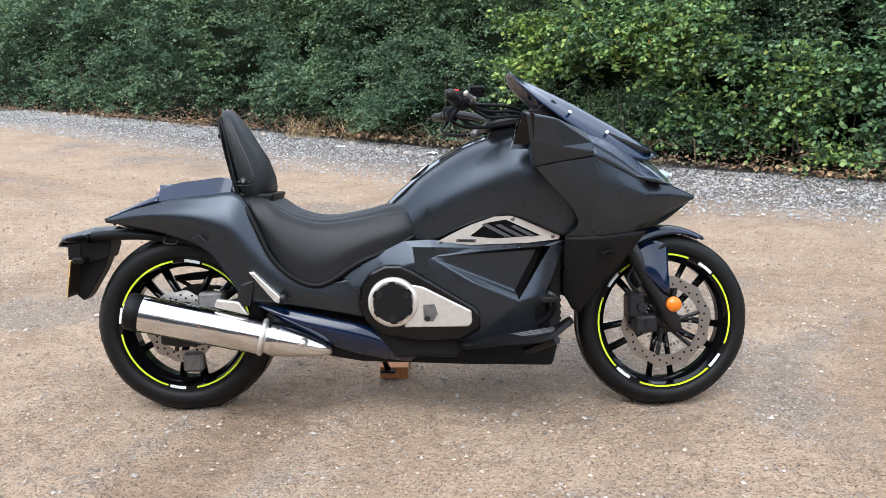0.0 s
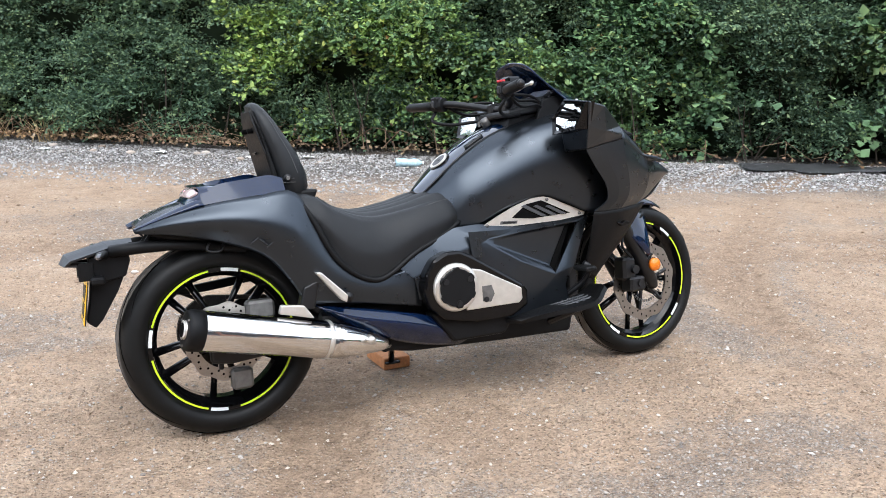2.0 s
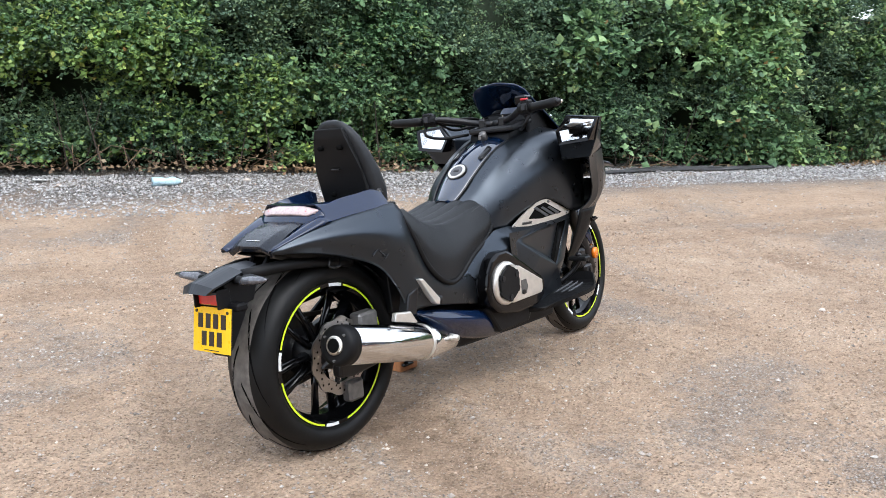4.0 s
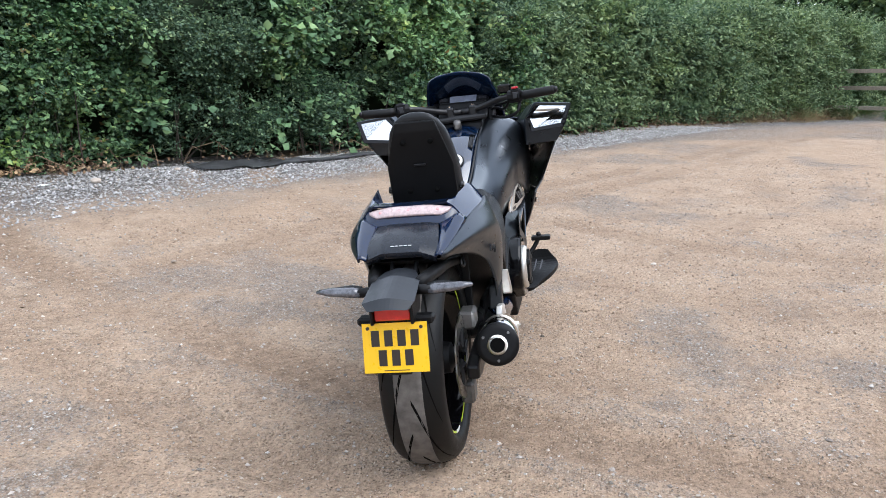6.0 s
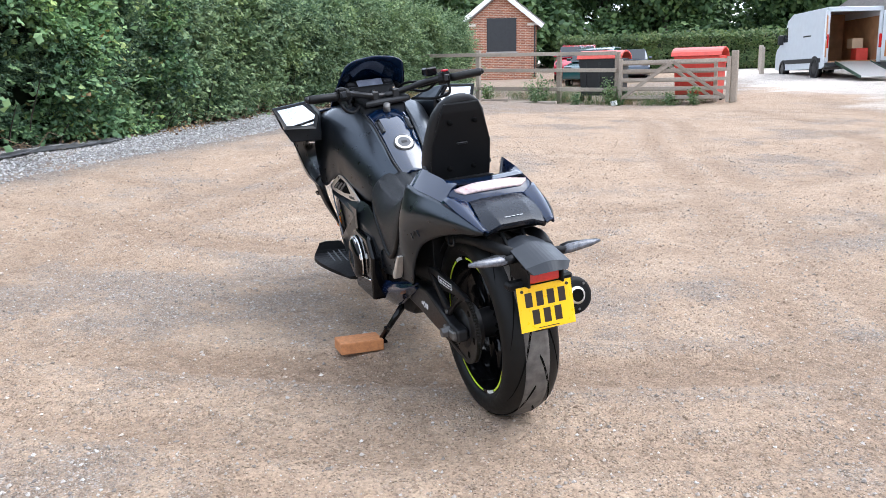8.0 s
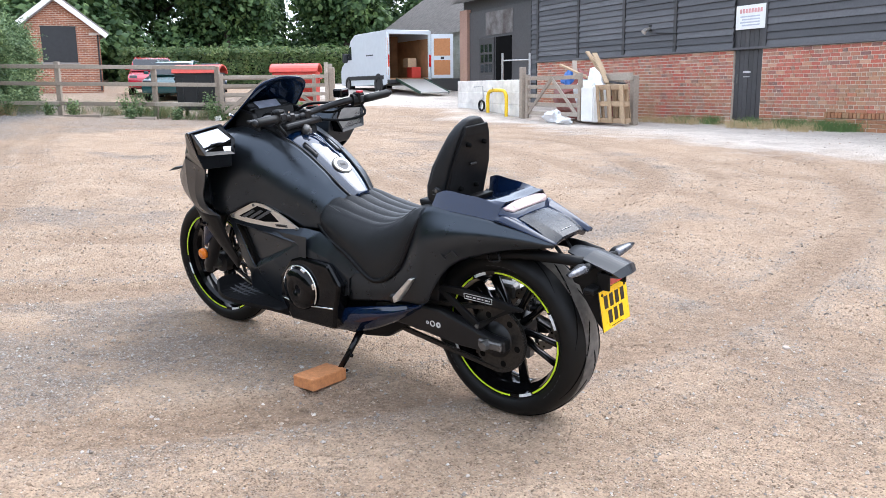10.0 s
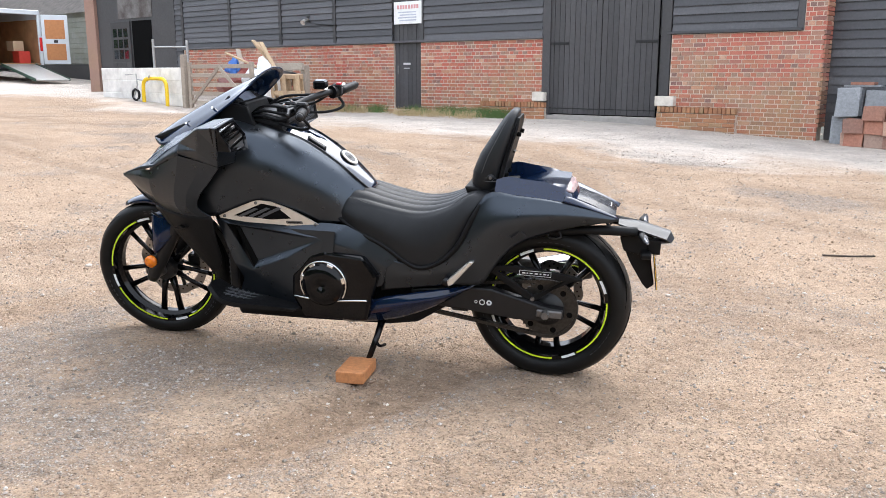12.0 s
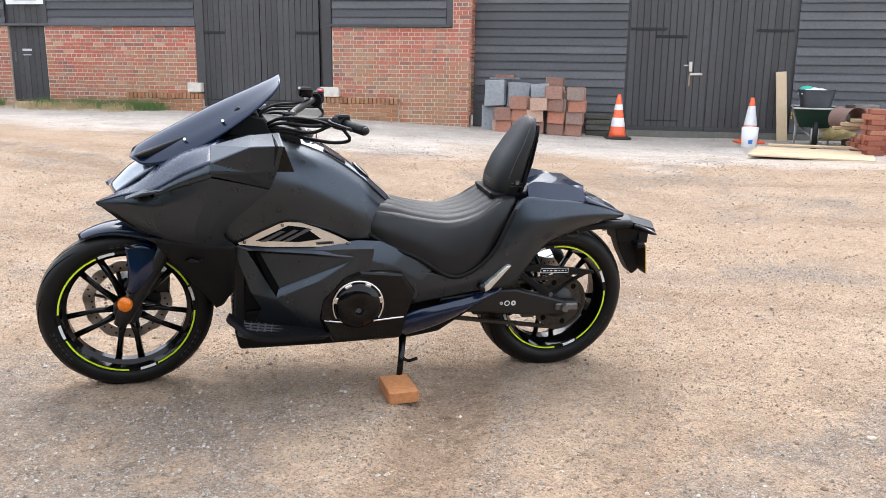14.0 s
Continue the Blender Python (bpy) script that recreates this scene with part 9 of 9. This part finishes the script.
# ---- parked cars and van ----
def car(m, paint, label, L=4.1, H=1.48, hatch=True):
    c = empty_thing("car", m, label, "car", "cars parked behind the fence")
    W = 0.88
    def shell(outline, hw, inset, mat, nm, lab=""):
        bm_ = prism(outline, -hw, hw, 0.0)
        for v in bm_.verts:
            if v.co.z > 0.85:
                v.co.y *= 1 - inset * (v.co.z - 0.85)
        bmesh.ops.bevel(bm_, geom=bm_.edges[:], offset=0.05, segments=3, profile=0.5, affect="EDGES")
        return part(nm, bm_, mat, c, lab, True)
    h = L / 2
    body = shell([(-h, 0.35), (-h, 0.70), (-h + 0.1, 0.92), (-h + 0.75, 0.95), (h - 1.15, 0.92), (h - 0.25, 0.78), (h, 0.62), (h, 0.30), (h - 0.5, 0.22), (-h + 0.4, 0.22)], W, 0.0, paint, "body")
    shell([(-h + 0.05, 0.90), (-h + 0.35, H - 0.08), (-h + 0.7, H), (0.1, H), (0.55, H - 0.10), (h - 1.0, 0.92)], W - 0.03, 0.32, paint, "cabin")
    for s in (-1, 1):
        for o_, nm in (([(-h + 0.45, 0.98), (-h + 0.60, H - 0.16), (-0.35, H - 0.12), (-0.35, 0.98)], "side_window"), ([(-0.27, 0.98), (-0.27, H - 0.12), (0.30, H - 0.17), (h - 1.22, 0.98)], "side_window")):
            bm_ = prism(o_, 0, 0.012, 0.003)
            for v in bm_.verts:
                v.co.y = s * ((W - 0.03) * (1 - 0.32 * (v.co.z - 0.85)) + v.co.y)
            part(nm, bm_, glass_dark, c)
    part("wind_screen", box((-0.012, -0.68, -0.24), (0.012, 0.68, 0.24), 0.004, pose(h - 0.80, 0, 1.17, 0, 58 - 90, 0)), glass_dark, c)
    part("rear_window", box((-0.012, -0.64, -0.2), (0.012, 0.64, 0.2), 0.004, pose(-h + 0.17, 0, 1.16, 0, 28, 0)), glass_dark, c)
    for x in (-h + 0.75, h - 0.8):
        for s in (-1, 1):
            w = part("wheel", lathe([(0.31, -0.09), (0.315, 0), (0.31, 0.09), (0.2, 0.09), (0.2, -0.09)], 28), rubber, c, "", True)
            w.matrix_basis = pose(x, s * (W - 0.07), 0.31)
            part("rim", tube([(0, -0.085, 0), (0, 0.085, 0)], 0.20, 20), satin_silver, w)
    for s in (-1, 1):
        part("tail_lamp", box((-h - 0.005, s * 0.72 - 0.10, 0.72), (-h + 0.10, s * 0.72 + 0.10, 0.92), 0.02), red_lens, c)
        part("head_lamp", box((h - 0.25, s * 0.68 - 0.14, 0.62), (h - 0.02, s * 0.68 + 0.14, 0.75), 0.02), lamp_clear, c)
        part("door_mirror", box((h - 1.25, s * 0.92 - 0.08, 0.98), (h - 1.12, s * 0.92 + 0.08, 1.08), 0.02), paint, c)
        part("roof_bar", tube([(-h + 0.6, s * 0.62, H + 0.02), (0.2, s * 0.62, H + 0.01)], 0.015, 6), galv, c)
    return c


car(pose(29.6, -12.6, ground_z(29.6, -12.6), 0, 0, 150), car_red, "red hatchback car parked behind the fence")
car(pose(26.6, -11.9, ground_z(26.6, -11.9) - 0.1, 0, 0, 140), car_teal, "dark teal car parked beside the bins")
car(pose(30.9, -15.75, ground_z(30.9, -15.75) - 0.22, 0, 0, 150), car_blue, "dark navy hatchback car parked behind the bins", 4.1, 1.42)

VAN = pose(22.3, -20.1, ground_z(22.3, -20.1) + 0.04, 0, 0, -21)
van = empty_thing("van", VAN, "silver high roof van with open rear doors and a loading ramp", "van")
Wv, Hv = 1.0, 2.52
side = [(0, 0.42), (0, 2.44), (0.10, Hv), (3.6, Hv), (4.15, 2.30), (4.75, 1.45), (5.35, 1.18), (5.5, 0.95), (5.5, 0.35), (4.9, 0.30), (0.3, 0.32)]
for s in (-1, 1):
    sd_ = prism(side, s * (Wv - 0.05), s * Wv, 0.012)
    part("side_panel", sd_, van_silver, van)
part("roof", box((0, -Wv + 0.04, Hv - 0.05), (3.62, Wv - 0.04, Hv + 0.01), 0.02), van_silver, van)
part("floor", box((0.02, -Wv + 0.05, 0.50), (3.6, Wv - 0.05, 0.60), 0.01), ply_inner, van)
part("bulkhead", box((3.3, -Wv + 0.05, 0.6), (3.4, Wv - 0.05, Hv - 0.06), 0.01), ply_inner, van, "plywood bulkhead")
for s in (-1, 1):
    part("lining", box((0.10, s * (Wv - 0.07) - 0.012, 0.62), (3.3, s * (Wv - 0.07) + 0.012, 2.2), 0.004), ply_inner, van)
part("cab_front", prism([(3.6, Hv - 0.02), (4.15, 2.30), (4.75, 1.45), (5.35, 1.18), (5.5, 0.95), (5.5, 0.35), (4.9, 0.30), (3.6, 0.30)], -Wv + 0.05, Wv - 0.05, 0.01), van_silver, van)
part("wind_screen", box((-0.01, -0.85, -0.42), (0.01, 0.85, 0.42), 0.01, pose(4.46, 0, 1.90, 0, -36, 0)), glass_dark, van)
part("rear_header", box((0, -Wv, 2.36), (0.06, Wv, Hv), 0.015), van_silver, van)
part("rear_bumper", box((-0.12, -Wv, 0.36), (0.05, Wv, 0.54), 0.03), dark_plastic, van)
for s in (-1, 1):
    part("rear_pillar", box((0, s * (Wv - 0.06) - 0.06, 0.5), (0.08, s * (Wv - 0.06) + 0.06, Hv), 0.015), van_silver, van)
    part("tail_lamp", box((-0.03, s * (Wv - 0.04) - 0.06, 1.05), (0.05, s * (Wv - 0.04) + 0.06, 1.55), 0.02), red_lens, van)
    part("side_trim", box((0.4, s * Wv - 0.02, 0.55), (4.6, s * Wv + 0.02, 0.72), 0.01), dark_plastic, van)
    part("side_window", prism([(4.05, 1.45), (4.10, 2.05), (4.35, 2.00), (4.68, 1.45)], s * Wv, s * (Wv + 0.008), 0.002), glass_dark, van)
    part("door_mirror", box((4.55, s * 1.12 - 0.12, 1.35), (4.70, s * 1.12 + 0.10, 1.75), 0.03), dark_plastic, van)
    part("wheel_arch", tube([(0.95, s * (Wv - 0.03), 0.36), (0.95, s * (Wv + 0.03), 0.36)], 0.44, 24), dark_plastic, van)
    for x in (0.95, 4.55):
        w = part("wheel", lathe([(0.34, -0.11), (0.35, 0), (0.34, 0.11), (0.2, 0.11), (0.2, -0.11)], 28), rubber, van, "", True)
        w.matrix_basis = pose(x, s * (Wv - 0.08), 0.35)
        part("rim", tube([(0, -0.09, 0), (0, 0.09, 0)], 0.2, 18), grey_metal, w)
part("side_badge", box((1.5, Wv - 0.005, 1.55), (2.3, Wv + 0.008, 1.60), 0.002), dark_plastic, van)
for s, ang in ((-1, 238), (1, 156)):
    d = part("rear_door", box((0, -0.03, 0.58), (0.92, 0.03, 2.38), 0.015), van_silver, van, "open van rear door with a plywood panel")
    d.matrix_basis = pose(-0.02, s * Wv, 0, 0, 0, ang)
    for z0, z1 in ((0.72, 1.32), (1.50, 2.20)):
        for yy in (-0.038, 0.032):
            part("door_panel", box((0.12, yy, z0), (0.80, yy + 0.006, z1), 0.002), plain("door_ply", (0.45, 0.19, 0.07), 0.7) if "door_ply" not in bpy.data.materials else bpy.data.materials["door_ply"], d)
    part("door_latch", box((0.40, -0.045, 1.36), (0.54, 0.045, 1.46), 0.006), dark_plastic, d)
rmp = obj("loading_ramp", box((-2.35, -0.62, 0), (0, 0.62, 0.05), 0.01), galv)
rmp.matrix_world = VAN @ pose(-0.05, 0, 0.52, 0, -13.5, 0)
tagged(rmp, "pale metal loading ramp leading up into the van", "ramp")
for s in (-1, 1):
    part("ramp_edge", box((-2.35, s * 0.63 - 0.02, -0.02), (0, s * 0.63 + 0.02, 0.08), 0.006), green_plastic, rmp)
cr = obj("red_crate", box((-0.25, -0.22, 0), (0.25, 0.22, 0.45), 0.02), red_paint)
cr.matrix_world = VAN @ pose(0.75, -0.55, 0.605)
tagged(cr, "red plastic crate standing in the van", "crate")
cr = obj("cardboard_box", box((-0.24, -0.2, 0), (0.24, 0.2, 0.36), 0.006), wood_fresh)
cr.matrix_world = VAN @ pose(0.95, -0.45, 1.06)
tagged(cr, "brown cardboard box resting on the red crate", "box")
for x, y in ((27.6, -20.3), (30.5, -22.5)):
    ob = obj("drive_post", box((-0.08, -0.08, -0.2), (0.08, 0.08, 1.15), 0.012), wood_grey)
    ob.matrix_world = pose(x, y, ground_z(x, y))
    tagged(ob, "short grey wooden post beside the drive", "post", "posts by the drive")
pole = obj("telegraph_pole", tube([(0, 0, 0), (0.1, 0, 9)], [0.14, 0.10], 10), bark, smooth=True)
pole.matrix_world = pose(47, 1.5, 1.2)
tagged(pole, "brown wooden pole behind the hedge", "pole")

# ---- the nearest bricks of the barn wall, one by one ----
for a, dy, z, L in near:
    o = new("brick", mesh_s if L == STR else mesh_h)
    o.parent = brick_wall
    o.location = (a, dy, z)
